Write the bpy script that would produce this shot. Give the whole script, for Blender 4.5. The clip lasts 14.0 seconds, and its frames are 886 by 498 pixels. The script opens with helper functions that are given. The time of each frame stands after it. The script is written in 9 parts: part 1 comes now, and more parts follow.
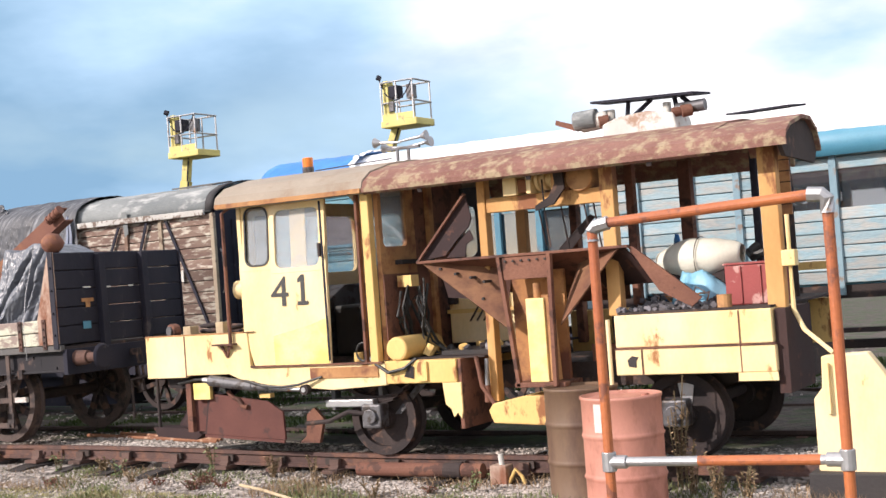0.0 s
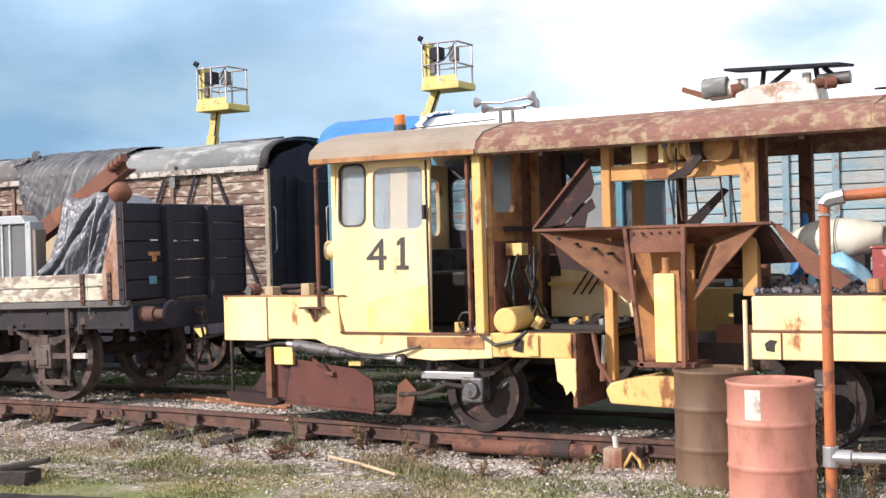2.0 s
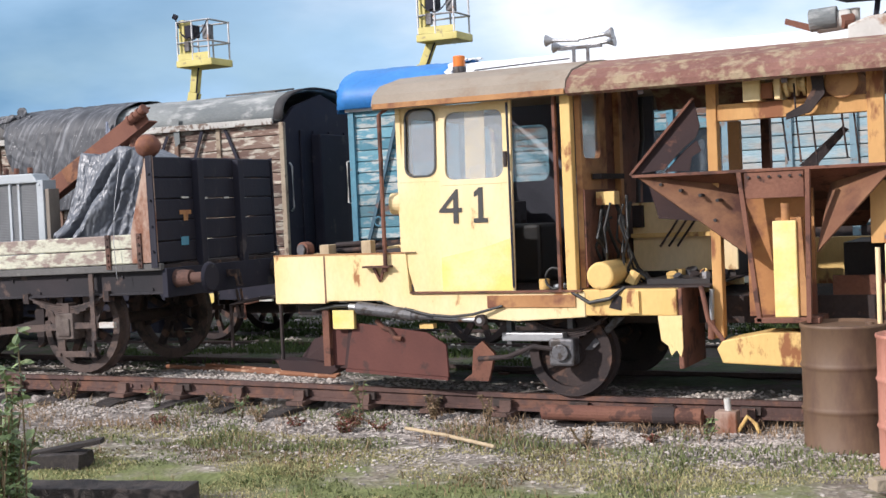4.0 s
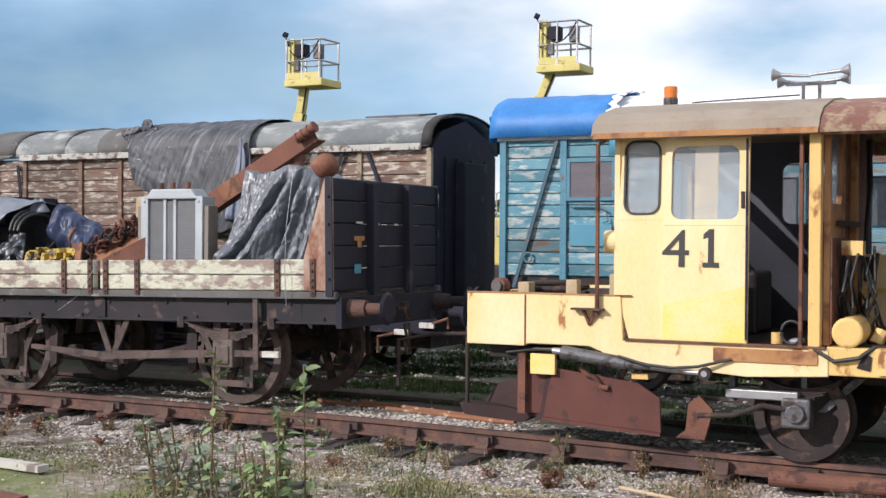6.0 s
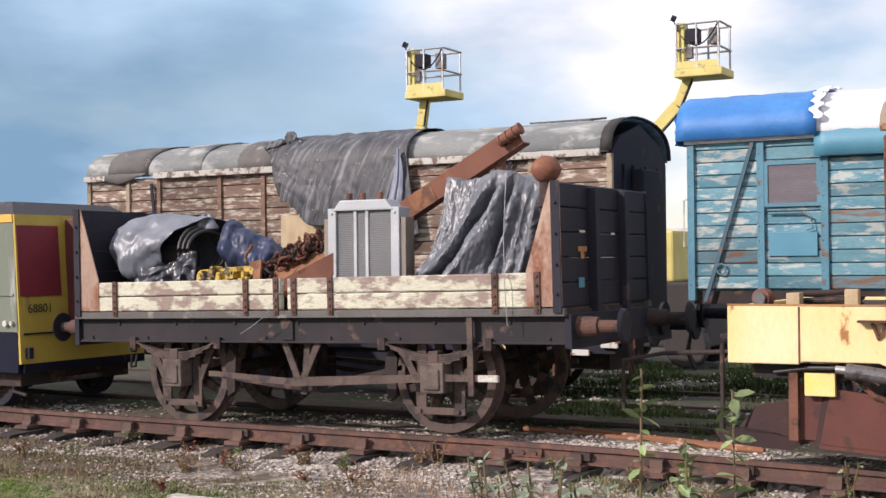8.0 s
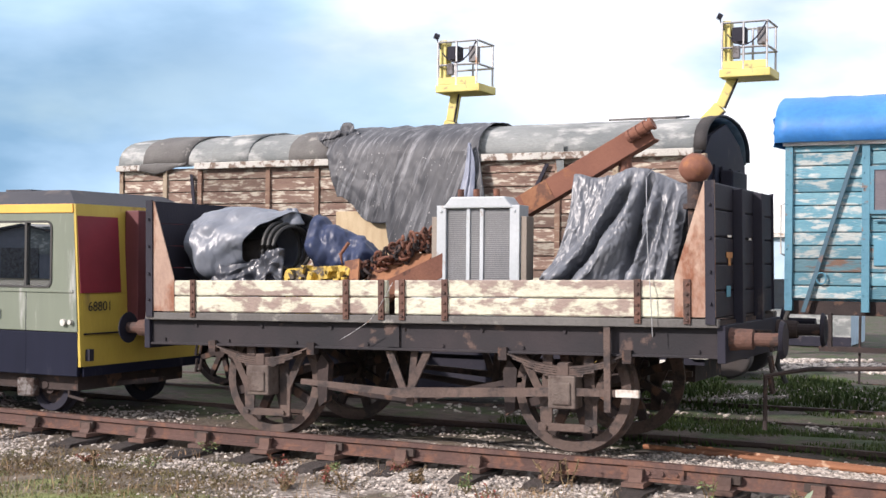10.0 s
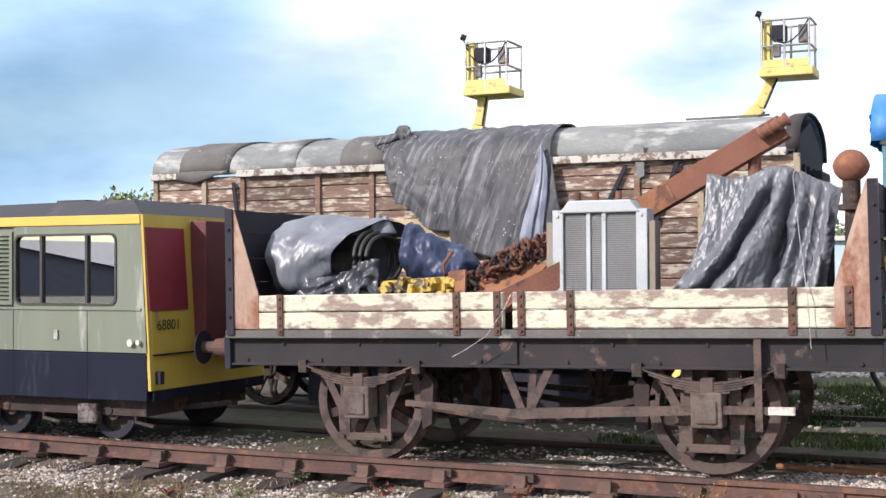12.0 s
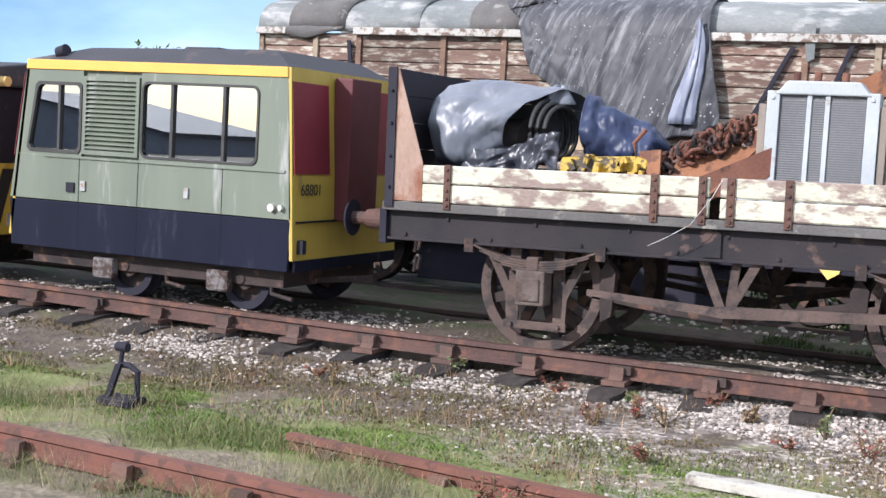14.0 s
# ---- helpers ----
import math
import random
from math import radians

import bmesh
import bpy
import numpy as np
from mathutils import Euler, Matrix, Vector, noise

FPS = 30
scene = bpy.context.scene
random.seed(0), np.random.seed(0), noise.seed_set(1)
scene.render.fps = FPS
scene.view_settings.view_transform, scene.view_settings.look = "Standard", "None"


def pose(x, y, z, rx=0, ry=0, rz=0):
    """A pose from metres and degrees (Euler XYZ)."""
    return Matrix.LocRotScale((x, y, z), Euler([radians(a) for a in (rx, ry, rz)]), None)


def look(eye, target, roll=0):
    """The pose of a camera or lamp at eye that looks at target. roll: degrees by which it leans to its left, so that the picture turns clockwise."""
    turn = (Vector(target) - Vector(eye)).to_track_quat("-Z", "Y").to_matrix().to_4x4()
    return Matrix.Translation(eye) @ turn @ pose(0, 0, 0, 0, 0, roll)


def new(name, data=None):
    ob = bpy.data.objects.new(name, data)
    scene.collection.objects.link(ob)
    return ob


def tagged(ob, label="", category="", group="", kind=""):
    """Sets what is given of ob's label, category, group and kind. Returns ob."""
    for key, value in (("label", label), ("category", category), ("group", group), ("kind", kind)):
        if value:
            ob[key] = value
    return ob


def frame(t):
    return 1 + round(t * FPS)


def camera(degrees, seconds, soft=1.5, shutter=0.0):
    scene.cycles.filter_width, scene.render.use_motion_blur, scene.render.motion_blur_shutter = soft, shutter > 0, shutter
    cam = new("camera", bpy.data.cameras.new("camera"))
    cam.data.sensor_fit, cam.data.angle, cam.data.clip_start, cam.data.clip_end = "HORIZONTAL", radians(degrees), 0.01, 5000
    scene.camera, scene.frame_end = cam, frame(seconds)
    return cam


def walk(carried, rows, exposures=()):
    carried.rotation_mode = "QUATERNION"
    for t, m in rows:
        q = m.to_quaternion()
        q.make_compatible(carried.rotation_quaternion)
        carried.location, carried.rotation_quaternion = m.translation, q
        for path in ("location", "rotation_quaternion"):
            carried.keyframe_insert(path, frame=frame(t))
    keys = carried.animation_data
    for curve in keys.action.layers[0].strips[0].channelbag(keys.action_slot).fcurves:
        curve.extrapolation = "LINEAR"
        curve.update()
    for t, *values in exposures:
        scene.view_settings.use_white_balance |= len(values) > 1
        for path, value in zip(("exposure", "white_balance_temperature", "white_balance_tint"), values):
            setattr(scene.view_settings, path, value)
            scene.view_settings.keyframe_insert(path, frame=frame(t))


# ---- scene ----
cam = camera(38.0, 14.0, soft=1.5)
PATH = [
    (0, (2.046, -1.581, 1.786), (1.038, 0.146, 1.826), -4.2),
    (0.5, (1.724, -1.573, 1.801), (0.718, 0.155, 1.805), -3.9),
    (1, (1.355, -1.547, 1.811), (0.373, 0.196, 1.837), -3.1),
    (1.5, (1.001, -1.586, 1.814), (0.001, 0.145, 1.871), -3.7),
    (2, (0.674, -1.637, 1.823), (-0.295, 0.113, 1.814), -1.6),
    (2.2, (0.561, -1.627, 1.828), (-0.404, 0.125, 1.803), -0.0),
    (4.3, (-1.089, -1.308, 1.75), (-1.961, 0.49, 1.68), -2.7),
    (4.5, (-1.254, -1.285, 1.769), (-2.141, 0.507, 1.714), -2.3),
    (5, (-1.727, -1.345, 1.777), (-2.632, 0.439, 1.754), -1.7),
    (5.5, (-2.103, -1.359, 1.786), (-3.032, 0.411, 1.747), 0.7),
    (6, (-2.509, -1.299, 1.801), (-3.419, 0.482, 1.785), 0.4),
    (6.5, (-2.928, -1.27, 1.786), (-3.854, 0.502, 1.815), 0.5),
    (7, (-3.369, -1.245, 1.807), (-4.286, 0.532, 1.814), 0.1),
    (7.5, (-3.814, -1.127, 1.766), (-4.784, 0.621, 1.82), -1.4),
    (8, (-4.349, -1.061, 1.711), (-5.316, 0.69, 1.73), -0.6),
    (8.5, (-4.777, -1.058, 1.726), (-5.758, 0.685, 1.691), -1.4),
    (9, (-5.237, -0.984, 1.717), (-6.217, 0.759, 1.705), -2.4),
    (9.2, (-5.405, -0.992, 1.727), (-6.371, 0.76, 1.736), -1.8),
    (11.3, (-7.024, -0.922, 1.752), (-7.797, 0.923, 1.769), 0.6),
    (11.5, (-7.174, -0.901, 1.765), (-7.957, 0.939, 1.763), -0.7),
    (12, (-7.525, -0.805, 1.742), (-8.343, 1.02, 1.774), -0.3),
    (12.5, (-7.884, -0.636, 1.739), (-8.748, 1.168, 1.752), 2.2),
    (13, (-8.34, -0.584, 1.686), (-9.157, 1.241, 1.646), 0.4),
    (13.5, (-8.719, -0.581, 1.684), (-9.495, 1.261, 1.615), 0.9),
    (14, (-9.119, -0.488, 1.683), (-9.932, 1.332, 1.524), 3.2),
]
EXPOSURES = [(0.0, 0.29, 6380, 14.5), (2.2, 0.25, 6330, 14.0), (4.5, -0.07, 5900, 11.5), (5.5, -0.11, 5960, 12.0), (6.5, -0.12, 6120, 12.5), (7.5, -0.06, 6360, 16.0), (8.0, -0.04, 6430, 17.5), (8.5, 0.27, 6420, 17.5), (9.2, 0.32, 6400, 17.0), (11.5, 0.30, 6200, 12.5), (12.0, 0.29, 6210, 14.0), (12.5, 0.24, 6190, 14.0), (13.0, 0.20, 6100, 13.0), (13.5, 0.39, 5950, 13.0), (14.0, 0.42, 5780, 13.0)]
walk(cam, [(t, look(eye, target, roll)) for t, eye, target, roll in PATH], EXPOSURES)

# ---- world and sun ----
SUN_TO = Vector((-0.50, -0.74, 0.48)).normalized()
world = bpy.data.worlds.new("sky")
scene.world = world
world.use_nodes = True
wn, wl = world.node_tree.nodes, world.node_tree.links
wn.clear()
w_out = wn.new("ShaderNodeOutputWorld")
w_sky = wn.new("ShaderNodeTexSky")
w_sky.sky_type, w_sky.sun_disc = "NISHITA", False
w_sky.sun_elevation = math.asin(SUN_TO.z)
w_sky.dust_density, w_sky.ozone_density = 0.4, 1.2
w_sky.sun_rotation = math.atan2(SUN_TO.x, SUN_TO.y)
w_bg = wn.new("ShaderNodeBackground")
w_bg.inputs["Strength"].default_value = 0.13
wl.new(w_sky.outputs[0], w_bg.inputs["Color"])
w_co = wn.new("ShaderNodeTexCoord")
w_map = wn.new("ShaderNodeMapping")
w_map.inputs["Scale"].default_value = (1.0, 1.0, 2.6)
w_map.inputs["Rotation"].default_value = (0.0, 0.0, 0.35)
wl.new(w_co.outputs["Generated"], w_map.inputs["Vector"])
w_n1 = wn.new("ShaderNodeTexNoise")
w_n1.inputs["Scale"].default_value, w_n1.inputs["Detail"].default_value, w_n1.inputs["Roughness"].default_value = 2.1, 7.0, 0.5
wl.new(w_map.outputs[0], w_n1.inputs["Vector"])
w_mask = wn.new("ShaderNodeValToRGB")
w_mask.color_ramp.elements[0].position, w_mask.color_ramp.elements[1].position = 0.37, 0.52
wl.new(w_n1.outputs["Fac"], w_mask.inputs["Fac"])
# a broad grey rain cloud to the north-west, thinning to bright cloud eastwards
w_dot = wn.new("ShaderNodeVectorMath")
w_dot.operation = "DOT_PRODUCT"
w_dot.inputs[1].default_value = (0.90, 0.43, 0.10)
wl.new(w_co.outputs["Generated"], w_dot.inputs[0])
w_n2 = wn.new("ShaderNodeTexNoise")
w_n2.inputs["Scale"].default_value, w_n2.inputs["Detail"].default_value = 3.0, 6.0
wl.new(w_map.outputs[0], w_n2.inputs["Vector"])
w_add = wn.new("ShaderNodeMath")
w_add.operation = "MULTIPLY_ADD"
w_add.inputs[1].default_value, w_add.inputs[2].default_value = 0.85, -0.435
wl.new(w_n2.outputs["Fac"], w_add.inputs[0])
w_sum = wn.new("ShaderNodeMath")
w_sum.operation = "ADD"
wl.new(w_dot.outputs["Value"], w_sum.inputs[0])
wl.new(w_add.outputs[0], w_sum.inputs[1])
w_ramp = wn.new("ShaderNodeValToRGB")
cr = w_ramp.color_ramp
cr.elements[0].position, cr.elements[0].color = 0.0, (0.205, 0.355, 0.50, 1)
cr.elements[1].position, cr.elements[1].color = 0.40, (1.0, 1.0, 1.0, 1)
mid = cr.elements.new(0.17)
mid.color = (0.445, 0.625, 0.79, 1)
w_off = wn.new("ShaderNodeMath")
w_off.operation = "ADD"
w_off.inputs[1].default_value = -0.06
wl.new(w_sum.outputs[0], w_off.inputs[0])
w_xyz = wn.new("ShaderNodeSeparateXYZ")
wl.new(w_co.outputs["Generated"], w_xyz.inputs[0])
w_alt = wn.new("ShaderNodeFloatCurve")
alt = w_alt.mapping.curves[0]
alt.points[0].location, alt.points[1].location = (0.0, 0.62), (1.0, 0.95)
for px, py in ((0.05, 0.41), (0.11, 0.31), (0.18, 0.42), (0.26, 0.50), (0.42, 0.74)):
    alt.points.new(px, py)
w_alt.mapping.update()
wl.new(w_xyz.outputs["Z"], w_alt.inputs["Value"])
w_low = wn.new("ShaderNodeMath")
w_low.operation = "ADD"
wl.new(w_off.outputs[0], w_low.inputs[0])
wl.new(w_alt.outputs[0], w_low.inputs[1])
w_glow = wn.new("ShaderNodeVectorMath")
w_glow.operation = "DOT_PRODUCT"
w_glow.inputs[1].default_value = SUN_TO
wl.new(w_co.outputs["Generated"], w_glow.inputs[0])
w_near = wn.new("ShaderNodeMapRange")
w_near.inputs["From Min"].default_value, w_near.inputs["From Max"].default_value = 0.35, 0.80
w_near.inputs["To Min"].default_value, w_near.inputs["To Max"].default_value = 0.0, 0.75
wl.new(w_glow.outputs["Value"], w_near.inputs["Value"])
w_west = wn.new("ShaderNodeMapRange")
w_west.inputs["From Min"].default_value, w_west.inputs["From Max"].default_value = -0.76, -0.90
w_west.inputs["To Min"].default_value, w_west.inputs["To Max"].default_value = 0.0, 0.22
wl.new(w_xyz.outputs["X"], w_west.inputs["Value"])
w_two = wn.new("ShaderNodeMath")
w_two.operation = "ADD"
wl.new(w_near.outputs[0], w_two.inputs[0])
wl.new(w_west.outputs[0], w_two.inputs[1])
w_all = wn.new("ShaderNodeMath")
w_all.operation = "ADD"
wl.new(w_low.outputs[0], w_all.inputs[0])
wl.new(w_two.outputs[0], w_all.inputs[1])
wl.new(w_all.outputs[0], w_ramp.inputs["Fac"])
w_bg2 = wn.new("ShaderNodeBackground")
w_bg2.inputs["Strength"].default_value = 1.15
wl.new(w_ramp.outputs[0], w_bg2.inputs["Color"])
w_mix = wn.new("ShaderNodeMixShader")
wl.new(w_mask.outputs[0], w_mix.inputs["Fac"])
wl.new(w_bg.outputs[0], w_mix.inputs[1])
wl.new(w_bg2.outputs[0], w_mix.inputs[2])
wl.new(w_mix.outputs[0], w_out.inputs["Surface"])

sun = new("sun", bpy.data.lights.new("sun", "SUN"))
sun.data.energy, sun.data.angle, sun.data.color = 4.6, radians(0.6), (1.0, 0.90, 0.80)
sun.matrix_world = look(SUN_TO * 30, (0, 0, 0))

# ---- materials ----
MATS = {}


def mat(name, c1, c2, rough=0.7, metal=0.0, scale=2.5, c3=None, amount=0.5, spots=5.0, bump=0.25, fine=45.0, streak=1.0, piece=0.0, soft=0.06, spec=0.5, crinkle=0.0, lean=0.0, flecks=None):
    """Two colours mixed by a broad noise, a third in sharp-edged worn patches, and a fine grain with relief.
    crinkle adds the creases of stiff plastic, lean turns the streaks about y, flecks is (scale, radius, colour)."""
    m = bpy.data.materials.new(name)
    MATS[name] = m
    m.use_nodes = True
    n, l = m.node_tree.nodes, m.node_tree.links
    b = n["Principled BSDF"]
    co = n.new("ShaderNodeTexCoord")
    vec = co.outputs["Object"]
    info = None
    if piece:
        info = n.new("ShaderNodeObjectInfo")
        sc = n.new("ShaderNodeMath")
        sc.operation = "MULTIPLY"
        sc.inputs[1].default_value = 37.0
        l.new(info.outputs["Random"], sc.inputs[0])
        ad = n.new("ShaderNodeVectorMath")
        ad.operation = "ADD"
        l.new(vec, ad.inputs[0])
        l.new(sc.outputs[0], ad.inputs[1])
        vec = ad.outputs[0]
    mp = n.new("ShaderNodeMapping")
    if isinstance(streak, tuple):
        mp.inputs["Scale"].default_value = streak
    else:
        mp.inputs["Scale"].default_value = (1, 1, 1 / streak)
    if lean:
        ln = n.new("ShaderNodeMapping")
        ln.inputs["Rotation"].default_value = (0, lean, 0)
        l.new(vec, ln.inputs["Vector"])
        l.new(ln.outputs[0], mp.inputs["Vector"])
    else:
        l.new(vec, mp.inputs["Vector"])
    n1 = n.new("ShaderNodeTexNoise")
    n1.inputs["Scale"].default_value, n1.inputs["Detail"].default_value = scale, 6.0
    l.new(mp.outputs[0], n1.inputs["Vector"])
    r1 = n.new("ShaderNodeValToRGB")
    r1.color_ramp.elements[0].position, r1.color_ramp.elements[0].color = 0.36, (*c1, 1)
    r1.color_ramp.elements[1].position, r1.color_ramp.elements[1].color = 0.66, (*c2, 1)
    l.new(n1.outputs["Fac"], r1.inputs["Fac"])
    colour = r1.outputs[0]
    rough_in = None
    if c3:
        n2 = n.new("ShaderNodeTexNoise")
        n2.inputs["Scale"].default_value, n2.inputs["Detail"].default_value, n2.inputs["Roughness"].default_value = spots, 9.0, 0.62
        l.new(mp.outputs[0], n2.inputs["Vector"])
        r2 = n.new("ShaderNodeValToRGB")
        p = 0.72 - 0.44 * amount
        r2.color_ramp.elements[0].position, r2.color_ramp.elements[1].position = p - soft / 2, p + soft / 2
        l.new(n2.outputs["Fac"], r2.inputs["Fac"])
        mx = n.new("ShaderNodeMix")
        mx.data_type = "RGBA"
        l.new(r2.outputs[0], mx.inputs["Factor"])
        l.new(colour, mx.inputs["A"])
        mx.inputs["B"].default_value = (*c3, 1)
        colour = mx.outputs["Result"]
    if flecks:
        fv = n.new("ShaderNodeTexVoronoi")
        fv.inputs["Scale"].default_value = flecks[0]
        l.new(vec, fv.inputs["Vector"])
        fp = n.new("ShaderNodeTexNoise")
        fp.inputs["Scale"].default_value, fp.inputs["Detail"].default_value = flecks[0] * 0.16, 3.0
        l.new(vec, fp.inputs["Vector"])
        fr = n.new("ShaderNodeMapRange")
        fr.inputs["From Min"].default_value, fr.inputs["From Max"].default_value = 0.46, 0.70
        fr.inputs["To Max"].default_value = flecks[1]
        l.new(fp.outputs["Fac"], fr.inputs["Value"])
        fl = n.new("ShaderNodeMath")
        fl.operation = "LESS_THAN"
        l.new(fv.outputs["Distance"], fl.inputs[0])
        l.new(fr.outputs[0], fl.inputs[1])
        fm = n.new("ShaderNodeMix")
        fm.data_type = "RGBA"
        l.new(fl.outputs[0], fm.inputs["Factor"])
        l.new(colour, fm.inputs["A"])
        fm.inputs["B"].default_value = (*flecks[2], 1)
        colour = fm.outputs["Result"]
    n3 = n.new("ShaderNodeTexNoise")
    n3.inputs["Scale"].default_value, n3.inputs["Detail"].default_value = fine, 4.0
    l.new(mp.outputs[0], n3.inputs["Vector"])
    hv = n.new("ShaderNodeHueSaturation")
    vr = n.new("ShaderNodeMapRange")
    grain = 0.24 if bump >= 0.2 else 0.10
    vr.inputs["To Min"].default_value, vr.inputs["To Max"].default_value = 1 - grain, 1 + grain
    l.new(n3.outputs["Fac"], vr.inputs["Value"])
    val = vr.outputs[0]
    if piece:
        pr = n.new("ShaderNodeMapRange")
        pr.inputs["To Min"].default_value, pr.inputs["To Max"].default_value = 1 - piece, 1 + piece
        l.new(info.outputs["Random"], pr.inputs["Value"])
        mu = n.new("ShaderNodeMath")
        mu.operation = "MULTIPLY"
        l.new(val, mu.inputs[0])
        l.new(pr.outputs[0], mu.inputs[1])
        val = mu.outputs[0]
    l.new(val, hv.inputs["Value"])
    l.new(colour, hv.inputs["Color"])
    l.new(hv.outputs[0], b.inputs["Base Color"])
    rr = n.new("ShaderNodeMapRange")
    rr.inputs["To Min"].default_value, rr.inputs["To Max"].default_value = max(rough - 0.15, 0.05), min(rough + 0.15, 1.0)
    l.new(n1.outputs["Fac"], rr.inputs["Value"])
    l.new(rr.outputs[0], b.inputs["Roughness"])
    b.inputs["Metallic"].default_value = metal
    b.inputs["Specular IOR Level"].default_value = spec
    if bump:
        bp = n.new("ShaderNodeBump")
        bp.inputs["Strength"].default_value, bp.inputs["Distance"].default_value = bump, 0.02
        l.new(n3.outputs["Fac"], bp.inputs["Height"])
        l.new(bp.outputs[0], b.inputs["Normal"])
        if crinkle:
            wz = n.new("ShaderNodeTexNoise")
            wz.inputs["Scale"].default_value = 3.0
            l.new(vec, wz.inputs["Vector"])
            wm = n.new("ShaderNodeVectorMath")
            wm.operation = "MULTIPLY_ADD"
            l.new(wz.outputs["Color"], wm.inputs[0])
            wm.inputs[1].default_value = (0.35, 0.35, 0.35)
            l.new(vec, wm.inputs[2])
            fall = n.new("ShaderNodeMapping")
            fall.inputs["Scale"].default_value = (1.5, 1.5, 0.55)
            l.new(wm.outputs[0], fall.inputs["Vector"])
            height = bp.outputs[0]
            for sc_, much in ((4.2, 0.045), (10.0, 0.026)):
                rg = n.new("ShaderNodeTexNoise")
                rg.noise_type = "RIDGED_MULTIFRACTAL"
                rg.inputs["Scale"].default_value, rg.inputs["Detail"].default_value = sc_, 4.0
                l.new(fall.outputs[0], rg.inputs["Vector"])
                cb = n.new("ShaderNodeBump")
                cb.inputs["Strength"].default_value, cb.inputs["Distance"].default_value = crinkle, much
                l.new(rg.outputs["Fac"], cb.inputs["Height"])
                l.new(height, cb.inputs["Normal"])
                height = cb.outputs[0]
            l.new(height, b.inputs["Normal"])
    return m


def islands(m, low=0.6, high=1.4):
    """Lets each separate piece of a joined mesh have its own brightness."""
    n, l = m.node_tree.nodes, m.node_tree.links
    b = n["Principled BSDF"]
    src = b.inputs["Base Color"].links[0].from_socket
    g = n.new("ShaderNodeNewGeometry")
    r = n.new("ShaderNodeMapRange")
    r.inputs["To Min"].default_value, r.inputs["To Max"].default_value = low, high
    l.new(g.outputs["Random Per Island"], r.inputs["Value"])
    h = n.new("ShaderNodeHueSaturation")
    l.new(r.outputs[0], h.inputs["Value"])
    l.new(src, h.inputs["Color"])
    l.new(h.outputs[0], b.inputs["Base Color"])
    return m


def glass(name, tint, rough=0.05, alpha=0.35, ior=1.55):
    m = bpy.data.materials.new(name)
    m.use_nodes = True
    n, l = m.node_tree.nodes, m.node_tree.links
    b = n["Principled BSDF"]
    b.inputs["Base Color"].default_value = (*tint, 1)
    b.inputs["Roughness"].default_value = rough
    b.inputs["Alpha"].default_value = alpha
    b.inputs["IOR"].default_value = ior
    nz = n.new("ShaderNodeTexNoise")
    nz.inputs["Scale"].default_value, nz.inputs["Detail"].default_value = 4.0, 6.0
    mr = n.new("ShaderNodeMapRange")
    mr.inputs["To Min"].default_value, mr.inputs["To Max"].default_value = max(alpha - 0.2, 0.05), min(alpha + 0.2, 1.0)
    l.new(nz.outputs["Fac"], mr.inputs["Value"])
    l.new(mr.outputs[0], b.inputs["Alpha"])
    return m


M_YELLOW = mat("weathered_yellow_paint", (0.73, 0.51, 0.20), (0.66, 0.43, 0.15), 0.6, c3=(0.27, 0.11, 0.045), amount=0.30, spots=4.0, streak=2.0, bump=0.12, spec=0.3)
M_CREAM = mat("faded_cream_yellow_paint", (0.81, 0.65, 0.40), (0.77, 0.575, 0.27), 0.65, c3=(0.33, 0.15, 0.06), amount=0.165, spots=5.0, streak=2.0, bump=0.10, spec=0.3)
M_BRIGHT = mat("fresher_yellow_paint", (0.80, 0.63, 0.19), (0.77, 0.58, 0.16), 0.6, c3=(0.80, 0.64, 0.36), amount=0.35, spots=3.0, bump=0.08, soft=0.3, spec=0.3)
M_ORANGE = mat("rusty_orange_paint", (0.38, 0.19, 0.08), (0.47, 0.26, 0.115), 0.75, c3=(0.19, 0.08, 0.048), amount=0.33, spots=4.0, bump=0.15, soft=0.16, spec=0.25)
M_RUST = mat("rusty_steel", (0.145, 0.066, 0.048), (0.205, 0.098, 0.066), 0.85, c3=(0.085, 0.045, 0.036), amount=0.35, spots=6.0, bump=0.25, spec=0.25)
M_RUST_DARK = mat("dark_rusty_steel", (0.030, 0.025, 0.026), (0.060, 0.045, 0.042), 0.88, c3=(0.115, 0.070, 0.054), amount=0.26, spots=6.0, bump=0.25, spec=0.25)
M_RUST_ORANGE = mat("orange_rust", (0.26, 0.118, 0.058), (0.195, 0.085, 0.046), 0.85, c3=(0.12, 0.055, 0.036), amount=0.35, spots=6.0, bump=0.25)
M_RODRUST = mat("bright_orange_rust", (0.27, 0.115, 0.055), (0.20, 0.088, 0.048), 0.8, c3=(0.42, 0.27, 0.18), amount=0.30, spots=9.0, bump=0.3)
M_REDOXIDE = mat("red_oxide_tube_paint", (0.42, 0.13, 0.04), (0.34, 0.10, 0.04), 0.6, c3=(0.20, 0.07, 0.04), amount=0.3, spots=8.0, bump=0.2)
M_BLADE = mat("red_brown_steel_plate", (0.125, 0.046, 0.036), (0.095, 0.037, 0.031), 0.7, c3=(0.065, 0.033, 0.029), amount=0.22, spots=4.0, bump=0.1, spec=0.3)
# for plates that stand dark; shade is put into this purple-brown
M_FLAP = mat("shaded_purple_brown_plate", (0.034, 0.020, 0.021), (0.052, 0.029, 0.027), 0.75, c3=(0.10, 0.046, 0.034), amount=0.17, spots=6.0, bump=0.1, spec=0.25)
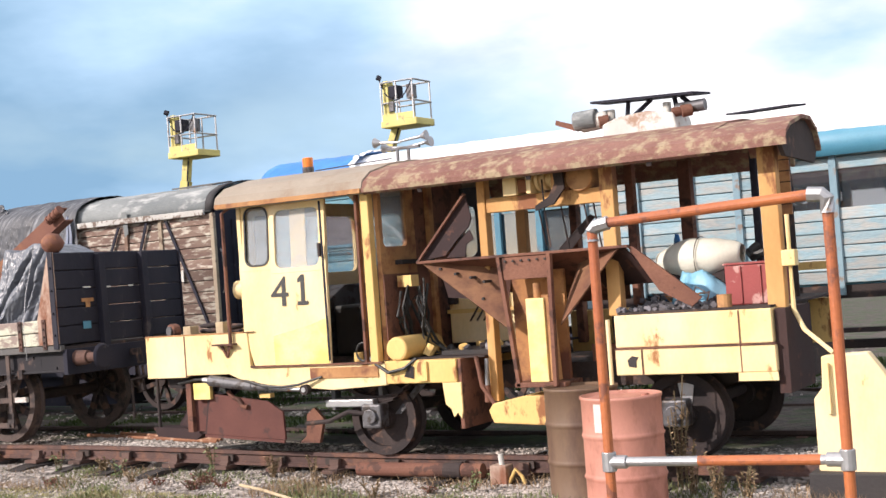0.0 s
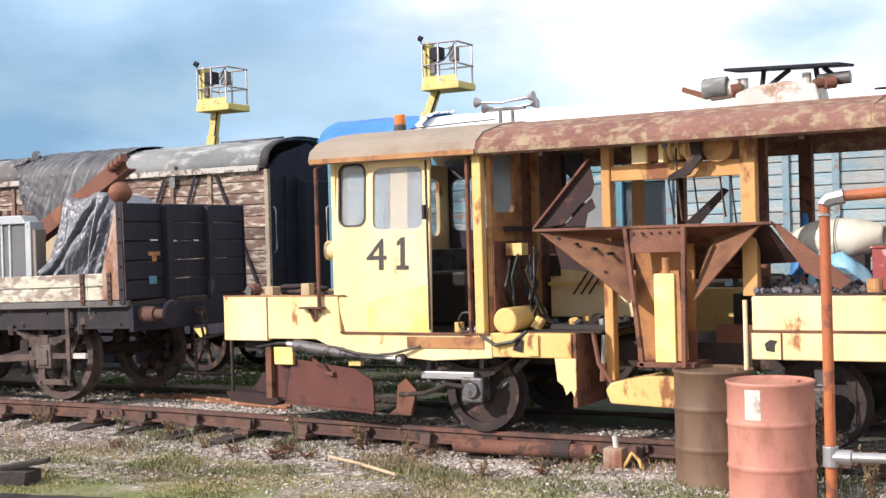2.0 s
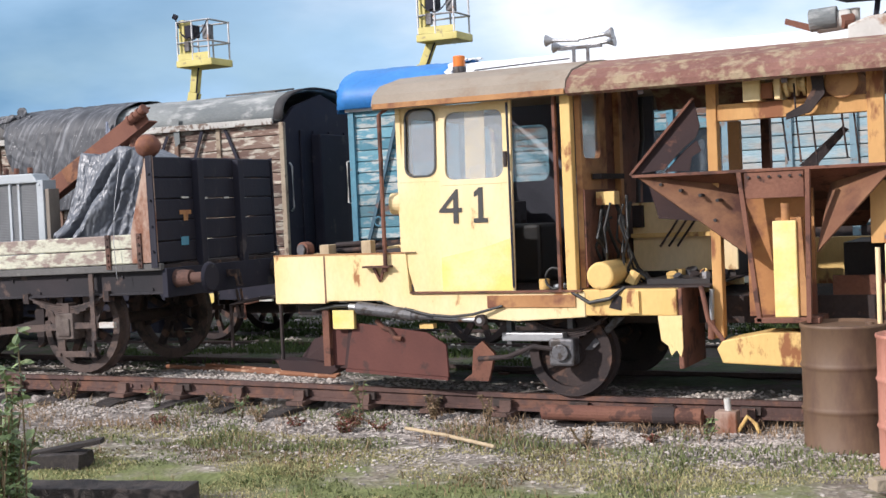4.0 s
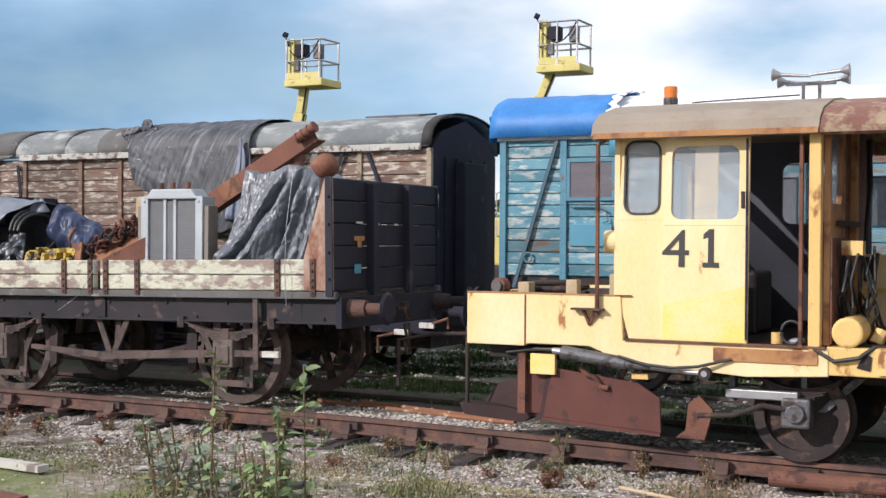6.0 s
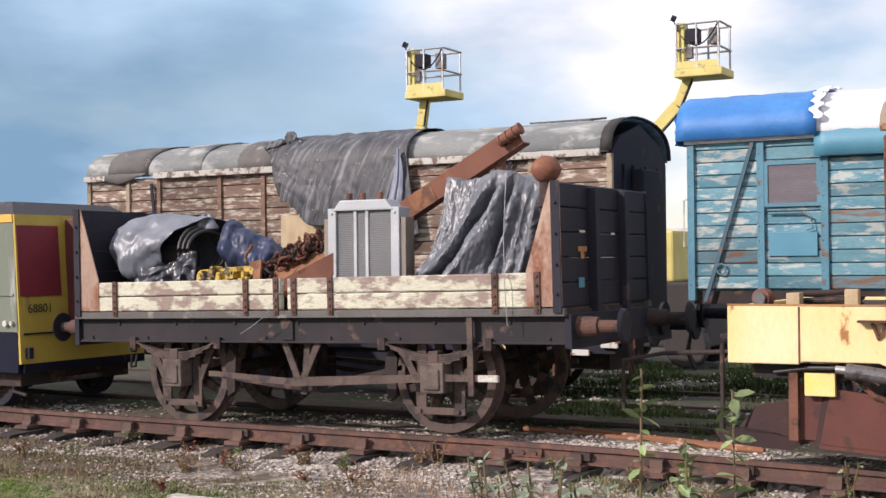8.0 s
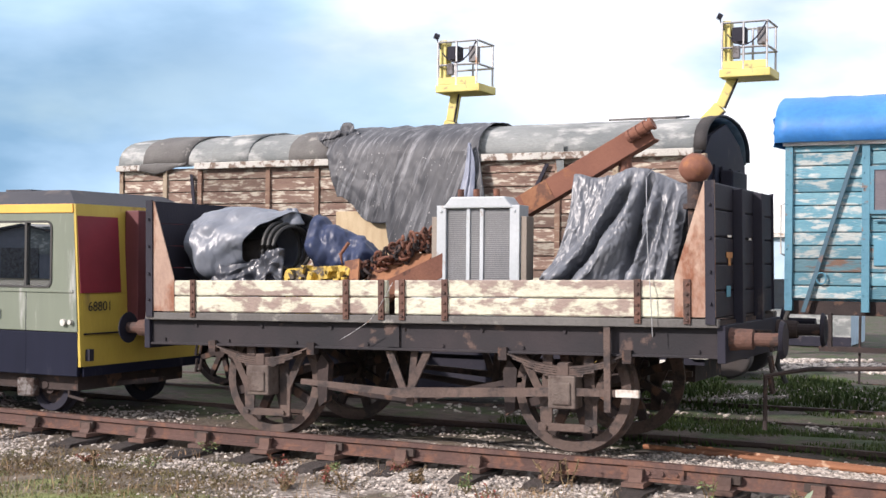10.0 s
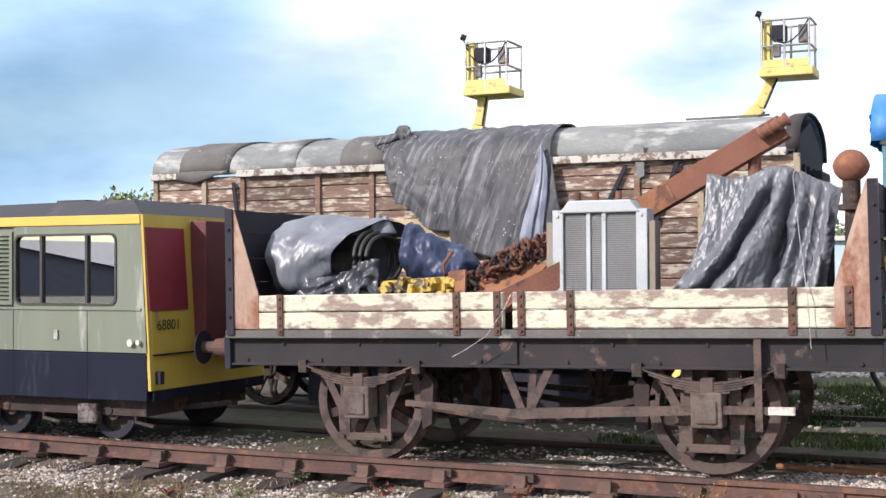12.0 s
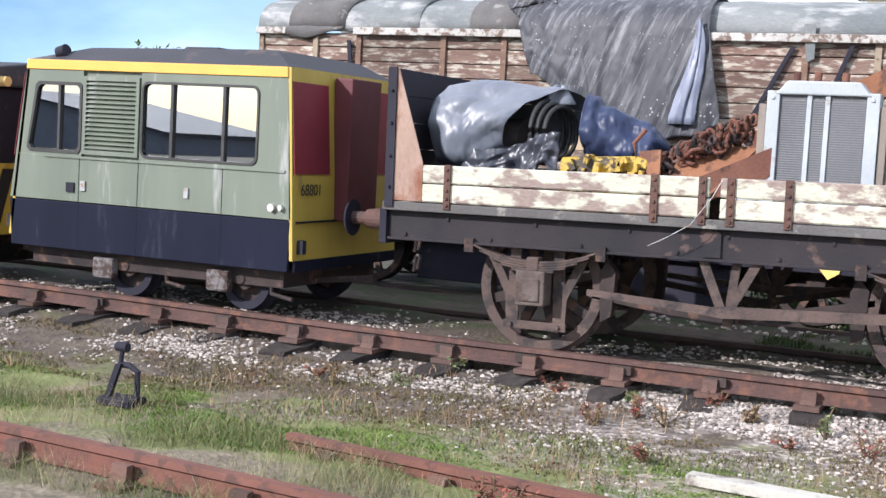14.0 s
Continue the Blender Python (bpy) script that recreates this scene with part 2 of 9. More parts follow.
M_FADEDSTEEL = mat("faded_blue_grey_steel", (0.17, 0.27, 0.33), (0.22, 0.32, 0.37), 0.7, c3=(0.22, 0.17, 0.14), amount=0.3, spots=6.0, bump=0.15)
M_RUBBLE = islands(mat("mixed_grey_scrap", (0.085, 0.082, 0.092), (0.055, 0.050, 0.052), 0.85, scale=8.0, bump=0.3), 0.3, 2.6)
M_CANOPY = mat("peeling_red_oxide_roof", (0.235, 0.120, 0.095), (0.180, 0.088, 0.070), 0.8, c3=(0.33, 0.255, 0.165), amount=0.39, spots=8.5, bump=0.45, soft=0.13, spec=0.3)
M_CABROOF = mat("grey_brown_roof_felt", (0.27, 0.225, 0.175), (0.32, 0.27, 0.215), 0.85, c3=(0.22, 0.15, 0.10), amount=0.2, spots=3.0, bump=0.15, soft=0.2)
M_BLACK = mat("black_painted_steel", (0.016, 0.016, 0.027), (0.027, 0.026, 0.038), 0.75, c3=(0.055, 0.047, 0.052), amount=0.2, spots=4.0, bump=0.1, spec=0.25)
# near black; on inner parts it stands in for the shade inside
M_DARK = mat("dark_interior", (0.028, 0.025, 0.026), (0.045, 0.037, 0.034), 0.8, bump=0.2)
M_RUBBER = mat("black_rubber", (0.02, 0.02, 0.02), (0.035, 0.034, 0.033), 0.55, bump=0.1)
M_STEEL = mat("grey_galvanised_steel", (0.42, 0.42, 0.43), (0.32, 0.32, 0.33), 0.45, metal=0.7, c3=(0.30, 0.17, 0.10), amount=0.2, spots=7.0, bump=0.1)
M_GREY = mat("grey_oily_metal", (0.085, 0.085, 0.095), (0.14, 0.135, 0.14), 0.5, metal=0.3, c3=(0.05, 0.04, 0.035), amount=0.4, spots=7.0, bump=0.2)
M_WHITE = mat("dirty_white_paint", (0.58, 0.57, 0.535), (0.47, 0.455, 0.42), 0.6, c3=(0.30, 0.19, 0.13), amount=0.28, spots=6.0, bump=0.15, soft=0.1)
M_RAIL = mat("rusted_rail", (0.118, 0.070, 0.060), (0.080, 0.050, 0.045), 0.8, c3=(0.165, 0.085, 0.060), amount=0.36, spots=7.0, bump=0.35, spec=0.25, soft=0.12)
M_SLEEPER = mat("weathered_sleeper_timber", (0.030, 0.025, 0.024), (0.062, 0.050, 0.045), 0.9, scale=5.0, bump=0.7, fine=30.0, piece=0.3, streak=(4, 1, 4))
M_CHAIR = mat("rusted_rail_chair", (0.075, 0.046, 0.038), (0.12, 0.066, 0.050), 0.85, bump=0.35, piece=0.35)
M_KEY = mat("worn_wooden_key", (0.040, 0.030, 0.027), (0.065, 0.047, 0.040), 0.9, bump=0.3, piece=0.2)
M_PLANK_W = mat("flaking_cream_wagon_planks", (0.53, 0.525, 0.42), (0.455, 0.445, 0.355), 0.85, c3=(0.25, 0.195, 0.170), amount=0.45, spots=4.4, bump=0.4, streak=(0.85, 1, 1.7), piece=0.1, fine=30.0, soft=0.08)
M_PLANK_B = mat("bleached_brown_van_boards", (0.132, 0.080, 0.063), (0.215, 0.152, 0.120), 0.9, c3=(0.43, 0.39, 0.325), amount=0.38, spots=8.0, bump=0.5, streak=(0.6, 1, 2.4), piece=0.34, fine=30.0, soft=0.10)
M_PLANK_BLUE = mat("peeling_blue_van_boards", (0.095, 0.225, 0.290), (0.150, 0.290, 0.345), 0.85, c3=(0.38, 0.415, 0.41), amount=0.39, spots=5.5, bump=0.4, streak=(0.7, 1, 2.4), piece=0.25, fine=30.0, soft=0.08, spec=0.25)
M_PLANK_WORN = mat("rust_stained_blue_van_boards", (0.110, 0.220, 0.270), (0.165, 0.275, 0.315), 0.88, c3=(0.21, 0.135, 0.105), amount=0.42, spots=5.5, bump=0.45, streak=(0.5, 1, 2.6), piece=0.25, fine=30.0, soft=0.10, spec=0.2)
M_PLANK_FADED = mat("faded_pale_blue_van_boards", (0.23, 0.345, 0.40), (0.30, 0.395, 0.43), 0.88, c3=(0.37, 0.375, 0.36), amount=0.48, spots=4.0, bump=0.4, streak=(0.55, 1, 2.2), piece=0.22, fine=30.0, soft=0.14, spec=0.2)
M_GREYBOARD = mat("grey_boarded_window", (0.115, 0.105, 0.125), (0.16, 0.145, 0.16), 0.85, c3=(0.30, 0.27, 0.26), amount=0.2, spots=5.0, bump=0.3, streak=(0.5, 1, 3.0))
M_TAN = mat("orange_tan_post_paint", (0.60, 0.35, 0.135), (0.49, 0.255, 0.09), 0.65, c3=(0.25, 0.10, 0.045), amount=0.34, spots=4.0, streak=2.5, bump=0.12, spec=0.3)
M_WING = mat("brown_stained_hopper_plate", (0.165, 0.076, 0.046), (0.265, 0.140, 0.074), 0.75, c3=(0.085, 0.040, 0.032), amount=0.42, spots=2.6, bump=0.15, soft=0.18, spec=0.25)
M_HOPPER = mat("worn_orange_hopper_steel", (0.42, 0.205, 0.075), (0.30, 0.135, 0.055), 0.7, c3=(0.16, 0.065, 0.04), amount=0.33, spots=3.0, bump=0.15, soft=0.14, spec=0.3)
# the shade inside the cab is put into this wall colour
M_CABDARK = mat("shaded_blue_grey_cab_wall", (0.045, 0.048, 0.066), (0.065, 0.068, 0.088), 0.7, bump=0.1)
M_PLANK_DARK = mat("bare_brown_boards", (0.16, 0.095, 0.07), (0.22, 0.14, 0.10), 0.9, c3=(0.32, 0.26, 0.2), amount=0.3, spots=5.0, bump=0.5, streak=(0.6, 1, 3.0), fine=30.0)
M_PLANK_PALE = mat("pale_weathered_timber", (0.36, 0.30, 0.22), (0.28, 0.22, 0.16), 0.9, c3=(0.16, 0.11, 0.08), amount=0.35, spots=6.0, bump=0.5)
M_BLUE = mat("blue_painted_steel", (0.065, 0.185, 0.265), (0.090, 0.235, 0.315), 0.65, c3=(0.16, 0.11, 0.09), amount=0.25, spots=6.0, bump=0.2)
M_PANELBLUE = mat("plain_blue_panel", (0.070, 0.235, 0.34), (0.090, 0.265, 0.37), 0.5, bump=0.08)
M_TARPBLUE = mat("bright_blue_tarpaulin", (0.03, 0.165, 0.46), (0.05, 0.215, 0.54), 0.55, bump=0.2, fine=18.0)
M_WHITETARP = mat("white_roof_sheet", (0.80, 0.81, 0.83), (0.72, 0.73, 0.75), 0.6, bump=0.2)
M_TARPSKY = mat("pale_blue_tarpaulin", (0.18, 0.42, 0.58), (0.26, 0.50, 0.64), 0.5, bump=0.1)
M_BLACKTARP = mat("black_plastic_sheet", (0.036, 0.040, 0.052), (0.062, 0.067, 0.084), 0.36, bump=0.03, fine=30.0, spec=0.6, crinkle=0.5)
M_GREYSHEET = mat("weathered_black_plastic_sheet", (0.090, 0.098, 0.118), (0.140, 0.150, 0.172), 0.42, bump=0.04, fine=14.0, spec=0.65, crinkle=0.55, flecks=(30.0, 0.20, (0.30, 0.31, 0.33)))
M_SHED = mat("blue_grey_shed_cladding", (0.13, 0.135, 0.165), (0.17, 0.175, 0.205), 0.8, bump=0.1)
M_SIDEBOARD = mat("brown_grey_timber_board", (0.26, 0.225, 0.19), (0.20, 0.17, 0.145), 0.85, bump=0.3, streak=(4, 4, 1))
M_ENDBOARD = mat("blue_black_end_boards", (0.013, 0.013, 0.023), (0.024, 0.023, 0.034), 0.7, c3=(0.062, 0.052, 0.056), amount=0.22, spots=4.0, bump=0.15, spec=0.3, streak=2.0)
M_SOLEBAR = mat("scraped_dark_solebar", (0.017, 0.016, 0.020), (0.034, 0.028, 0.032), 0.7, c3=(0.095, 0.064, 0.056), amount=0.20, spots=4.0, bump=0.12, spec=0.3)
M_DEEPBLUE = mat("dark_blue_iron", (0.035, 0.085, 0.125), (0.055, 0.12, 0.165), 0.6, c3=(0.14, 0.10, 0.09), amount=0.2, spots=6.0, bump=0.1)
M_CREAMSHEET = mat("dirty_cream_sheet", (0.70, 0.68, 0.58), (0.60, 0.58, 0.49), 0.65, bump=0.05)
# paler than the tarpaulin it hangs from; the fold's highlight is in the colour
M_FOLD = mat("highlighted_blue_grey_fold", (0.15, 0.17, 0.235), (0.25, 0.275, 0.35), 0.4, bump=0.05, spec=0.6, crinkle=0.2)
M_BEAM = mat("red_brown_channel_steel", (0.20, 0.088, 0.058), (0.155, 0.068, 0.050), 0.8, c3=(0.30, 0.13, 0.055), amount=0.22, spots=3.0, bump=0.15, soft=0.1, spec=0.3)
M_GREYTARP = mat("faded_grey_tarpaulin", (0.042, 0.044, 0.052), (0.080, 0.083, 0.093), 0.55, c3=(0.19, 0.195, 0.21), amount=0.30, spots=4.2, bump=0.2, fine=30.0, streak=(4.2, 1.0, 0.42), soft=0.14, spec=0.4, crinkle=0.12, lean=-0.36, flecks=(21.0, 0.24, (0.36, 0.355, 0.365)))
M_NAVY = mat("dark_blue_plastic_sheet", (0.022, 0.033, 0.078), (0.038, 0.052, 0.108), 0.48, bump=0.05, fine=25.0, spec=0.4, crinkle=0.35)
M_ROOFGREY = mat("grey_roof_canvas", (0.130, 0.143, 0.146), (0.215, 0.228, 0.226), 0.8, c3=(0.38, 0.385, 0.375), amount=0.34, spots=4.0, bump=0.3, streak=(0.5, 1.0, 1.0), soft=0.14)
M_ROOFDARK = mat("dark_roofing_felt", (0.085, 0.08, 0.078), (0.13, 0.125, 0.12), 0.8, c3=(0.25, 0.24, 0.22), amount=0.22, spots=4.0, bump=0.3)
M_GUTTER = mat("flaking_white_gutter_board", (0.50, 0.49, 0.46), (0.42, 0.40, 0.37), 0.85, c3=(0.17, 0.125, 0.10), amount=0.42, spots=8.0, bump=0.5)
M_GREEN = mat("grey_green_coach_paint", (0.128, 0.152, 0.116), (0.155, 0.180, 0.138), 0.5, c3=(0.30, 0.31, 0.29), amount=0.15, spots=6.0, bump=0.03, streak=6.0, soft=0.12, fine=12.0)
M_COACHYELLOW = mat("coach_end_yellow_paint", (0.46, 0.345, 0.060), (0.41, 0.30, 0.052), 0.5, c3=(0.27, 0.19, 0.06), amount=0.2, spots=3.0, bump=0.06, streak=4.0)
M_CANTRAIL = mat("orange_yellow_stripe_paint", (0.74, 0.42, 0.07), (0.66, 0.36, 0.06), 0.5, bump=0.06)
M_MAROON = mat("maroon_panel_paint", (0.20, 0.018, 0.030), (0.165, 0.016, 0.026), 0.55, bump=0.06)
M_COACHBLACK = mat("blue_black_skirt_paint", (0.008, 0.010, 0.022), (0.013, 0.015, 0.030), 0.7, c3=(0.040, 0.044, 0.060), amount=0.16, spots=5.0, bump=0.03, streak=5.0, fine=12.0, spec=0.12, soft=0.14)
M_COACHROOF = mat("dark_slate_coach_roof", (0.032, 0.033, 0.042), (0.048, 0.048, 0.058), 0.75, c3=(0.085, 0.072, 0.070), amount=0.3, spots=2.0, bump=0.15)
M_LIFT = mat("lift_yellow_paint", (0.60, 0.52, 0.17), (0.53, 0.45, 0.14), 0.55, c3=(0.34, 0.27, 0.12), amount=0.2, spots=6.0, bump=0.05)
M_DRUM_PINK = mat("faded_red_drum_paint", (0.47, 0.215, 0.160), (0.42, 0.18, 0.135), 0.6, c3=(0.30, 0.125, 0.085), amount=0.28, spots=6.0, bump=0.15, streak=2.0, soft=0.16)
M_DRUM_BROWN = mat("rusty_brown_drum", (0.125, 0.076, 0.046), (0.165, 0.10, 0.060), 0.65, c3=(0.085, 0.046, 0.033), amount=0.33, spots=4.0, bump=0.1, streak=2.5, soft=0.2)
M_REDBOX = mat("faded_red_steel_box", (0.30, 0.055, 0.052), (0.25, 0.050, 0.048), 0.6, c3=(0.48, 0.27, 0.24), amount=0.32, spots=7.0, bump=0.15)
M_TIMBER = mat("pale_sawn_timber", (0.50, 0.40, 0.26), (0.42, 0.32, 0.20), 0.85, bump=0.4, streak=(4, 4, 1))
M_AMBER = mat("amber_beacon_lens", (0.75, 0.22, 0.03), (0.62, 0.16, 0.02), 0.3, bump=0.0)
M_RADCORE = mat("radiator_fins", (0.13, 0.135, 0.145), (0.18, 0.185, 0.195), 0.5, metal=0.4, bump=0.6, fine=90.0, streak=(1, 1, 0.2))
M_RADSHELL = mat("grey_white_radiator_casing", (0.43, 0.46, 0.49), (0.36, 0.39, 0.415), 0.5, c3=(0.26, 0.22, 0.19), amount=0.16, spots=6.0, bump=0.05)
M_STONE = islands(mat("pale_ballast_stone", (0.56, 0.505, 0.46), (0.40, 0.35, 0.31), 0.9, scale=12.0, bump=0.3), 0.25, 1.2)
M_PLANKGREY = mat("dull_grey_white_plank", (0.52, 0.50, 0.45), (0.40, 0.38, 0.33), 0.8, c3=(0.20, 0.17, 0.15), amount=0.3, spots=5.0, bump=0.2)
M_LEAF = islands(mat("green_weed_leaf", (0.120, 0.185, 0.070), (0.21, 0.26, 0.11), 0.5, scale=20.0, bump=0.0), 0.5, 1.5)
M_LEAF_GREY = islands(mat("grey_green_weed_leaf", (0.15, 0.19, 0.125), (0.235, 0.265, 0.19), 0.6, scale=20.0, bump=0.0), 0.5, 1.4)
M_DRYLEAF = islands(mat("yellowing_weed_leaf", (0.36, 0.33, 0.09), (0.26, 0.28, 0.10), 0.6, scale=20.0, bump=0.0), 0.5, 1.4)
M_GRASS = islands(mat("meadow_grass_blade", (0.135, 0.160, 0.066), (0.225, 0.238, 0.120), 0.8, scale=3.0, bump=0.0, spec=0.1), 0.6, 1.35)
M_DRY = islands(mat("dry_brown_weed", (0.30, 0.21, 0.12), (0.22, 0.14, 0.08), 0.85, scale=20.0, bump=0.0), 0.6, 1.4)
M_STRAW = islands(mat("straw_blade", (0.36, 0.31, 0.19), (0.26, 0.23, 0.13), 0.85, scale=9.0, bump=0.0, spec=0.1), 0.6, 1.35)
M_MOSS = islands(mat("bright_moss", (0.105, 0.175, 0.036), (0.165, 0.235, 0.060), 0.85, scale=2.0, bump=0.0, spec=0.1), 0.6, 1.35)
M_OLIVE = islands(mat("olive_moss", (0.135, 0.125, 0.055), (0.175, 0.120, 0.075), 0.9, scale=3.0, bump=0.0, spec=0.1), 0.5, 1.4)
M_DRYTURF = islands(mat("dry_olive_turf_blade", (0.30, 0.285, 0.135), (0.40, 0.355, 0.19), 0.85, scale=3.0, bump=0.0, spec=0.1), 0.6, 1.35)
M_GRASS_DEEP = islands(mat("lush_grass_blade", (0.050, 0.080, 0.028), (0.085, 0.112, 0.042), 0.85, scale=3.0, bump=0.0, spec=0.1), 0.6, 1.35)
M_REDLEAF = islands(mat("red_autumn_weed_leaf", (0.24, 0.060, 0.048), (0.19, 0.075, 0.045), 0.7, scale=20.0, bump=0.0), 0.5, 1.3)
M_STEM = mat("brown_plant_stem", (0.16, 0.11, 0.06), (0.10, 0.09, 0.04), 0.8, bump=0.2)
M_TREE = islands(mat("far_tree_leaf", (0.085, 0.130, 0.045), (0.13, 0.175, 0.065), 0.8, scale=1.0, bump=0.0), 0.6, 1.5)
M_BRACKET = mat("pinkish_brown_flaking_paint", (0.40, 0.285, 0.22), (0.31, 0.21, 0.165), 0.8, c3=(0.21, 0.085, 0.047), amount=0.38, spots=4.5, bump=0.3, soft=0.14, streak=1.8)
M_BUFFER = mat("red_brown_buffer_rust", (0.090, 0.047, 0.037), (0.125, 0.063, 0.046), 0.85, c3=(0.060, 0.038, 0.033), amount=0.38, spots=7.0, bump=0.35)
M_AXLEBOX = mat("dirty_whitened_iron", (0.15, 0.14, 0.138), (0.235, 0.22, 0.215), 0.85, scale=9.0, c3=(0.055, 0.036, 0.030), amount=0.50, spots=9.0, bump=0.6, soft=0.12)
M_BUNDLE = mat("grey_blue_plastic_wrap", (0.120, 0.135, 0.168), (0.180, 0.197, 0.232), 0.42, bump=0.04, fine=14.0, spec=0.55, crinkle=0.22)
M_LEVER = mat("brown_oily_iron", (0.103, 0.070, 0.058), (0.074, 0.052, 0.045), 0.8, c3=(0.038, 0.029, 0.028), amount=0.38, spots=7.0, bump=0.35, soft=0.12)
M_AXLEDIRT = mat("dusty_brown_iron", (0.130, 0.102, 0.088), (0.088, 0.068, 0.060), 0.85, scale=6.0, c3=(0.065, 0.045, 0.038), amount=0.34, spots=8.0, bump=0.5, soft=0.14)
M_CHIP = mat("grimy_chipped_yellow", (0.52, 0.36, 0.05), (0.42, 0.28, 0.045), 0.6, c3=(0.06, 0.045, 0.03), amount=0.44, spots=9.0, bump=0.4)
M_MAROON_DARK = mat("dark_maroon_door_paint", (0.105, 0.022, 0.026), (0.085, 0.018, 0.022), 0.6, bump=0.06)
M_NUM = mat("black_number_paint", (0.022, 0.022, 0.022), (0.035, 0.033, 0.03), 0.6, bump=0.0)
M_PANE = glass("dusty_window_pane", (0.50, 0.54, 0.58), 0.10, 0.32, 1.9)
M_PANE_DARK = glass("tinted_coach_window_pane", (0.04, 0.05, 0.06), 0.03, 0.80, 3.2)
M_MIRROR = glass("silvered_coach_window_film", (0.44, 0.48, 0.52), 0.0, 1.0)
M_MIRROR.node_tree.nodes["Principled BSDF"].inputs["Metallic"].default_value = 1.0
M_CONTAINER = mat("pale_blue_cabin_paint", (0.42, 0.55, 0.66), (0.36, 0.48, 0.58), 0.6, bump=0.1)

# ---- mesh helpers ----
THING = {}


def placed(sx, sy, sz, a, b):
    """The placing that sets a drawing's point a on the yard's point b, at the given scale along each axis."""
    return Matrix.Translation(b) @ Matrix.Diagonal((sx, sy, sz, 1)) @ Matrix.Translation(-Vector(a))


# each vehicle's own sheet of coordinates, stretched and placed to fit the camera's view
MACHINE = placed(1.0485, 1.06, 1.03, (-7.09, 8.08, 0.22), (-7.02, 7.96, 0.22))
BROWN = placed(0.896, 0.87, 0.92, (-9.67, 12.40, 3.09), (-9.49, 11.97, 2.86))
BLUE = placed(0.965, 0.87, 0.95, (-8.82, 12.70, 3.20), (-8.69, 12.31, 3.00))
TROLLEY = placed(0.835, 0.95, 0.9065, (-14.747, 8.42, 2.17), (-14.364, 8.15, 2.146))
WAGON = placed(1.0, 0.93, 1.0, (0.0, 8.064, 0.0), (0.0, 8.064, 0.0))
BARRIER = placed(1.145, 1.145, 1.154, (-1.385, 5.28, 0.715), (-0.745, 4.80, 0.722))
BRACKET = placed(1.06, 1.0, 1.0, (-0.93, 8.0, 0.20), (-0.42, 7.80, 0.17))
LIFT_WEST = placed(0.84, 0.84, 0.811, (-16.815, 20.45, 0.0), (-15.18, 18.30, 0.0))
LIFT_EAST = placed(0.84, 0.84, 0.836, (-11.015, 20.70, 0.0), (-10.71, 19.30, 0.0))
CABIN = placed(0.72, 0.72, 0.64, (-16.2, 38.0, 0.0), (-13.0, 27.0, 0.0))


def thing(name, at, label, category, group="", kind="", turn=(0, 0, 0), sheet=None):
    """An empty at a thing's base, which carries its parts."""
    e = new(name)
    e.empty_display_size = 0.1
    m = pose(*at, *turn)
    e.matrix_world = sheet @ m if sheet else m
    THING[e] = m
    return tagged(e, label, category, group, kind)


def part(name, bm, material, parent=None, label="", local=False, bevel=0.0, smooth=False):
    """Links a bmesh as one mesh object under a thing or a part; bm is in world coordinates unless local."""
    up = THING.get(parent, Matrix())
    if parent is not None and not local:
        bm.transform(up.inverted())
    bmesh.ops.recalc_face_normals(bm, faces=bm.faces)
    me = bpy.data.meshes.new(name)
    bm.to_mesh(me)
    bm.free()
    ob = new(name, me)
    me.materials.append(material)
    if smooth:
        for p in me.polygons:
            p.use_smooth = True
    if parent is not None:
        ob.parent = parent
        THING[ob] = up
    else:
        THING[ob] = Matrix()
    if bevel:
        b = ob.modifiers.new("edge", "BEVEL")
        b.width, b.segments, b.limit_method, b.angle_limit = bevel, 2, "ANGLE", radians(40)
    if label:
        ob["label"] = label
    return ob


def box(x0, x1, y0, y1, z0, z1, bm=None, rot=None):
    bm = bm or bmesh.new()
    v = [bm.verts.new((x, y, z)) for x in (x0, x1) for y in (y0, y1) for z in (z0, z1)]
    for f in ((0, 1, 3, 2), (4, 6, 7, 5), (0, 4, 5, 1), (2, 3, 7, 6), (0, 2, 6, 4), (1, 5, 7, 3)):
        bm.faces.new([v[i] for i in f])
    if rot is not None:
        c = Vector(((x0 + x1) / 2, (y0 + y1) / 2, (z0 + z1) / 2))
        bmesh.ops.transform(bm, matrix=Matrix.Translation(c) @ rot @ Matrix.Translation(-c), verts=v)
    return bm


def cyl(p0, p1, r, bm=None, seg=14, r2=None):
    """A capped tube between two points; r2 is its radius at the far end."""
    bm = bm or bmesh.new()
    p0, p1 = Vector(p0), Vector(p1)
    d = p1 - p0
    q = d.to_track_quat("Z", "Y").to_matrix()
    r2 = r if r2 is None else r2
    a, b = [], []
    for i in range(seg):
        u = Vector((math.cos(2 * math.pi * i / seg), math.sin(2 * math.pi * i / seg), 0))
        a.append(bm.verts.new(p0 + q @ (u * r)))
        b.append(bm.verts.new(p1 + q @ (u * r2)))
    for i in range(seg):
        j = (i + 1) % seg
        bm.faces.new((a[i], a[j], b[j], b[i]))
    bm.faces.new(a[::-1])
    bm.faces.new(b)
    return bm


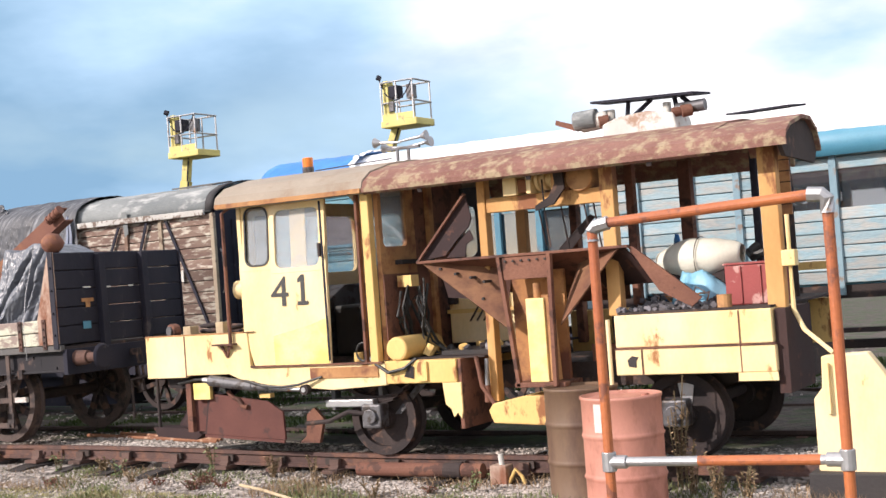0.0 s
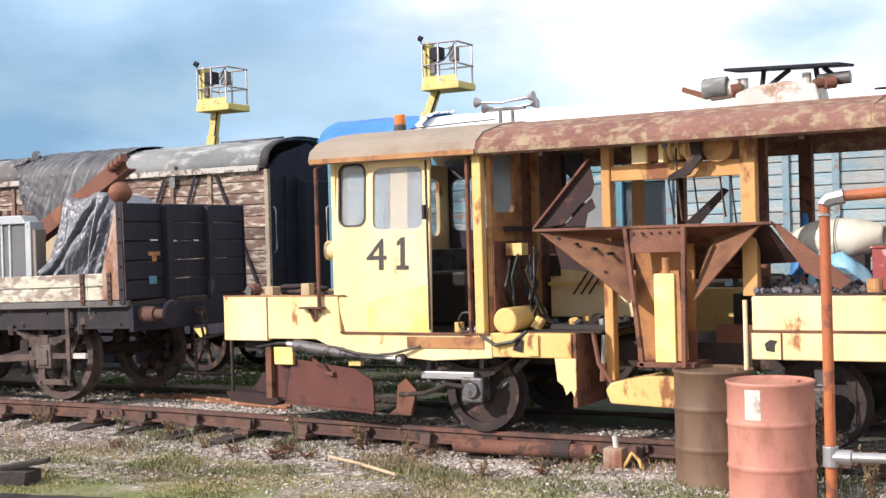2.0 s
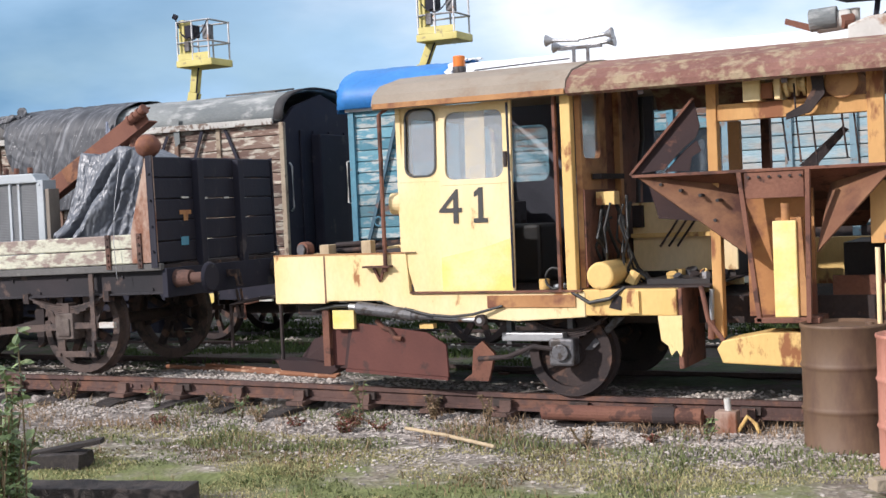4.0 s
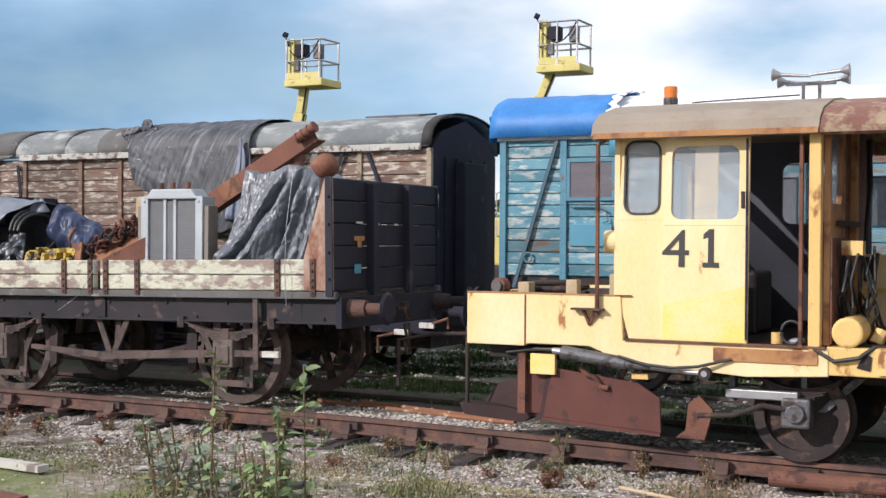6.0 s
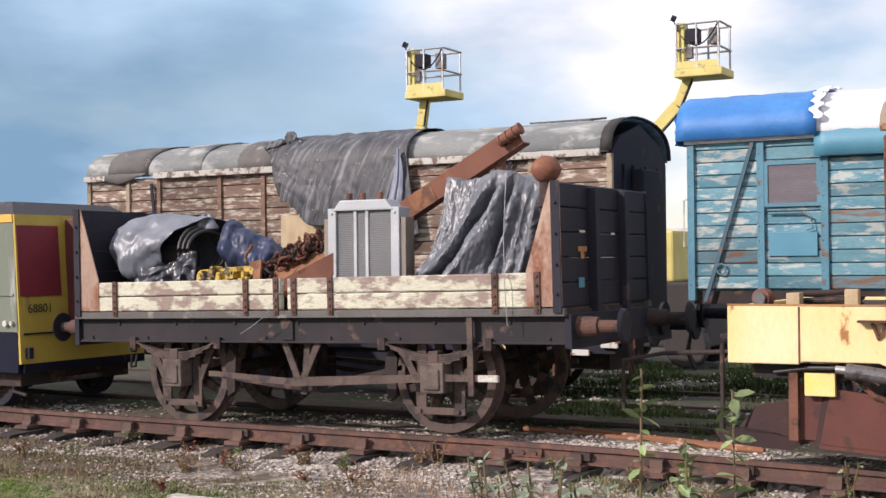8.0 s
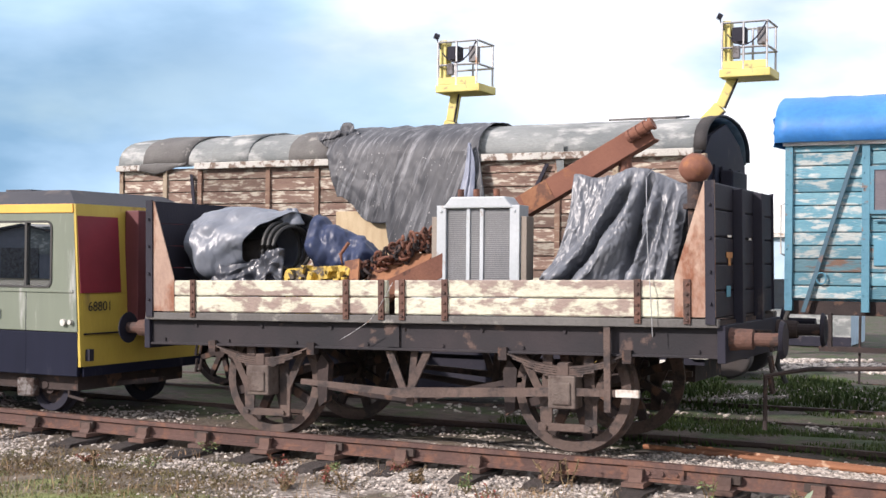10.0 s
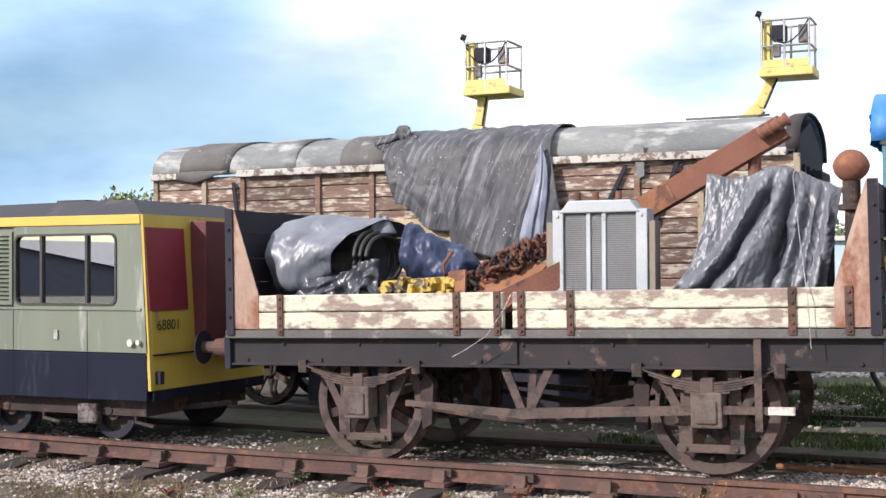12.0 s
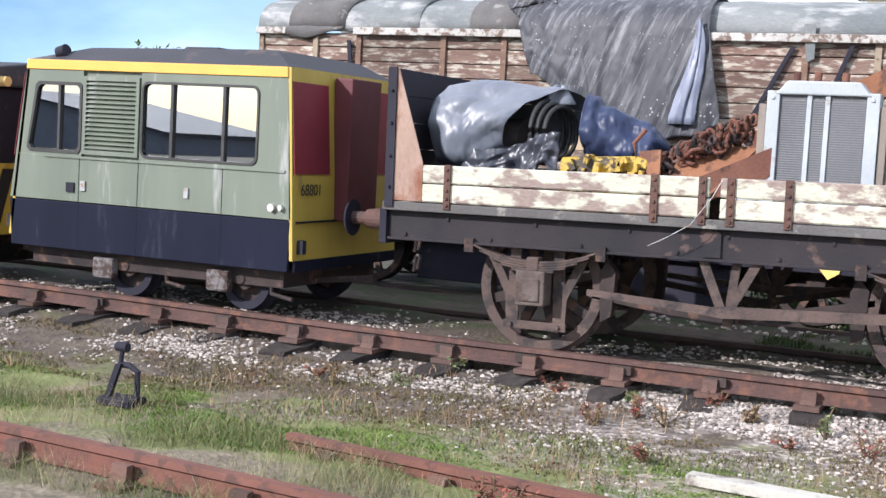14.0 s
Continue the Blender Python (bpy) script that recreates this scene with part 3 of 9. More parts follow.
def pipe(points, r, bm=None, seg=8):
    """A bent tube through points."""
    bm = bm or bmesh.new()
    pts = [Vector(p) for p in points]
    rings = []
    for k, p in enumerate(pts):
        d = (pts[min(k + 1, len(pts) - 1)] - pts[max(k - 1, 0)]).normalized()
        q = d.to_track_quat("Z", "Y").to_matrix()
        rings.append([bm.verts.new(p + q @ Vector((r * math.cos(2 * math.pi * i / seg), r * math.sin(2 * math.pi * i / seg), 0))) for i in range(seg)])
    for a, b in zip(rings, rings[1:]):
        for i in range(seg):
            j = (i + 1) % seg
            bm.faces.new((a[i], a[j], b[j], b[i]))
    bm.faces.new(rings[0][::-1])
    bm.faces.new(rings[-1])
    return bm


def arc_points(a, b, sag, n=8):
    """Points of a hanging cable from a to b."""
    a, b = Vector(a), Vector(b)
    return [a.lerp(b, i / n) - Vector((0, 0, sag * 4 * (i / n) * (1 - i / n))) for i in range(n + 1)]


def prism(pts, axis, a, b, bm=None):
    """A flat outline pushed along an axis from a to b. pts: (x, z) for axis y, (y, z) for x, (x, y) for z."""
    bm = bm or bmesh.new()

    def at(p, k):
        return {"y": (p[0], k, p[1]), "x": (k, p[0], p[1]), "z": (p[0], p[1], k)}[axis]

    va = [bm.verts.new(at(p, a)) for p in pts]
    vb = [bm.verts.new(at(p, b)) for p in pts]
    bm.faces.new(va)
    bm.faces.new(vb[::-1])
    for i in range(len(pts)):
        j = (i + 1) % len(pts)
        bm.faces.new((va[i], vb[i], vb[j], va[j]))
    return bm


def plate(corners, thick, bm=None):
    """A thin plate on three or four corners, thick along its normal."""
    bm = bm or bmesh.new()
    c = [Vector(p) for p in corners]
    nrm = (c[1] - c[0]).cross(c[2] - c[0]).normalized() * thick
    va = [bm.verts.new(p) for p in c]
    vb = [bm.verts.new(p + nrm) for p in c]
    bm.faces.new(va)
    bm.faces.new(vb[::-1])
    for i in range(len(c)):
        j = (i + 1) % len(c)
        bm.faces.new((va[i], vb[i], vb[j], va[j]))
    return bm


def round_rect(u0, u1, v0, v1, r, n=4):
    pts = []
    for cu, cv, a0 in ((u1 - r, v1 - r, 0), (u0 + r, v1 - r, 90), (u0 + r, v0 + r, 180), (u1 - r, v0 + r, 270)):
        for i in range(n + 1):
            a = radians(a0 + 90 * i / n)
            pts.append((cu + r * math.cos(a), cv + r * math.sin(a)))
    return pts


def ring(outer, inner, axis, a, b, bm=None):
    """A frame between two outlines with the same number of points."""
    bm = bm or bmesh.new()

    def at(p, k):
        return {"y": (p[0], k, p[1]), "x": (k, p[0], p[1]), "z": (p[0], p[1], k)}[axis]

    n = len(outer)
    oa, ob_, ia, ib = [[bm.verts.new(at(p, k)) for p in pts] for pts, k in ((outer, a), (outer, b), (inner, a), (inner, b))]
    for i in range(n):
        j = (i + 1) % n
        bm.faces.new((oa[i], oa[j], ia[j], ia[i]))
        bm.faces.new((ob_[j], ob_[i], ib[i], ib[j]))
        bm.faces.new((oa[j], oa[i], ob_[i], ob_[j]))
        bm.faces.new((ia[i], ia[j], ib[j], ib[i]))
    return bm


def square_on(pts, u0, u1, v0, v1):
    """Points on a rectangle's edge that match a rounded opening's points one by one."""
    n = len(pts) // 4
    out = []
    for k, (u, v) in enumerate(pts):
        c, i = divmod(k, n)
        cu, cv = ((u1, v1), (u0, v1), (u0, v0), (u1, v0))[c]
        across = (c % 2 == 0) == (i == 0)
        if 0 < i < n - 1:
            out.append((cu, cv))
        else:
            out.append((cu, v) if across else (u, cv))
    return out


def text_part(words, size, material, parent, at, turn, name="number", label="", bold=0.0, wide=1.0):
    c = bpy.data.curves.new(name, "FONT")
    c.body, c.size, c.extrude, c.offset = words, size, 0.001, bold
    tmp = bpy.data.objects.new(name, c)
    scene.collection.objects.link(tmp)
    me = bpy.data.meshes.new_from_object(tmp.evaluated_get(bpy.context.evaluated_depsgraph_get()))
    bpy.data.objects.remove(tmp)
    bm = bmesh.new()
    bm.from_mesh(me)
    bm.transform(pose(*at, *turn) @ Matrix.Diagonal((wide, 1, 1, 1)))
    return part(name, bm, material, parent, label)


def piece(name, me, material, parent, m):
    """One board, stone or the like on shared mesh data, at the pose m in its parent's frame."""
    ob = new(name, me)
    if not me.materials:
        me.materials.append(material)
    ob.parent = parent
    ob.matrix_basis = m
    return ob


BOARDS = {}


def board_mesh(lx, ly, lz, kind=""):
    """A board with slightly eased long edges, centred on its origin; boards of one kind share a material."""
    key = (round(lx, 2), round(ly, 3), round(lz, 3), kind)
    if key not in BOARDS:
        e = min(lz, ly) * 0.16
        pts = [(-ly / 2, -lz / 2 + e), (-ly / 2 + e, -lz / 2), (ly / 2, -lz / 2), (ly / 2, lz / 2), (-ly / 2 + e, lz / 2), (-ly / 2, lz / 2 - e)]
        bm = prism(pts, "x", -lx / 2, lx / 2)
        bmesh.ops.recalc_face_normals(bm, faces=bm.faces)
        me = bpy.data.meshes.new("board")
        bm.to_mesh(me)
        bm.free()
        BOARDS[key] = me
    return BOARDS[key]


def from_arrays(name, verts, faces, material, parent=None, smooth=False):
    me = bpy.data.meshes.new(name)
    me.from_pydata([tuple(v) for v in verts], [], [tuple(f) for f in faces])
    me.materials.append(material)
    if smooth:
        for p in me.polygons:
            p.use_smooth = True
    ob = new(name, me)
    if parent is not None:
        ob.parent = parent
    return ob


def cloth(name, outline, material, parent=None, nu=40, nv=24, fold=0.03, seed=0, thick=0.004, local=False, grain=(1.0, 0.4), crisp=(0.95, 0.50, 0.22), pleats=(), calm=1.0):
    """A draped sheet: outline(u, v) gives a point; broad folds, sharp creases and a fine crumple are laid on it, stretched by grain."""
    def size(f):
        pts = [Vector(f(k / 12)) for k in range(13)]
        return sum((b - a).length for a, b in zip(pts, pts[1:]))
    su, sv = size(lambda k: outline(k, 0.5)), size(lambda k: outline(0.5, k))
    bm = bmesh.new()
    g = [[None] * (nv + 1) for _ in range(nu + 1)]
    for i in range(nu + 1):
        for j in range(nv + 1):
            u, v = i / nu, j / nv
            p = Vector(outline(u, v))
            e = 1e-3
            du = Vector(outline(min(u + e, 1), v)) - Vector(outline(max(u - e, 0), v))
            dv = Vector(outline(u, min(v + e, 1))) - Vector(outline(u, max(v - e, 0)))
            nn = du.cross(dv)
            nn = nn.normalized() if nn.length > 1e-9 else Vector((0, -1, 0))
            a, b = u * su * grain[0], v * sv * grain[1]
            w = 0.22 * noise.noise(Vector((a * 1.7, b * 1.7, seed + 2))) + 0.10 * noise.noise(Vector((a * 4, b * 4, seed + 5)))
            f = 0.40 * noise.noise(Vector((a * 2.2 + w * 3, b * 2.2, seed)))
            f += crisp[0] * (0.45 - 2 * abs(noise.noise(Vector(((a + w) * 4.4, (b - w) * 4.4, seed + 7)))))
            f += crisp[1] * (0.45 - 2 * abs(noise.noise(Vector(((a - w) * 10, (b + w) * 10, seed + 8)))))
            f += crisp[2] * (0.45 - 2 * abs(noise.noise(Vector((a * 22, b * 22, seed + 3)))))
            for k, (ang, freq, amp) in enumerate(pleats):
                t = (a * math.cos(ang) + b * math.sin(ang) + 0.35 * w) * freq + seed * 0.37 + k * 0.29
                sway = max(0.0, 0.55 + 1.1 * noise.noise(Vector((a * 2.1 + k * 5, b * 2.1, seed + k))))
                t = t % 1.0
                f += amp * sway * ((t / 0.35 if t < 0.35 else (1 - t) / 0.65) - 0.5)
            f *= calm + (1 - calm) * min(1.0, max(v - 0.12, 0.0) / 0.35)
            g[i][j] = bm.verts.new(p + nn * f * fold)
    for i in range(nu):
        for j in range(nv):
            bm.faces.new((g[i][j], g[i + 1][j], g[i + 1][j + 1], g[i][j + 1]))
    ob = part(name, bm, material, parent, local=local, smooth=True)
    s = ob.modifiers.new("thickness", "SOLIDIFY")
    s.thickness = thick
    return ob

# ---- ground and tracks ----
YC, YC2 = 9.14, 13.55  # centre lines of the vehicles as drawn
YT = 9.06  # centre line of the siding


def smooth_step(a, b, x):
    """A smooth rise from 0 at a to 1 at b, in either direction."""
    t = min(max((x - a) / (b - a), 0), 1)
    return t * t * (3 - 2 * t)


def rail_top(x):
    return 0.185 + 0.067 * (1 - smooth_step(-9.0, -3.8, x)) + 0.035 * (1 - smooth_step(-18.0, -13.0, x))


def ground_z(x, y):
    bed = smooth_step(7.3, 8.2, y) * (1 - smooth_step(15.0, 16.5, y))
    full = smooth_step(8.44, 8.62, y) * (1 - smooth_step(15.2, 16.4, y))
    lead = rail_top(x) + (0.155 - rail_top(x)) * smooth_step(10.6, 11.6, y)
    z = -0.03 + bed * (lead - 0.155 - 0.035) + 0.010 * smooth_step(7.45, 7.75, y) * (1 - smooth_step(8.1, 8.3, y)) + 0.165 * full
    if -40 < x < 20 and -5 < y < 30:
        z += 0.030 * noise.noise(Vector((x * 0.9, y * 0.9, 1))) + 0.016 * noise.noise(Vector((x * 3.1, y * 3.1, 5))) + 0.008 * noise.noise(Vector((x * 9, y * 9, 2)))
    return z


gx = np.concatenate([-26 - np.geomspace(1, 1500, 22)[::-1], np.arange(-26, 6.01, 0.14), 6 + np.geomspace(1, 1500, 22)])
gy = np.concatenate([-4 - np.geomspace(1, 1500, 18)[::-1], np.arange(-4, 2.9, 0.5), np.arange(3.0, 12.01, 0.12), np.arange(12.5, 24, 0.5), 24 + np.geomspace(1, 1500, 24)])
verts = [(x, y, ground_z(x, y)) for x in gx for y in gy]
ny = len(gy)
faces = [(i * ny + j, (i + 1) * ny + j, (i + 1) * ny + j + 1, i * ny + j + 1) for i in range(len(gx) - 1) for j in range(ny - 1)]

M_GROUND = bpy.data.materials.new("yard_ground_of_gravel_and_grass")
M_GROUND.use_nodes = True
gn, gl = M_GROUND.node_tree.nodes, M_GROUND.node_tree.links
gb = gn["Principled BSDF"]
gb.inputs["Roughness"].default_value = 0.95


def g_noise(scale, detail=6.0, rough=0.55):
    t = gn.new("ShaderNodeTexNoise")
    t.inputs["Scale"].default_value, t.inputs["Detail"].default_value, t.inputs["Roughness"].default_value = scale, detail, rough
    gl.new(g_co.outputs["Object"], t.inputs["Vector"])
    return t.outputs["Fac"]


def g_ramp(src, *stops):
    r = gn.new("ShaderNodeValToRGB")
    e = r.color_ramp.elements
    e[0].position, e[0].color = stops[0][0], (*stops[0][1], 1)
    e[1].position, e[1].color = stops[-1][0], (*stops[-1][1], 1)
    for p, c in stops[1:-1]:
        e.new(p).color = (*c, 1)
    gl.new(src, r.inputs["Fac"])
    return r.outputs[0]


def g_mix(f, a, b):
    x = gn.new("ShaderNodeMix")
    x.data_type = "RGBA"
    gl.new(f, x.inputs["Factor"])
    gl.new(a, x.inputs["A"])
    gl.new(b, x.inputs["B"])
    return x.outputs["Result"]


g_co = gn.new("ShaderNodeTexCoord")
g_vo = gn.new("ShaderNodeTexVoronoi")
g_vo.inputs["Scale"].default_value = 26.0
gl.new(g_co.outputs["Object"], g_vo.inputs["Vector"])
g_sep = gn.new("ShaderNodeSeparateColor")
gl.new(g_vo.outputs["Color"], g_sep.inputs[0])
gravel = g_ramp(g_sep.outputs[0], (0.0, (0.092, 0.080, 0.073)), (0.45, (0.215, 0.188, 0.170)), (0.8, (0.37, 0.33, 0.298)), (1.0, (0.68, 0.62, 0.57)))
soil = g_ramp(g_noise(7.0), (0.3, (0.058, 0.045, 0.036)), (0.7, (0.135, 0.108, 0.080)))
turf = g_ramp(g_noise(5.0), (0.3, (0.105, 0.125, 0.038)), (0.7, (0.195, 0.215, 0.078)))
base = g_mix(g_ramp(g_noise(1.7, 9.0, 0.65), (0.50, (0, 0, 0)), (0.62, (1, 1, 1))), gravel, soil)
g_xyz = gn.new("ShaderNodeSeparateXYZ")
gl.new(g_co.outputs["Object"], g_xyz.inputs[0])
g_old = gn.new("ShaderNodeMapRange")
g_old.inputs["From Min"].default_value, g_old.inputs["From Max"].default_value = 5.5, 4.9
gl.new(g_xyz.outputs["Y"], g_old.inputs["Value"])
base = g_mix(g_old.outputs[0], base, g_ramp(g_noise(11.0), (0.3, (0.050, 0.040, 0.032)), (0.7, (0.135, 0.110, 0.080))))
g_dirt = gn.new("ShaderNodeMapRange")
g_dirt.inputs["From Min"].default_value, g_dirt.inputs["From Max"].default_value = -10.8, -12.6
g_dirt.inputs["To Min"].default_value, g_dirt.inputs["To Max"].default_value = 0.0, 0.95
gl.new(g_xyz.outputs["X"], g_dirt.inputs["Value"])
base = g_mix(g_dirt.outputs[0], base, soil)
g_olive = gn.new("ShaderNodeMapRange")
g_olive.inputs["From Min"].default_value, g_olive.inputs["From Max"].default_value = 7.1, 6.2
g_olive.inputs["To Min"].default_value, g_olive.inputs["To Max"].default_value = 0.0, 0.50
gl.new(g_xyz.outputs["Y"], g_olive.inputs["Value"])
base = g_mix(g_olive.outputs[0], base, g_ramp(g_noise(14.0), (0.3, (0.150, 0.128, 0.088)), (0.7, (0.34, 0.295, 0.205))))
# the turf lies mainly south of the siding, on the strip beside the old rails
g_band = gn.new("ShaderNodeMapRange")
g_band.inputs["From Min"].default_value, g_band.inputs["From Max"].default_value = 7.4, 5.4
g_band.inputs["To Min"].default_value, g_band.inputs["To Max"].default_value = -0.14, 0.13
gl.new(g_xyz.outputs["Y"], g_band.inputs["Value"])
g_sum = gn.new("ShaderNodeMath")
g_sum.operation = "ADD"
g_south = gn.new("ShaderNodeMapRange")
g_south.inputs["From Min"].default_value, g_south.inputs["From Max"].default_value = 4.9, 5.5
g_south.inputs["To Min"].default_value, g_south.inputs["To Max"].default_value = -0.10, 0.13
gl.new(g_xyz.outputs["Y"], g_south.inputs["Value"])
g_min = gn.new("ShaderNodeMath")
g_min.operation = "MINIMUM"
gl.new(g_band.outputs[0], g_min.inputs[0])
gl.new(g_south.outputs[0], g_min.inputs[1])
gl.new(g_noise(1.15, 8.0, 0.62), g_sum.inputs[0])
gl.new(g_min.outputs[0], g_sum.inputs[1])
base = g_mix(g_ramp(g_sum.outputs[0], (0.47, (0, 0, 0)), (0.60, (1, 1, 1))), base, turf)
# dark soil and grass under the vehicles, part of their shade in the colour
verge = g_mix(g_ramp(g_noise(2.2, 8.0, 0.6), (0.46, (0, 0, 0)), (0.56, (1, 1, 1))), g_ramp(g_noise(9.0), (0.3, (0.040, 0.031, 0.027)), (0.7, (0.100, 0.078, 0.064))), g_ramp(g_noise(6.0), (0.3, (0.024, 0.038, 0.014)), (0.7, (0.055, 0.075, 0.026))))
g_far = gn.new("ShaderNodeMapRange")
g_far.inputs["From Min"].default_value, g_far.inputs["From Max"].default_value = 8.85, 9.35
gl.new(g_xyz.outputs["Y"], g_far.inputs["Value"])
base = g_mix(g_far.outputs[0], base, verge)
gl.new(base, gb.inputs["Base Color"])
g_bump = gn.new("ShaderNodeBump")
g_bump.inputs["Strength"].default_value, g_bump.inputs["Distance"].default_value = 0.45, 0.025
gl.new(g_vo.outputs["Distance"], g_bump.inputs["Height"])
gl.new(g_bump.outputs[0], gb.inputs["Normal"])
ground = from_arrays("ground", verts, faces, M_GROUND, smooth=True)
tagged(ground, "gravel and rough grass ground of a railway yard", "ground", kind="structure")


def rail_bm(x0, x1, y, top, step=1.0, lift=0.0):
    """Bullhead rail along x whose top follows top(x)."""
    prof = [(-0.034, 0.0), (0.034, 0.0), (0.036, -0.035), (0.011, -0.050), (0.011, -0.105), (0.034, -0.118), (0.034, -0.142), (-0.034, -0.142), (-0.034, -0.118), (-0.011, -0.105), (-0.011, -0.050), (-0.036, -0.035)]
    bm = bmesh.new()
    n = max(2, int((x1 - x0) / step) + 1)
    rows = []
    for i in range(n):
        x = x0 + (x1 - x0) * i / (n - 1)
        rows.append([bm.verts.new((x, y + p[0], top(x) + p[1] + lift)) for p in prof])
    for a, b in zip(rows, rows[1:]):
        for i in range(len(prof)):
            j = (i + 1) % len(prof)
            bm.faces.new((a[i], a[j], b[j], b[i]))
    bm.faces.new(rows[0][::-1])
    bm.faces.new(rows[-1])
    return bm


def chair_data():
    bm = box(-0.085, 0.085, -0.17, 0.17, 0.0, 0.034)
    prism([(-0.115, 0.034), (-0.05, 0.034), (-0.042, 0.125), (-0.085, 0.12), (-0.09, 0.06)], "x", -0.05, 0.05, bm)
    prism([(0.05, 0.034), (0.115, 0.034), (0.09, 0.06), (0.085, 0.12), (0.042, 0.125)], "x", -0.05, 0.05, bm)
    bmesh.ops.recalc_face_normals(bm, faces=bm.faces)
    me = bpy.data.meshes.new("chair")
    bm.to_mesh(me)
    bm.free()
    return me


def sleeper_data(k):
    rnd = random.Random(k)
    bm = box(-0.125, 0.125, -1.22, 1.22, -0.12, 0.0)
    bmesh.ops.subdivide_edges(bm, edges=[e for e in bm.edges if abs(e.verts[0].co.y - e.verts[1].co.y) > 1], cuts=13)
    for v in bm.verts:
        e = max(0.0, abs(v.co.y) - 1.0) / 0.22
        v.co.x *= 1 - 0.28 * e * e
        v.co += Vector((rnd.uniform(-0.018, 0.018), rnd.uniform(-0.03, 0.03), rnd.uniform(-0.020, 0.006) - (0.030 * e * e if v.co.z > -0.05 else 0)))
    me = bpy.data.meshes.new("sleeper")
    bm.to_mesh(me)
    bm.free()
    return me


# for rails beneath and behind the vehicles; the shade there is in the colour
M_RAIL_SHADED = mat("shaded_rusty_rail", (0.050, 0.037, 0.034), (0.078, 0.054, 0.047), 0.85, bump=0.4, spec=0.25)
CHAIR, SLEEPERS = chair_data(), [sleeper_data(k) for k in range(5)]
KEYB = box(-0.075, 0.075, -0.018, 0.018, -0.03, 0.03)
KEY = bpy.data.meshes.new("key")
KEYB.to_mesh(KEY)
KEYB.free()


def track(name, yc, x0, x1, top, label, spacing=0.66, keys=True, gauge=0.75, near=None):
    t = thing(name, (0, yc, 0), label, "railway track", kind="structure")
    for s in (-1, 1):
        part("rail", rail_bm(x0, x1, yc + s * gauge, top), near if near and s < 0 else M_RAIL_SHADED, t, "rusted bullhead rail")
    rnd = random.Random(int(yc * 10))
    k, x = 0, x0 + 0.2
    while x < x1:
        z = top(x) - 0.142 - 0.032
        piece("sleeper", SLEEPERS[k % 5], M_SLEEPER, t, pose(x + rnd.uniform(-0.03, 0.03), rnd.uniform(-0.06, 0.06), z, 0, 0, rnd.uniform(-2, 2)))
        for s in (-1, 1):
            piece("chair", CHAIR, M_CHAIR, t, pose(x, s * gauge, z))
            if keys and rnd.random() < 0.8:
                piece("wooden_key", KEY, M_KEY, t, pose(x + rnd.uniform(-0.04, 0.04), s * (gauge + 0.045), z + 0.10))
        x += spacing
        k += 1
    return t


track_near = track("siding_track", YT, -27.0, 7.0, rail_top, "rusty bullhead rails on weathered timber sleepers in ballast", near=M_RAIL)
track("rear_track", 13.0, -27.0, 7.0, lambda x: 0.13, "rusty rails beneath the old goods vans", keys=False)


def loose_rail(name, a, b, z, label):
    a, b = Vector(a), Vector(b)
    d = b - a
    t = thing(name, (a.x, a.y, 0), label, "rail", kind="structure", turn=(0, 0, math.degrees(math.atan2(d.y, d.x))))
    part("rail", rail_bm(0, d.length, 0, lambda x: z, 2.0), M_RAIL_BRIGHT, t, local=True)
    k = 0.3
    while k < d.length:
        piece("chair", CHAIR, M_CHAIR, t, pose(k, 0, z - 0.174))
        k += 0.72
    return t


M_RAIL_BRIGHT = mat("orange_brown_disused_rail", (0.165, 0.066, 0.046), (0.125, 0.053, 0.039), 0.75, c3=(0.09, 0.042, 0.033), amount=0.3, spots=9.0, bump=0.2)
for x0, x1 in ((-9.06, -8.63), (-18.1, -17.67), (-0.02, 0.41)):
    y = YT - 0.75
    bm = prism([(x0, rail_top(x0) - 0.112), (x1, rail_top(x1) - 0.112), (x1, rail_top(x1) - 0.040), (x0, rail_top(x0) - 0.040)], "y", y - 0.036, y - 0.012)
    for k in range(4):
        x = x0 + 0.055 + k * (x1 - x0 - 0.11) / 3
        cyl((x, y - 0.052, rail_top(x) - 0.076), (x, y - 0.030, rail_top(x) - 0.076), 0.017, bm, 6)
    part("fishplate", bm, M_RAIL, track_near, "rusted fishplate with four bolts")
loose_rail("disused_rail", (-24.0, 5.46), (-9.4, 4.21), 0.13, "bright rusty disused rail in chairs beside grass")
loose_rail("disused_rail", (-12.70, 5.59), (-8.9, 5.08), 0.06, "rusty disused rail sunk in turf")

# ---- low-sided goods wagon ----
WX, WTILT = -10.88, -0.95
WZ = 0.258
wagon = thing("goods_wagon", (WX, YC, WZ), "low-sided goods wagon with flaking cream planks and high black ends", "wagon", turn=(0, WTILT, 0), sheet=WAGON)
HW, HL = 1.06, 2.545


def wpart(name, bm, m, label="", parent=None, **k):
    return part(name, bm, m, parent or wagon, label, local=True, **k)


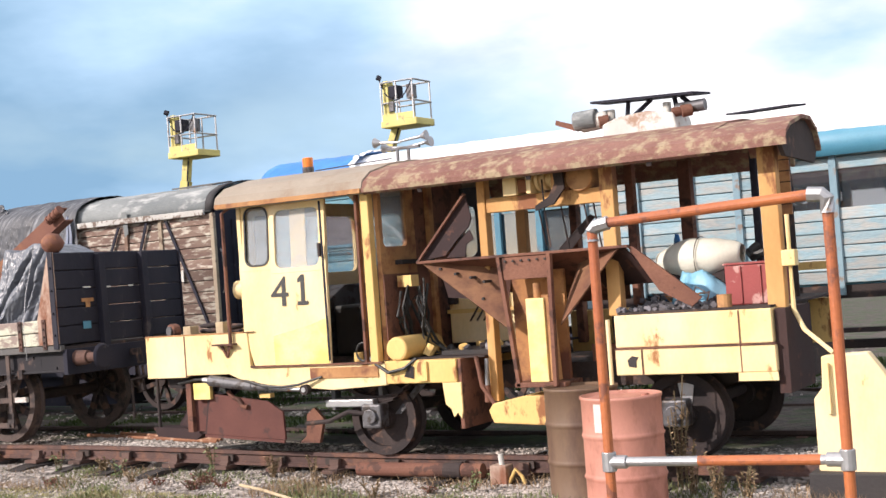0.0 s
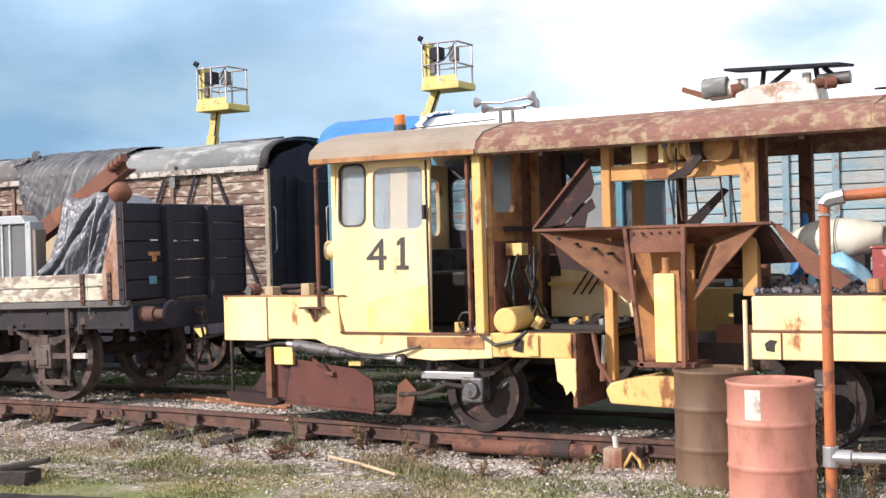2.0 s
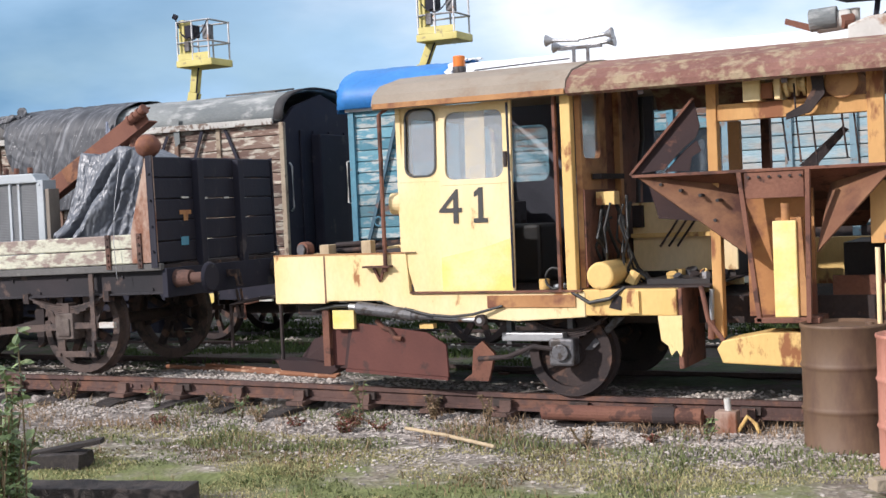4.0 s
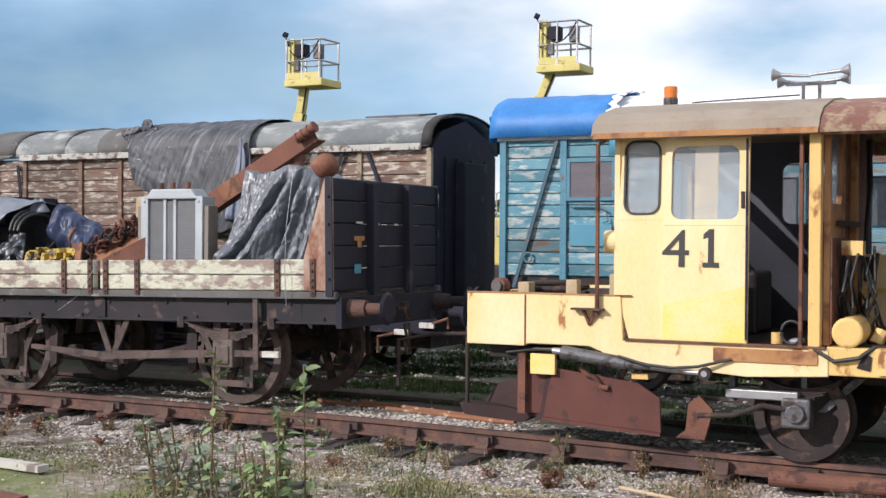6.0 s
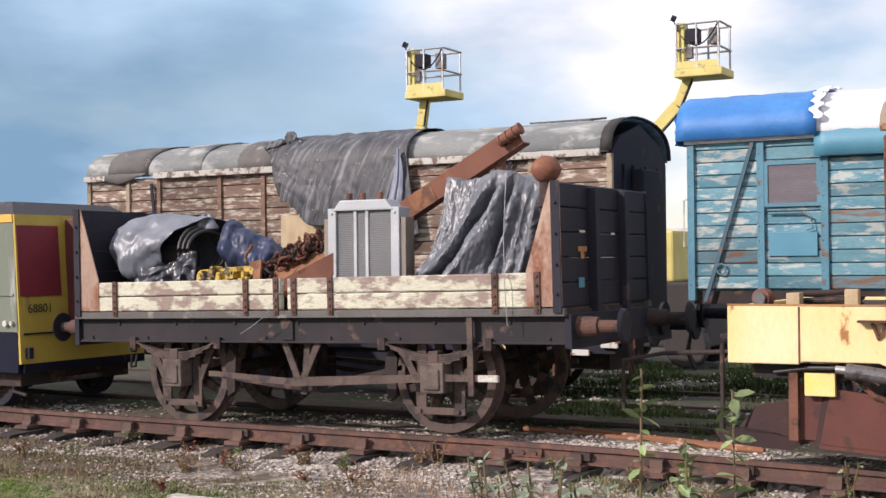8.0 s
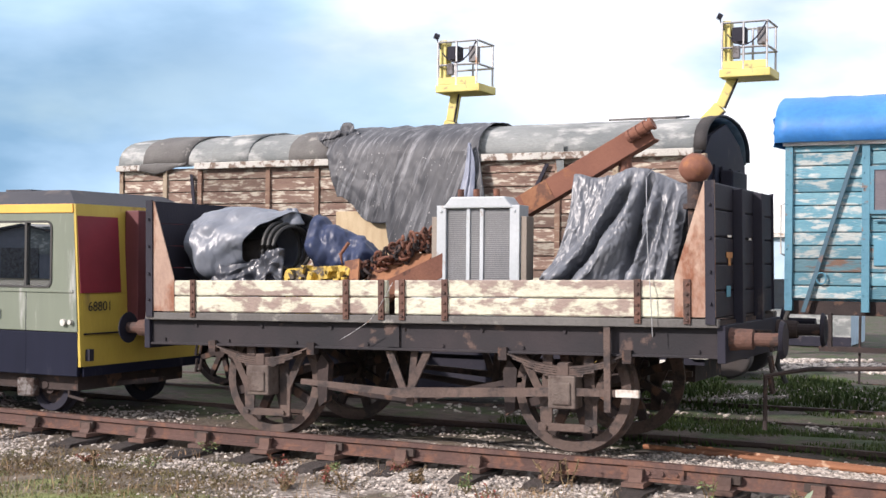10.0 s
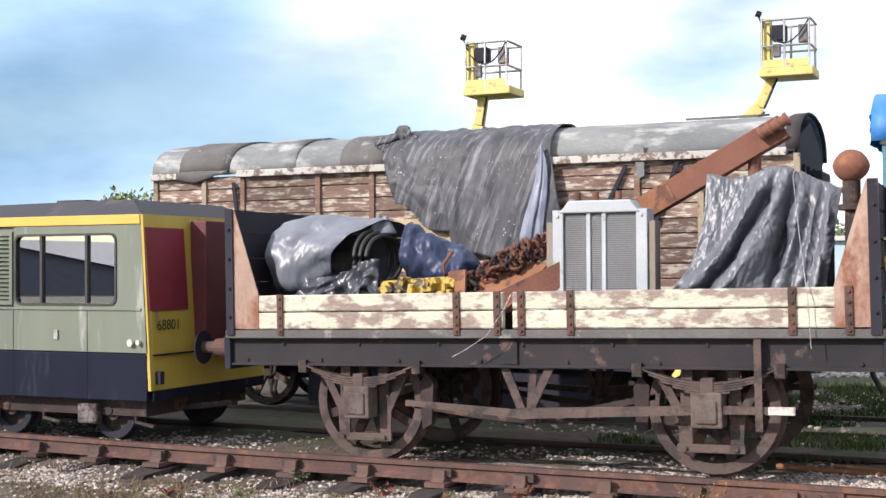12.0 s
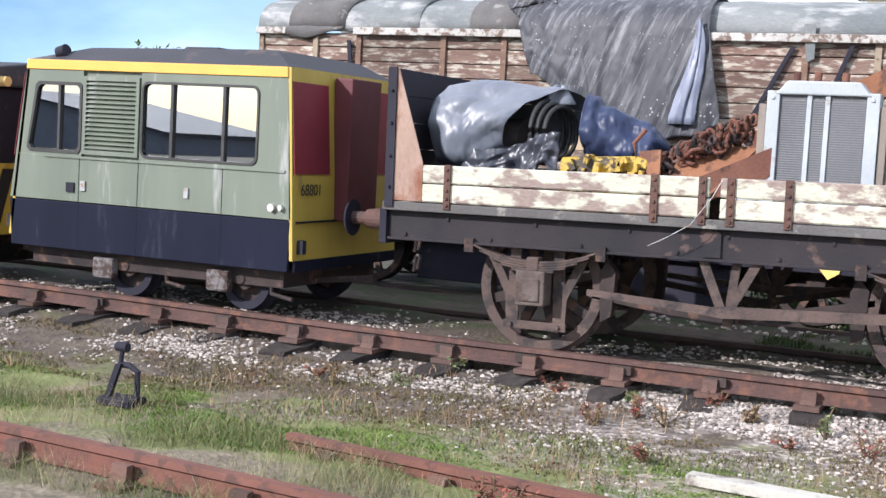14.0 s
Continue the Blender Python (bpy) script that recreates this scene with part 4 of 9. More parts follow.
wpart("underframe", box(-HL + 0.05, HL - 0.05, -0.95, 0.95, 0.86, 0.97), M_RUST_DARK)
for s in (-1, 1):
    wpart("solebar", box(-HL, HL, s * 0.93 - 0.05, s * 0.93 + 0.05, 0.755, 0.972), M_SOLEBAR, "dark rusty steel solebar", bevel=0.006)
    wpart("curb_rail", box(-HL - 0.02, HL + 0.02, s * (HW - 0.03) - 0.03, s * (HW - 0.03) + 0.03, 0.974, 1.038), M_ROOFDARK, "grey weathered curb rail", bevel=0.006)
for s in (-1, 1):
    wpart("solebar_flange", box(-HL, HL, s * 0.985 - 0.022 if s < 0 else s * 0.985 - 0.003, s * 0.985 + 0.003 if s < 0 else s * 0.985 + 0.022, 0.752, 0.772), M_SOLEBAR, "lower solebar flange", bevel=0.004)
for k in range(15):
    wpart("rivet", cyl((-2.4 + k * 0.343, -0.995, 0.925 if k % 2 else 0.80), (-2.4 + k * 0.343, -0.978, 0.925 if k % 2 else 0.80), 0.014, seg=8), M_SOLEBAR)
wpart("floor", box(-HL, HL, -1.0, 1.0, 0.974, 1.02), M_RUST_DARK)
# drop sides, two doors a side, two planks each
for s in (-1, 1):
    for a, b in ((-HL + 0.16, -0.13), (-0.05, HL - 0.14)):
        for z0, z1 in ((1.045, 1.178), (1.186, 1.318)):
            piece("plank", board_mesh(b - a, 0.06, z1 - z0), M_PLANK_W, wagon, pose((a + b) / 2, s * (HW - 0.035), (z0 + z1) / 2, 0, 0, 0 if s < 0 else 180))
for x in (-2.04, -0.50, -0.17, 0.02, 0.40, 1.97, 2.34):
    bm = box(x - 0.026, x + 0.026, -HW - 0.016, -HW + 0.004, 1.0, 1.325)
    for z in (1.03, 1.08, 1.14, 1.22, 1.29):
        cyl((x, -HW - 0.030, z), (x, -HW, z), 0.013, bm, 8)
    wpart("hinge_strap", bm, M_BUFFER, "rusty iron hinge strap with bolt heads", bevel=0.003)
# tall ends with corner brackets, stanchions outside
for s in (-1, 1):
    for k in range(5):
        z0 = 1.04 + k * 0.197
        piece("end_board", board_mesh(2 * HW - 0.05, 0.065, 0.192), M_ENDBOARD, wagon, pose(s * (HL - 0.05), 0, z0 + 0.096, 0, 0, 90 if s > 0 else -90))
    for y in (-0.36, 0.36):
        wpart("end_stanchion", box(s * (HL - 0.02) if s > 0 else -HL - 0.055, HL + 0.055 if s > 0 else -HL + 0.02, y - 0.05, y + 0.05, 0.78, 2.0), M_ENDBOARD, "black steel end stanchion", bevel=0.008)
    for y in (-HW, HW - 0.012):
        # near bracket in flaking brown, far bracket in black
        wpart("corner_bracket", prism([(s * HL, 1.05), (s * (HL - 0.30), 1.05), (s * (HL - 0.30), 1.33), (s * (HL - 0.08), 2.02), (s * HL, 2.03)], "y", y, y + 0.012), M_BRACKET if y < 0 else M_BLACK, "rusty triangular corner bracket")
    wpart("corner_iron", prism([(s * HL, 1.0), (s * (HL - 0.07), 1.0), (s * (HL - 0.07), 2.03), (s * HL, 2.03)], "y", -HW - 0.016, -HW - 0.002), M_ENDBOARD)
    for z in (1.15, 1.38, 1.62, 1.86):
        wpart("corner_bolt", cyl((s * (HL - 0.035), -HW - 0.035, z), (s * (HL - 0.035), -HW - 0.014, z), 0.012, seg=8), M_ENDBOARD)
    wpart("headstock", box(min(s * HL, s * (HL + 0.06)), max(s * HL, s * (HL + 0.06)), -1.02, 1.02, 0.72, 0.99), M_BLACK, "black headstock beam", bevel=0.006)
    ext = 0.07 if s > 0 else 0.0
    for y in (-0.865, 0.865):
        bm = cyl((s * (HL + 0.06), y, 0.89), (s * (HL + 0.23), y, 0.89), 0.085, seg=18, r2=0.072)
        cyl((s * (HL + 0.22), y, 0.89), (s * (HL + 0.355 + ext), y, 0.89), 0.05, bm)
        # far buffers take a darker rust, with that side's shade in the colour
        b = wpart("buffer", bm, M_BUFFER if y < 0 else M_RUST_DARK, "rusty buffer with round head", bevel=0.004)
        bm = cyl((s * (HL + 0.355 + ext), y, 0.89), (s * (HL + 0.385 + ext), y, 0.89), 0.145, seg=24, r2=0.12)
        part("buffer_head", bm, M_BLACK, b, local=True, bevel=0.006)
    bm = box(min(s * (HL + 0.06), s * (HL + 0.18)), max(s * (HL + 0.06), s * (HL + 0.18)), -0.03, 0.03, 0.85, 0.92)
    for k in range(3):
        pipe([(s * (HL + 0.17), -0.04, 0.88 - k * 0.16), (s * (HL + 0.19), -0.035, 0.76 - k * 0.16), (s * (HL + 0.19), 0.035, 0.76 - k * 0.16), (s * (HL + 0.17), 0.04, 0.88 - k * 0.16)], 0.016, bm)
    wpart("coupling", bm, M_RUST_DARK)


SPOKES = {}


def wheel(parent, x, y, r, s, spokes=8, z=0.0, local=False, label="rusty spoked wheel", disc=False, rim_m=None):
    """A flanged wheel with hub and spokes, its outer face towards s, standing at height z."""
    zc = z + r
    bm = bmesh.new()
    n = 36
    rows = []
    for rr, yy in ((r, 0.0), (r, -s * 0.10), (r + 0.028, -s * 0.115), (r + 0.028, -s * 0.135), (r - 0.075, -s * 0.135), (r - 0.075, 0.0)):
        rows.append([bm.verts.new((x + rr * math.cos(2 * math.pi * i / n), y + yy, zc + rr * math.sin(2 * math.pi * i / n))) for i in range(n)])
    for k in range(6):
        a, b = rows[k], rows[(k + 1) % 6]
        for i in range(n):
            j = (i + 1) % n
            bm.faces.new((a[i], a[j], b[j], b[i]))
    rim = part("wheel", bm, rim_m or M_RUST_DARK, parent, label, local=local)
    part("hub", cyl((x, y + s * 0.03, zc), (x, y - s * 0.15, zc), 0.10, seg=16), M_RUST_DARK, rim, local=local)
    if disc:
        part("disc", cyl((x, y - s * 0.05, zc), (x, y - s * 0.08, zc), r - 0.07, seg=30), M_RUST_DARK, rim, local=local)
        return rim
    if r not in SPOKES:
        t = box(0.07, r - 0.06, -0.028, 0.028, -0.035, 0.035)
        bmesh.ops.recalc_face_normals(t, faces=t.faces)
        SPOKES[r] = bpy.data.meshes.new("spoke")
        t.to_mesh(SPOKES[r])
        t.free()
    base = Matrix() if local else THING[parent].inverted()
    for k in range(spokes):
        piece("spoke", SPOKES[r], M_RUST_DARK, rim, base @ Matrix.Translation((x, y - s * 0.06, zc)) @ Matrix.Rotation(-2 * math.pi * k / spokes - 0.3, 4, "Y"))
    return rim


def leaf_spring(x, y, z, half, bm=None):
    bm = bm or bmesh.new()
    for k in range(5):
        h = half * (1 - 0.17 * k)
        pts = []
        for i in range(9):
            u = -h + 2 * h * i / 8
            pts.append((x + u, z - k * 0.017 + 0.11 * (u / half) ** 2))
        prism(pts + [(p[0], p[1] - 0.014) for p in reversed(pts)], "y", y - 0.045, y + 0.045, bm)
    return bm


for x in (-1.37, 1.37):
    wpart("axle", cyl((x, -0.98, 0.47), (x, 0.98, 0.47), 0.06), M_RUST_DARK)
    for s in (-1, 1):
        wheel(wagon, x, s * 0.80, 0.47, s, local=True, label="rusty spoked wagon wheel", rim_m=M_LEVER)
        bm = box(x - 0.11, x + 0.11, s * 0.97 - 0.09, s * 0.97 + 0.09, 0.35, 0.60)
        box(x - 0.075, x + 0.075, s * 1.065 - 0.012, s * 1.065 + 0.012, 0.38, 0.55, bm)
        wpart("axlebox", bm, M_AXLEDIRT, "dusty brown cast axlebox", bevel=0.018)
        spring = wpart("leaf_spring", leaf_spring(x, s * 0.97, 0.665, 0.50), M_LEVER, "laminated leaf spring")
        part("spring_buckle", box(x - 0.045, x + 0.045, s * 0.97 - 0.055, s * 0.97 + 0.055, 0.595, 0.695), M_LEVER, spring, local=True, bevel=0.008)
        bm = bmesh.new()
        for e in (-1, 1):
            prism([(x + e * 0.135, 0.19), (x + e * 0.225, 0.19), (x + e * 0.235, 0.40), (x + e * 0.42, 0.76), (x + e * 0.35, 0.76), (x + e * 0.215, 0.50), (x + e * 0.205, 0.76), (x + e * 0.125, 0.76)], "y", s * 0.885, s * 0.905, bm)
        guard = wpart("axle_guard", bm, M_LEVER, "forked iron axle guard")
        bm = box(x - 0.24, x + 0.24, s * 0.915 - 0.010, s * 0.915 + 0.012, 0.165, 0.225)
        for e in (-1, 1):
            cyl((x + e * 0.18, s * 0.915, 0.195), (x + e * 0.18, s * 0.945, 0.195), 0.016, bm, 8)
        part("guard_keep", bm, M_LEVER, guard, "bolted keep bar", local=True, bevel=0.004)
        for e in (-1, 1):
            wpart("spring_shoe", box(x + e * 0.50 - 0.035, x + e * 0.50 + 0.035, s * 0.97 - 0.05, s * 0.97 + 0.04, 0.70, 0.80), M_RUST_DARK)
for s in (-1, 1):
    bm = plate([(-0.20, s * 0.95, 0.76), (-0.13, s * 0.95, 0.76), (0.02, s * 0.95, 0.395), (-0.05, s * 0.95, 0.395)], 0.02)
    plate([(0.24, s * 0.95, 0.76), (0.17, s * 0.95, 0.76), (-0.02, s * 0.95, 0.395), (0.05, s * 0.95, 0.395)], 0.02, bm)
    plate([(0.09, s * 0.90, 0.76), (0.03, s * 0.90, 0.76), (-0.02, s * 0.90, 0.30), (0.04, s * 0.90, 0.30)], 0.02, bm)
    wpart("brake_v_hanger", bm, M_LEVER)
    bm = prism([(-0.95, 0.455), (-0.90, 0.455), (-0.08, 0.390), (0.0, 0.380), (1.50, 0.450), (1.84, 0.455), (1.84, 0.505), (1.45, 0.510), (0.0, 0.460), (-0.08, 0.450), (-0.90, 0.500), (-0.95, 0.500)], "y", s * 1.03 - 0.012, s * 1.03 + 0.012)
    lever = wpart("brake_lever", bm, M_LEVER, "long rusty hand brake lever")
    if s < 0:
        part("lever_grip", box(1.79, 1.97, s * 1.03 - 0.020, s * 1.03 + 0.020, 0.452, 0.508), M_WHITE, lever, "white-painted lever grip", local=True, bevel=0.006)
    bm = prism([(-1.0, 0.42), (-0.05, 0.30), (0.95, 0.52), (0.95, 0.56), (-0.05, 0.36), (-1.0, 0.47)], "y", s * 0.78, s * 0.80)
    wpart("brake_rod", bm, M_RUST_DARK)
    for x in (-0.86, 0.86):
        wpart("brake_block", prism([(x - 0.05, 0.25), (x + 0.03, 0.30), (x + 0.05, 0.62), (x - 0.02, 0.70), (x - 0.07, 0.60)], "y", s * 0.76 - 0.05, s * 0.76 + 0.04), M_RUST_DARK)
    wpart("lever_guide", box(1.705, 1.755, s * 1.05 - 0.01, s * 1.05 + 0.01, 0.34, 0.97), M_LEVER, "notched lever guide")
bm = box(-0.16, -0.04, -1.0, -0.985, 0.78, 0.955)
wpart("number_plate", bm, M_SOLEBAR, "dark cast plate on the solebar")
# marks on the black end
bm = prism([(-0.66, 1.52), (-0.47, 1.52), (-0.47, 1.48), (-0.53, 1.48), (-0.53, 1.42), (-0.60, 1.42), (-0.60, 1.48), (-0.66, 1.48)], "x", HL - 0.012, HL - 0.008)
wpart("end_mark", bm, M_ORANGE, "faded orange patch on the black end")
wpart("end_mark", box(HL - 0.013, HL - 0.008, -0.66, -0.54, 1.19, 1.27), M_PANELBLUE, "smeared blue paint patch")
for y, z, w in ((-0.28, 1.62, 0.10), (-0.62, 1.63, 0.12), (0.12, 1.62, 0.08)):
    wpart("end_mark", box(HL - 0.013, HL - 0.008, y, y + w, z, z + 0.018), M_WHITE, "faded white paint stripe")

# ---- yellow track machine ----
YF, YB = 8.08, 10.20
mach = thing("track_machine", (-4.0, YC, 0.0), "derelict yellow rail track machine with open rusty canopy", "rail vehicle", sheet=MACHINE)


def mp(name, bm, m, label="", parent=None, **k):
    return part(name, bm, m, parent or mach, label, **k)


# leading end frame with its stepped underside
mp("end_frame", prism([(-7.09, 1.34), (-7.09, 0.945), (-6.62, 0.945), (-6.58, 0.965), (-6.10, 0.965), (-5.86, 0.87), (-4.95, 0.80), (-4.40, 0.83), (-4.40, 1.02), (-5.84, 1.02), (-5.86, 1.34)], "y", YF, YF + 0.05), M_CREAM, "cream-yellow side frame plate", bevel=0.008)
mp("end_frame", prism([(-7.09, 1.34), (-7.09, 0.945), (-6.10, 0.965), (-5.86, 0.87), (-4.40, 0.83), (-4.40, 1.02), (-5.84, 1.02), (-5.86, 1.34)], "y", YB - 0.05, YB), M_CREAM, bevel=0.008)
mp("frame_edge", box(-7.09, -5.90, YF - 0.003, YF + 0.053, 1.341, 1.351), M_ORANGE, "rusted top edge of the frame plate")
mp("end_beam", box(-7.085, -7.03, YF + 0.052, YB - 0.052, 0.95, 1.335), M_CREAM)
mp("end_deck", box(-7.02, -5.92, YF + 0.052, YB - 0.052, 1.25, 1.315), M_RUST_DARK, "rusty chequered end deck")
mp("frame_seam", box(-6.612, -6.60, YF - 0.004, YF + 0.001, 0.95, 1.335), M_RUST)
bm = box(-6.22, -5.98, YF - 0.07, YF - 0.002, 1.235, 1.25)
plate([(-6.14, YF - 0.05, 1.235), (-6.12, YF - 0.05, 1.235), (-6.085, YF - 0.012, 1.12), (-6.105, YF - 0.012, 1.12)], 0.02, bm)
plate([(-6.05, YF - 0.05, 1.235), (-6.03, YF - 0.05, 1.235), (-6.085, YF - 0.012, 1.12), (-6.105, YF - 0.012, 1.12)], 0.02, bm)
mp("step_bracket", bm, M_RUST, "small rusty step bracket")
mp("handrail", pipe([(-6.03, YF - 0.03, 1.20), (-6.03, YF - 0.03, 2.45), (-5.97, YF, 2.50)], 0.017), M_RUST, "thin rusty handrail")
# centre frame under cab and deck
mp("main_frame", box(-5.84, -1.05, 8.55, 9.73, 0.74, 0.94), M_RUST_DARK, "dark steel main frame")
mp("sill", box(-4.42, -3.72, YF + 0.01, YB, 0.84, 1.035), M_YELLOW, "yellow deck edge beam", bevel=0.008)
mp("sill_step", box(-4.08, -3.99, YF - 0.012, YF + 0.008, 0.86, 1.02), M_YELLOW)
mp("sill_patch", prism([(-4.22, 0.90), (-4.13, 0.88), (-4.12, 0.98), (-4.17, 1.0)], "y", YF + 0.002, YF + 0.009), M_RUST_DARK)
mp("rust_strip", box(-5.18, -4.47, YF - 0.012, YF - 0.001, 0.905, 1.0), M_ORANGE, "peeling rusty sill strip", bevel=0.004)
mp("sill_lip", box(-5.83, -4.42, YF - 0.02, YF + 0.02, 1.02, 1.036), M_RUST)
mp("deck_plate", box(-4.38, -3.50, YF + 0.10, YB - 0.05, 1.036, 1.05), M_RUST_DARK, "dark deck plate")
mp("side_plate", box(-3.722, -3.685, YF + 0.03, YF + 0.64, 0.45, 1.034), M_RUST, "dark rust-brown deck end plate", bevel=0.006)
mp("deck_leg", prism([(-3.86, 0.84), (-3.685, 0.84), (-3.685, 0.60), (-3.70, 0.54), (-3.73, 0.59), (-3.77, 0.55), (-3.79, 0.62), (-3.84, 0.66)], "y", YF + 0.01, YF + 0.028), M_CREAM, "ragged cream-yellow hanging plate")
mp("coupling_rod", cyl((-7.20, 8.32, 0.40), (-7.20, 8.32, 1.06), 0.016), M_RUST_DARK, "thin hanging coupling rod")
mp("coupling_rod", pipe([(-8.20, 9.0, 0.46), (-8.20, 9.0, 0.86), (-7.9, 9.05, 0.92), (-7.06, 9.1, 0.96)], 0.018), M_RUST_DARK)
tank = mp("air_tank", cyl((-4.28, YF + 0.0, 1.135), (-4.28, YF + 0.62, 1.135), 0.105, seg=24), M_YELLOW, "small yellow air cylinder", bevel=0.02, smooth=False)
mp("deck_box", box(-4.02, -3.55, YF + 0.3, YF + 0.9, 1.05, 1.085), M_DARK)

# cab
LEAN = 0.06


def cab_face(pts, y0, y1):
    """An outline in (x, z) whose upper part leans back with the cab side."""
    bm = prism(pts, "y", y0, y1)
    for v in bm.verts:
        v.co.y += LEAN * max(v.co.z - 1.3, 0) / 1.2
    return bm


def cab_ring(outer, inner, y0, y1):
    bm = ring(outer, inner, "y", y0, y1)
    for v in bm.verts:
        v.co.y += LEAN * max(v.co.z - 1.3, 0) / 1.2
    return bm


w1 = round_rect(-5.845, -5.60, 1.955, 2.47, 0.07)
mp("cab_side", cab_ring(square_on(w1, -5.93, -5.545, 1.90, 2.53), w1, YF + 0.012, YF + 0.05), M_CREAM, "cream-yellow cab side", bevel=0.004)
mp("cab_side", cab_face([(-5.93, 1.90), (-5.885, 1.34), (-5.80, 1.03), (-5.545, 1.03), (-5.545, 1.90)], YF + 0.012, YF + 0.05), M_CREAM)
g1 = round_rect(-5.86, -5.585, 1.94, 2.485, 0.08)
mp("window_seal", cab_ring(g1, w1, YF + 0.004, YF + 0.03), M_RUBBER, "black rubber window seal")
mp("window_pane", cab_face(w1, YF + 0.028, YF + 0.033), M_PANE, "dusty cab window glass")
w2 = round_rect(-5.495, -5.015, 1.905, 2.43, 0.07)
door = mp("sliding_door", cab_ring(square_on(w2, -5.545, -4.945, 1.86, 2.49), w2, YF - 0.02, YF + 0.015), M_CREAM, "cream-yellow sliding cab door standing open", bevel=0.005)
part("door_panel", cab_face([(-5.545, 1.86), (-5.545, 1.03), (-4.945, 1.03), (-4.945, 1.86)], YF - 0.02, YF + 0.015), M_CREAM, door, bevel=0.005)
part("window_pane", cab_face(w2, YF - 0.004, YF + 0.001), M_PANE, door, "dusty sliding door glass")
part("window_bar", cab_face([(-5.335, 1.91), (-5.17, 1.91), (-5.17, 2.43), (-5.335, 2.43)], YF + 0.002, YF + 0.012), M_CREAM, door)
part("door_edge", box(-4.956, -4.940, YF - 0.030, YF - 0.02, 1.06, 2.47), M_BLACK, door)
part("door_patch", cab_face([(-5.54, 1.04), (-4.955, 1.04), (-4.955, 1.44), (-5.15, 1.38), (-5.54, 1.30)], YF - 0.024, YF - 0.0205), M_BRIGHT, door, "brighter yellow repaint on the lower door")
part("door_bolt", box(-5.90, -5.78, YF - 0.006, YF + 0.01, 1.345, 1.352), M_RUST, door)
part("door_handle", box(-4.985, -4.962, YF - 0.045, YF - 0.018, 1.98, 2.10), M_RUST_DARK, door)
text_part("4", 0.385, M_NUM, door, (-5.560, YF - 0.0085, 1.565), (87.14, 0, 0), "numeral", "black fleet numeral 4", 0.0, 1.10)
bm = prism([(0.0, 0.0), (0.115, 0.0), (0.115, 0.034), (0.078, 0.034), (0.078, 0.272), (0.046, 0.272), (0.004, 0.236), (0.004, 0.200), (0.038, 0.214), (0.038, 0.034), (0.0, 0.034)], "y", -0.001, 0.001)
bm.transform(pose(-5.262, YF - 0.0085, 1.565, -2.86, 0, 0))
part("numeral", bm, M_NUM, door, "black fleet numeral 1")
mp("cab_post", box(-4.535, -4.455, YF - 0.012, YF + 0.07, 1.0, 2.60), M_YELLOW, "yellow cab corner post", bevel=0.008)
mp("door_jamb", box(-4.60, -4.578, YF - 0.005, YF + 0.04, 1.03, 2.53), M_RUST, "rusty door jamb")
mp("door_track", box(-5.95, -4.44, YF - 0.015, YF + 0.06, 2.495, 2.545), M_ORANGE, "rusty door track", bevel=0.005)
mp("cab_floor", box(-5.86, -4.45, YF + 0.06, YB - 0.06, 1.0, 1.03), M_RUST_DARK)
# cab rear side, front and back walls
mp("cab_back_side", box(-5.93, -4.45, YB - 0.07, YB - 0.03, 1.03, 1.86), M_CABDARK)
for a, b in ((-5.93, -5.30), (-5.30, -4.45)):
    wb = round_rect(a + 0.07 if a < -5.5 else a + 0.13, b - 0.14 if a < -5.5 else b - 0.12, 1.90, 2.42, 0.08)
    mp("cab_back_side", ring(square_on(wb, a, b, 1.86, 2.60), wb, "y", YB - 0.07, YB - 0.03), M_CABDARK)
    mp("window_pane", prism(wb, "y", YB - 0.053, YB - 0.048), M_PANE)
wf = round_rect(8.32, 9.95, 1.85, 2.42, 0.08)
mp("cab_front", ring(square_on(wf, 8.13, YB - 0.07, 1.34, 2.55), wf, "x", -5.93, -5.89), M_CREAM, "cream cab front wall")
mp("window_pane", prism(wf, "x", -5.912, -5.907), M_PANE)
wr_ = round_rect(8.20, 8.58, 2.02, 2.55, 0.05)
mp("cab_bulkhead", ring(square_on(wr_, 8.15, 8.72, 1.04, 2.60), wr_, "x", -4.45, -4.41), M_ORANGE, "rust-streaked orange rear cab wall")
mp("window_pane", prism(wr_, "x", -4.432, -4.427), M_PANE)
mp("cab_bulkhead", box(-4.45, -4.41, 8.72, 9.62, 1.04, 2.62), M_RUST, "dark rust-brown cab wall")
mp("bulkhead_post", box(-4.41, -4.36, 8.90, 8.98, 1.04, 2.60), M_ORANGE, "orange bulkhead stiffener", bevel=0.006)
mp("bulkhead_foot", box(-4.408, -4.395, 8.15, 8.90, 1.05, 1.78), M_RUST, "red-brown lower wall sheet")
mp("bulkhead_ledge", box(-4.40, -4.33, 8.35, 8.90, 1.86, 1.90), M_RUST_DARK)
mp("wall_pipe", pipe([(-4.38, 9.55, 2.55), (-4.36, 9.50, 2.2), (-4.36, 9.35, 1.9), (-4.36, 9.3, 1.3)], 0.02), M_RUBBER)
mp("seat", box(-5.55, -5.10, 9.0, 9.5, 1.03, 1.52), M_RUBBER, bevel=0.03)
mp("control_desk", prism([(8.95, 1.03), (9.95, 1.03), (9.95, 1.72), (9.3, 1.72), (8.95, 1.55)], "x", -5.88, -5.60), M_GREY, bevel=0.01)
mp("cab_lamp", cyl((-6.02, YF + 0.10, 1.74), (-5.90, YF + 0.12, 1.74), 0.085, seg=20), M_CREAM, "round cream lamp housing", bevel=0.01)

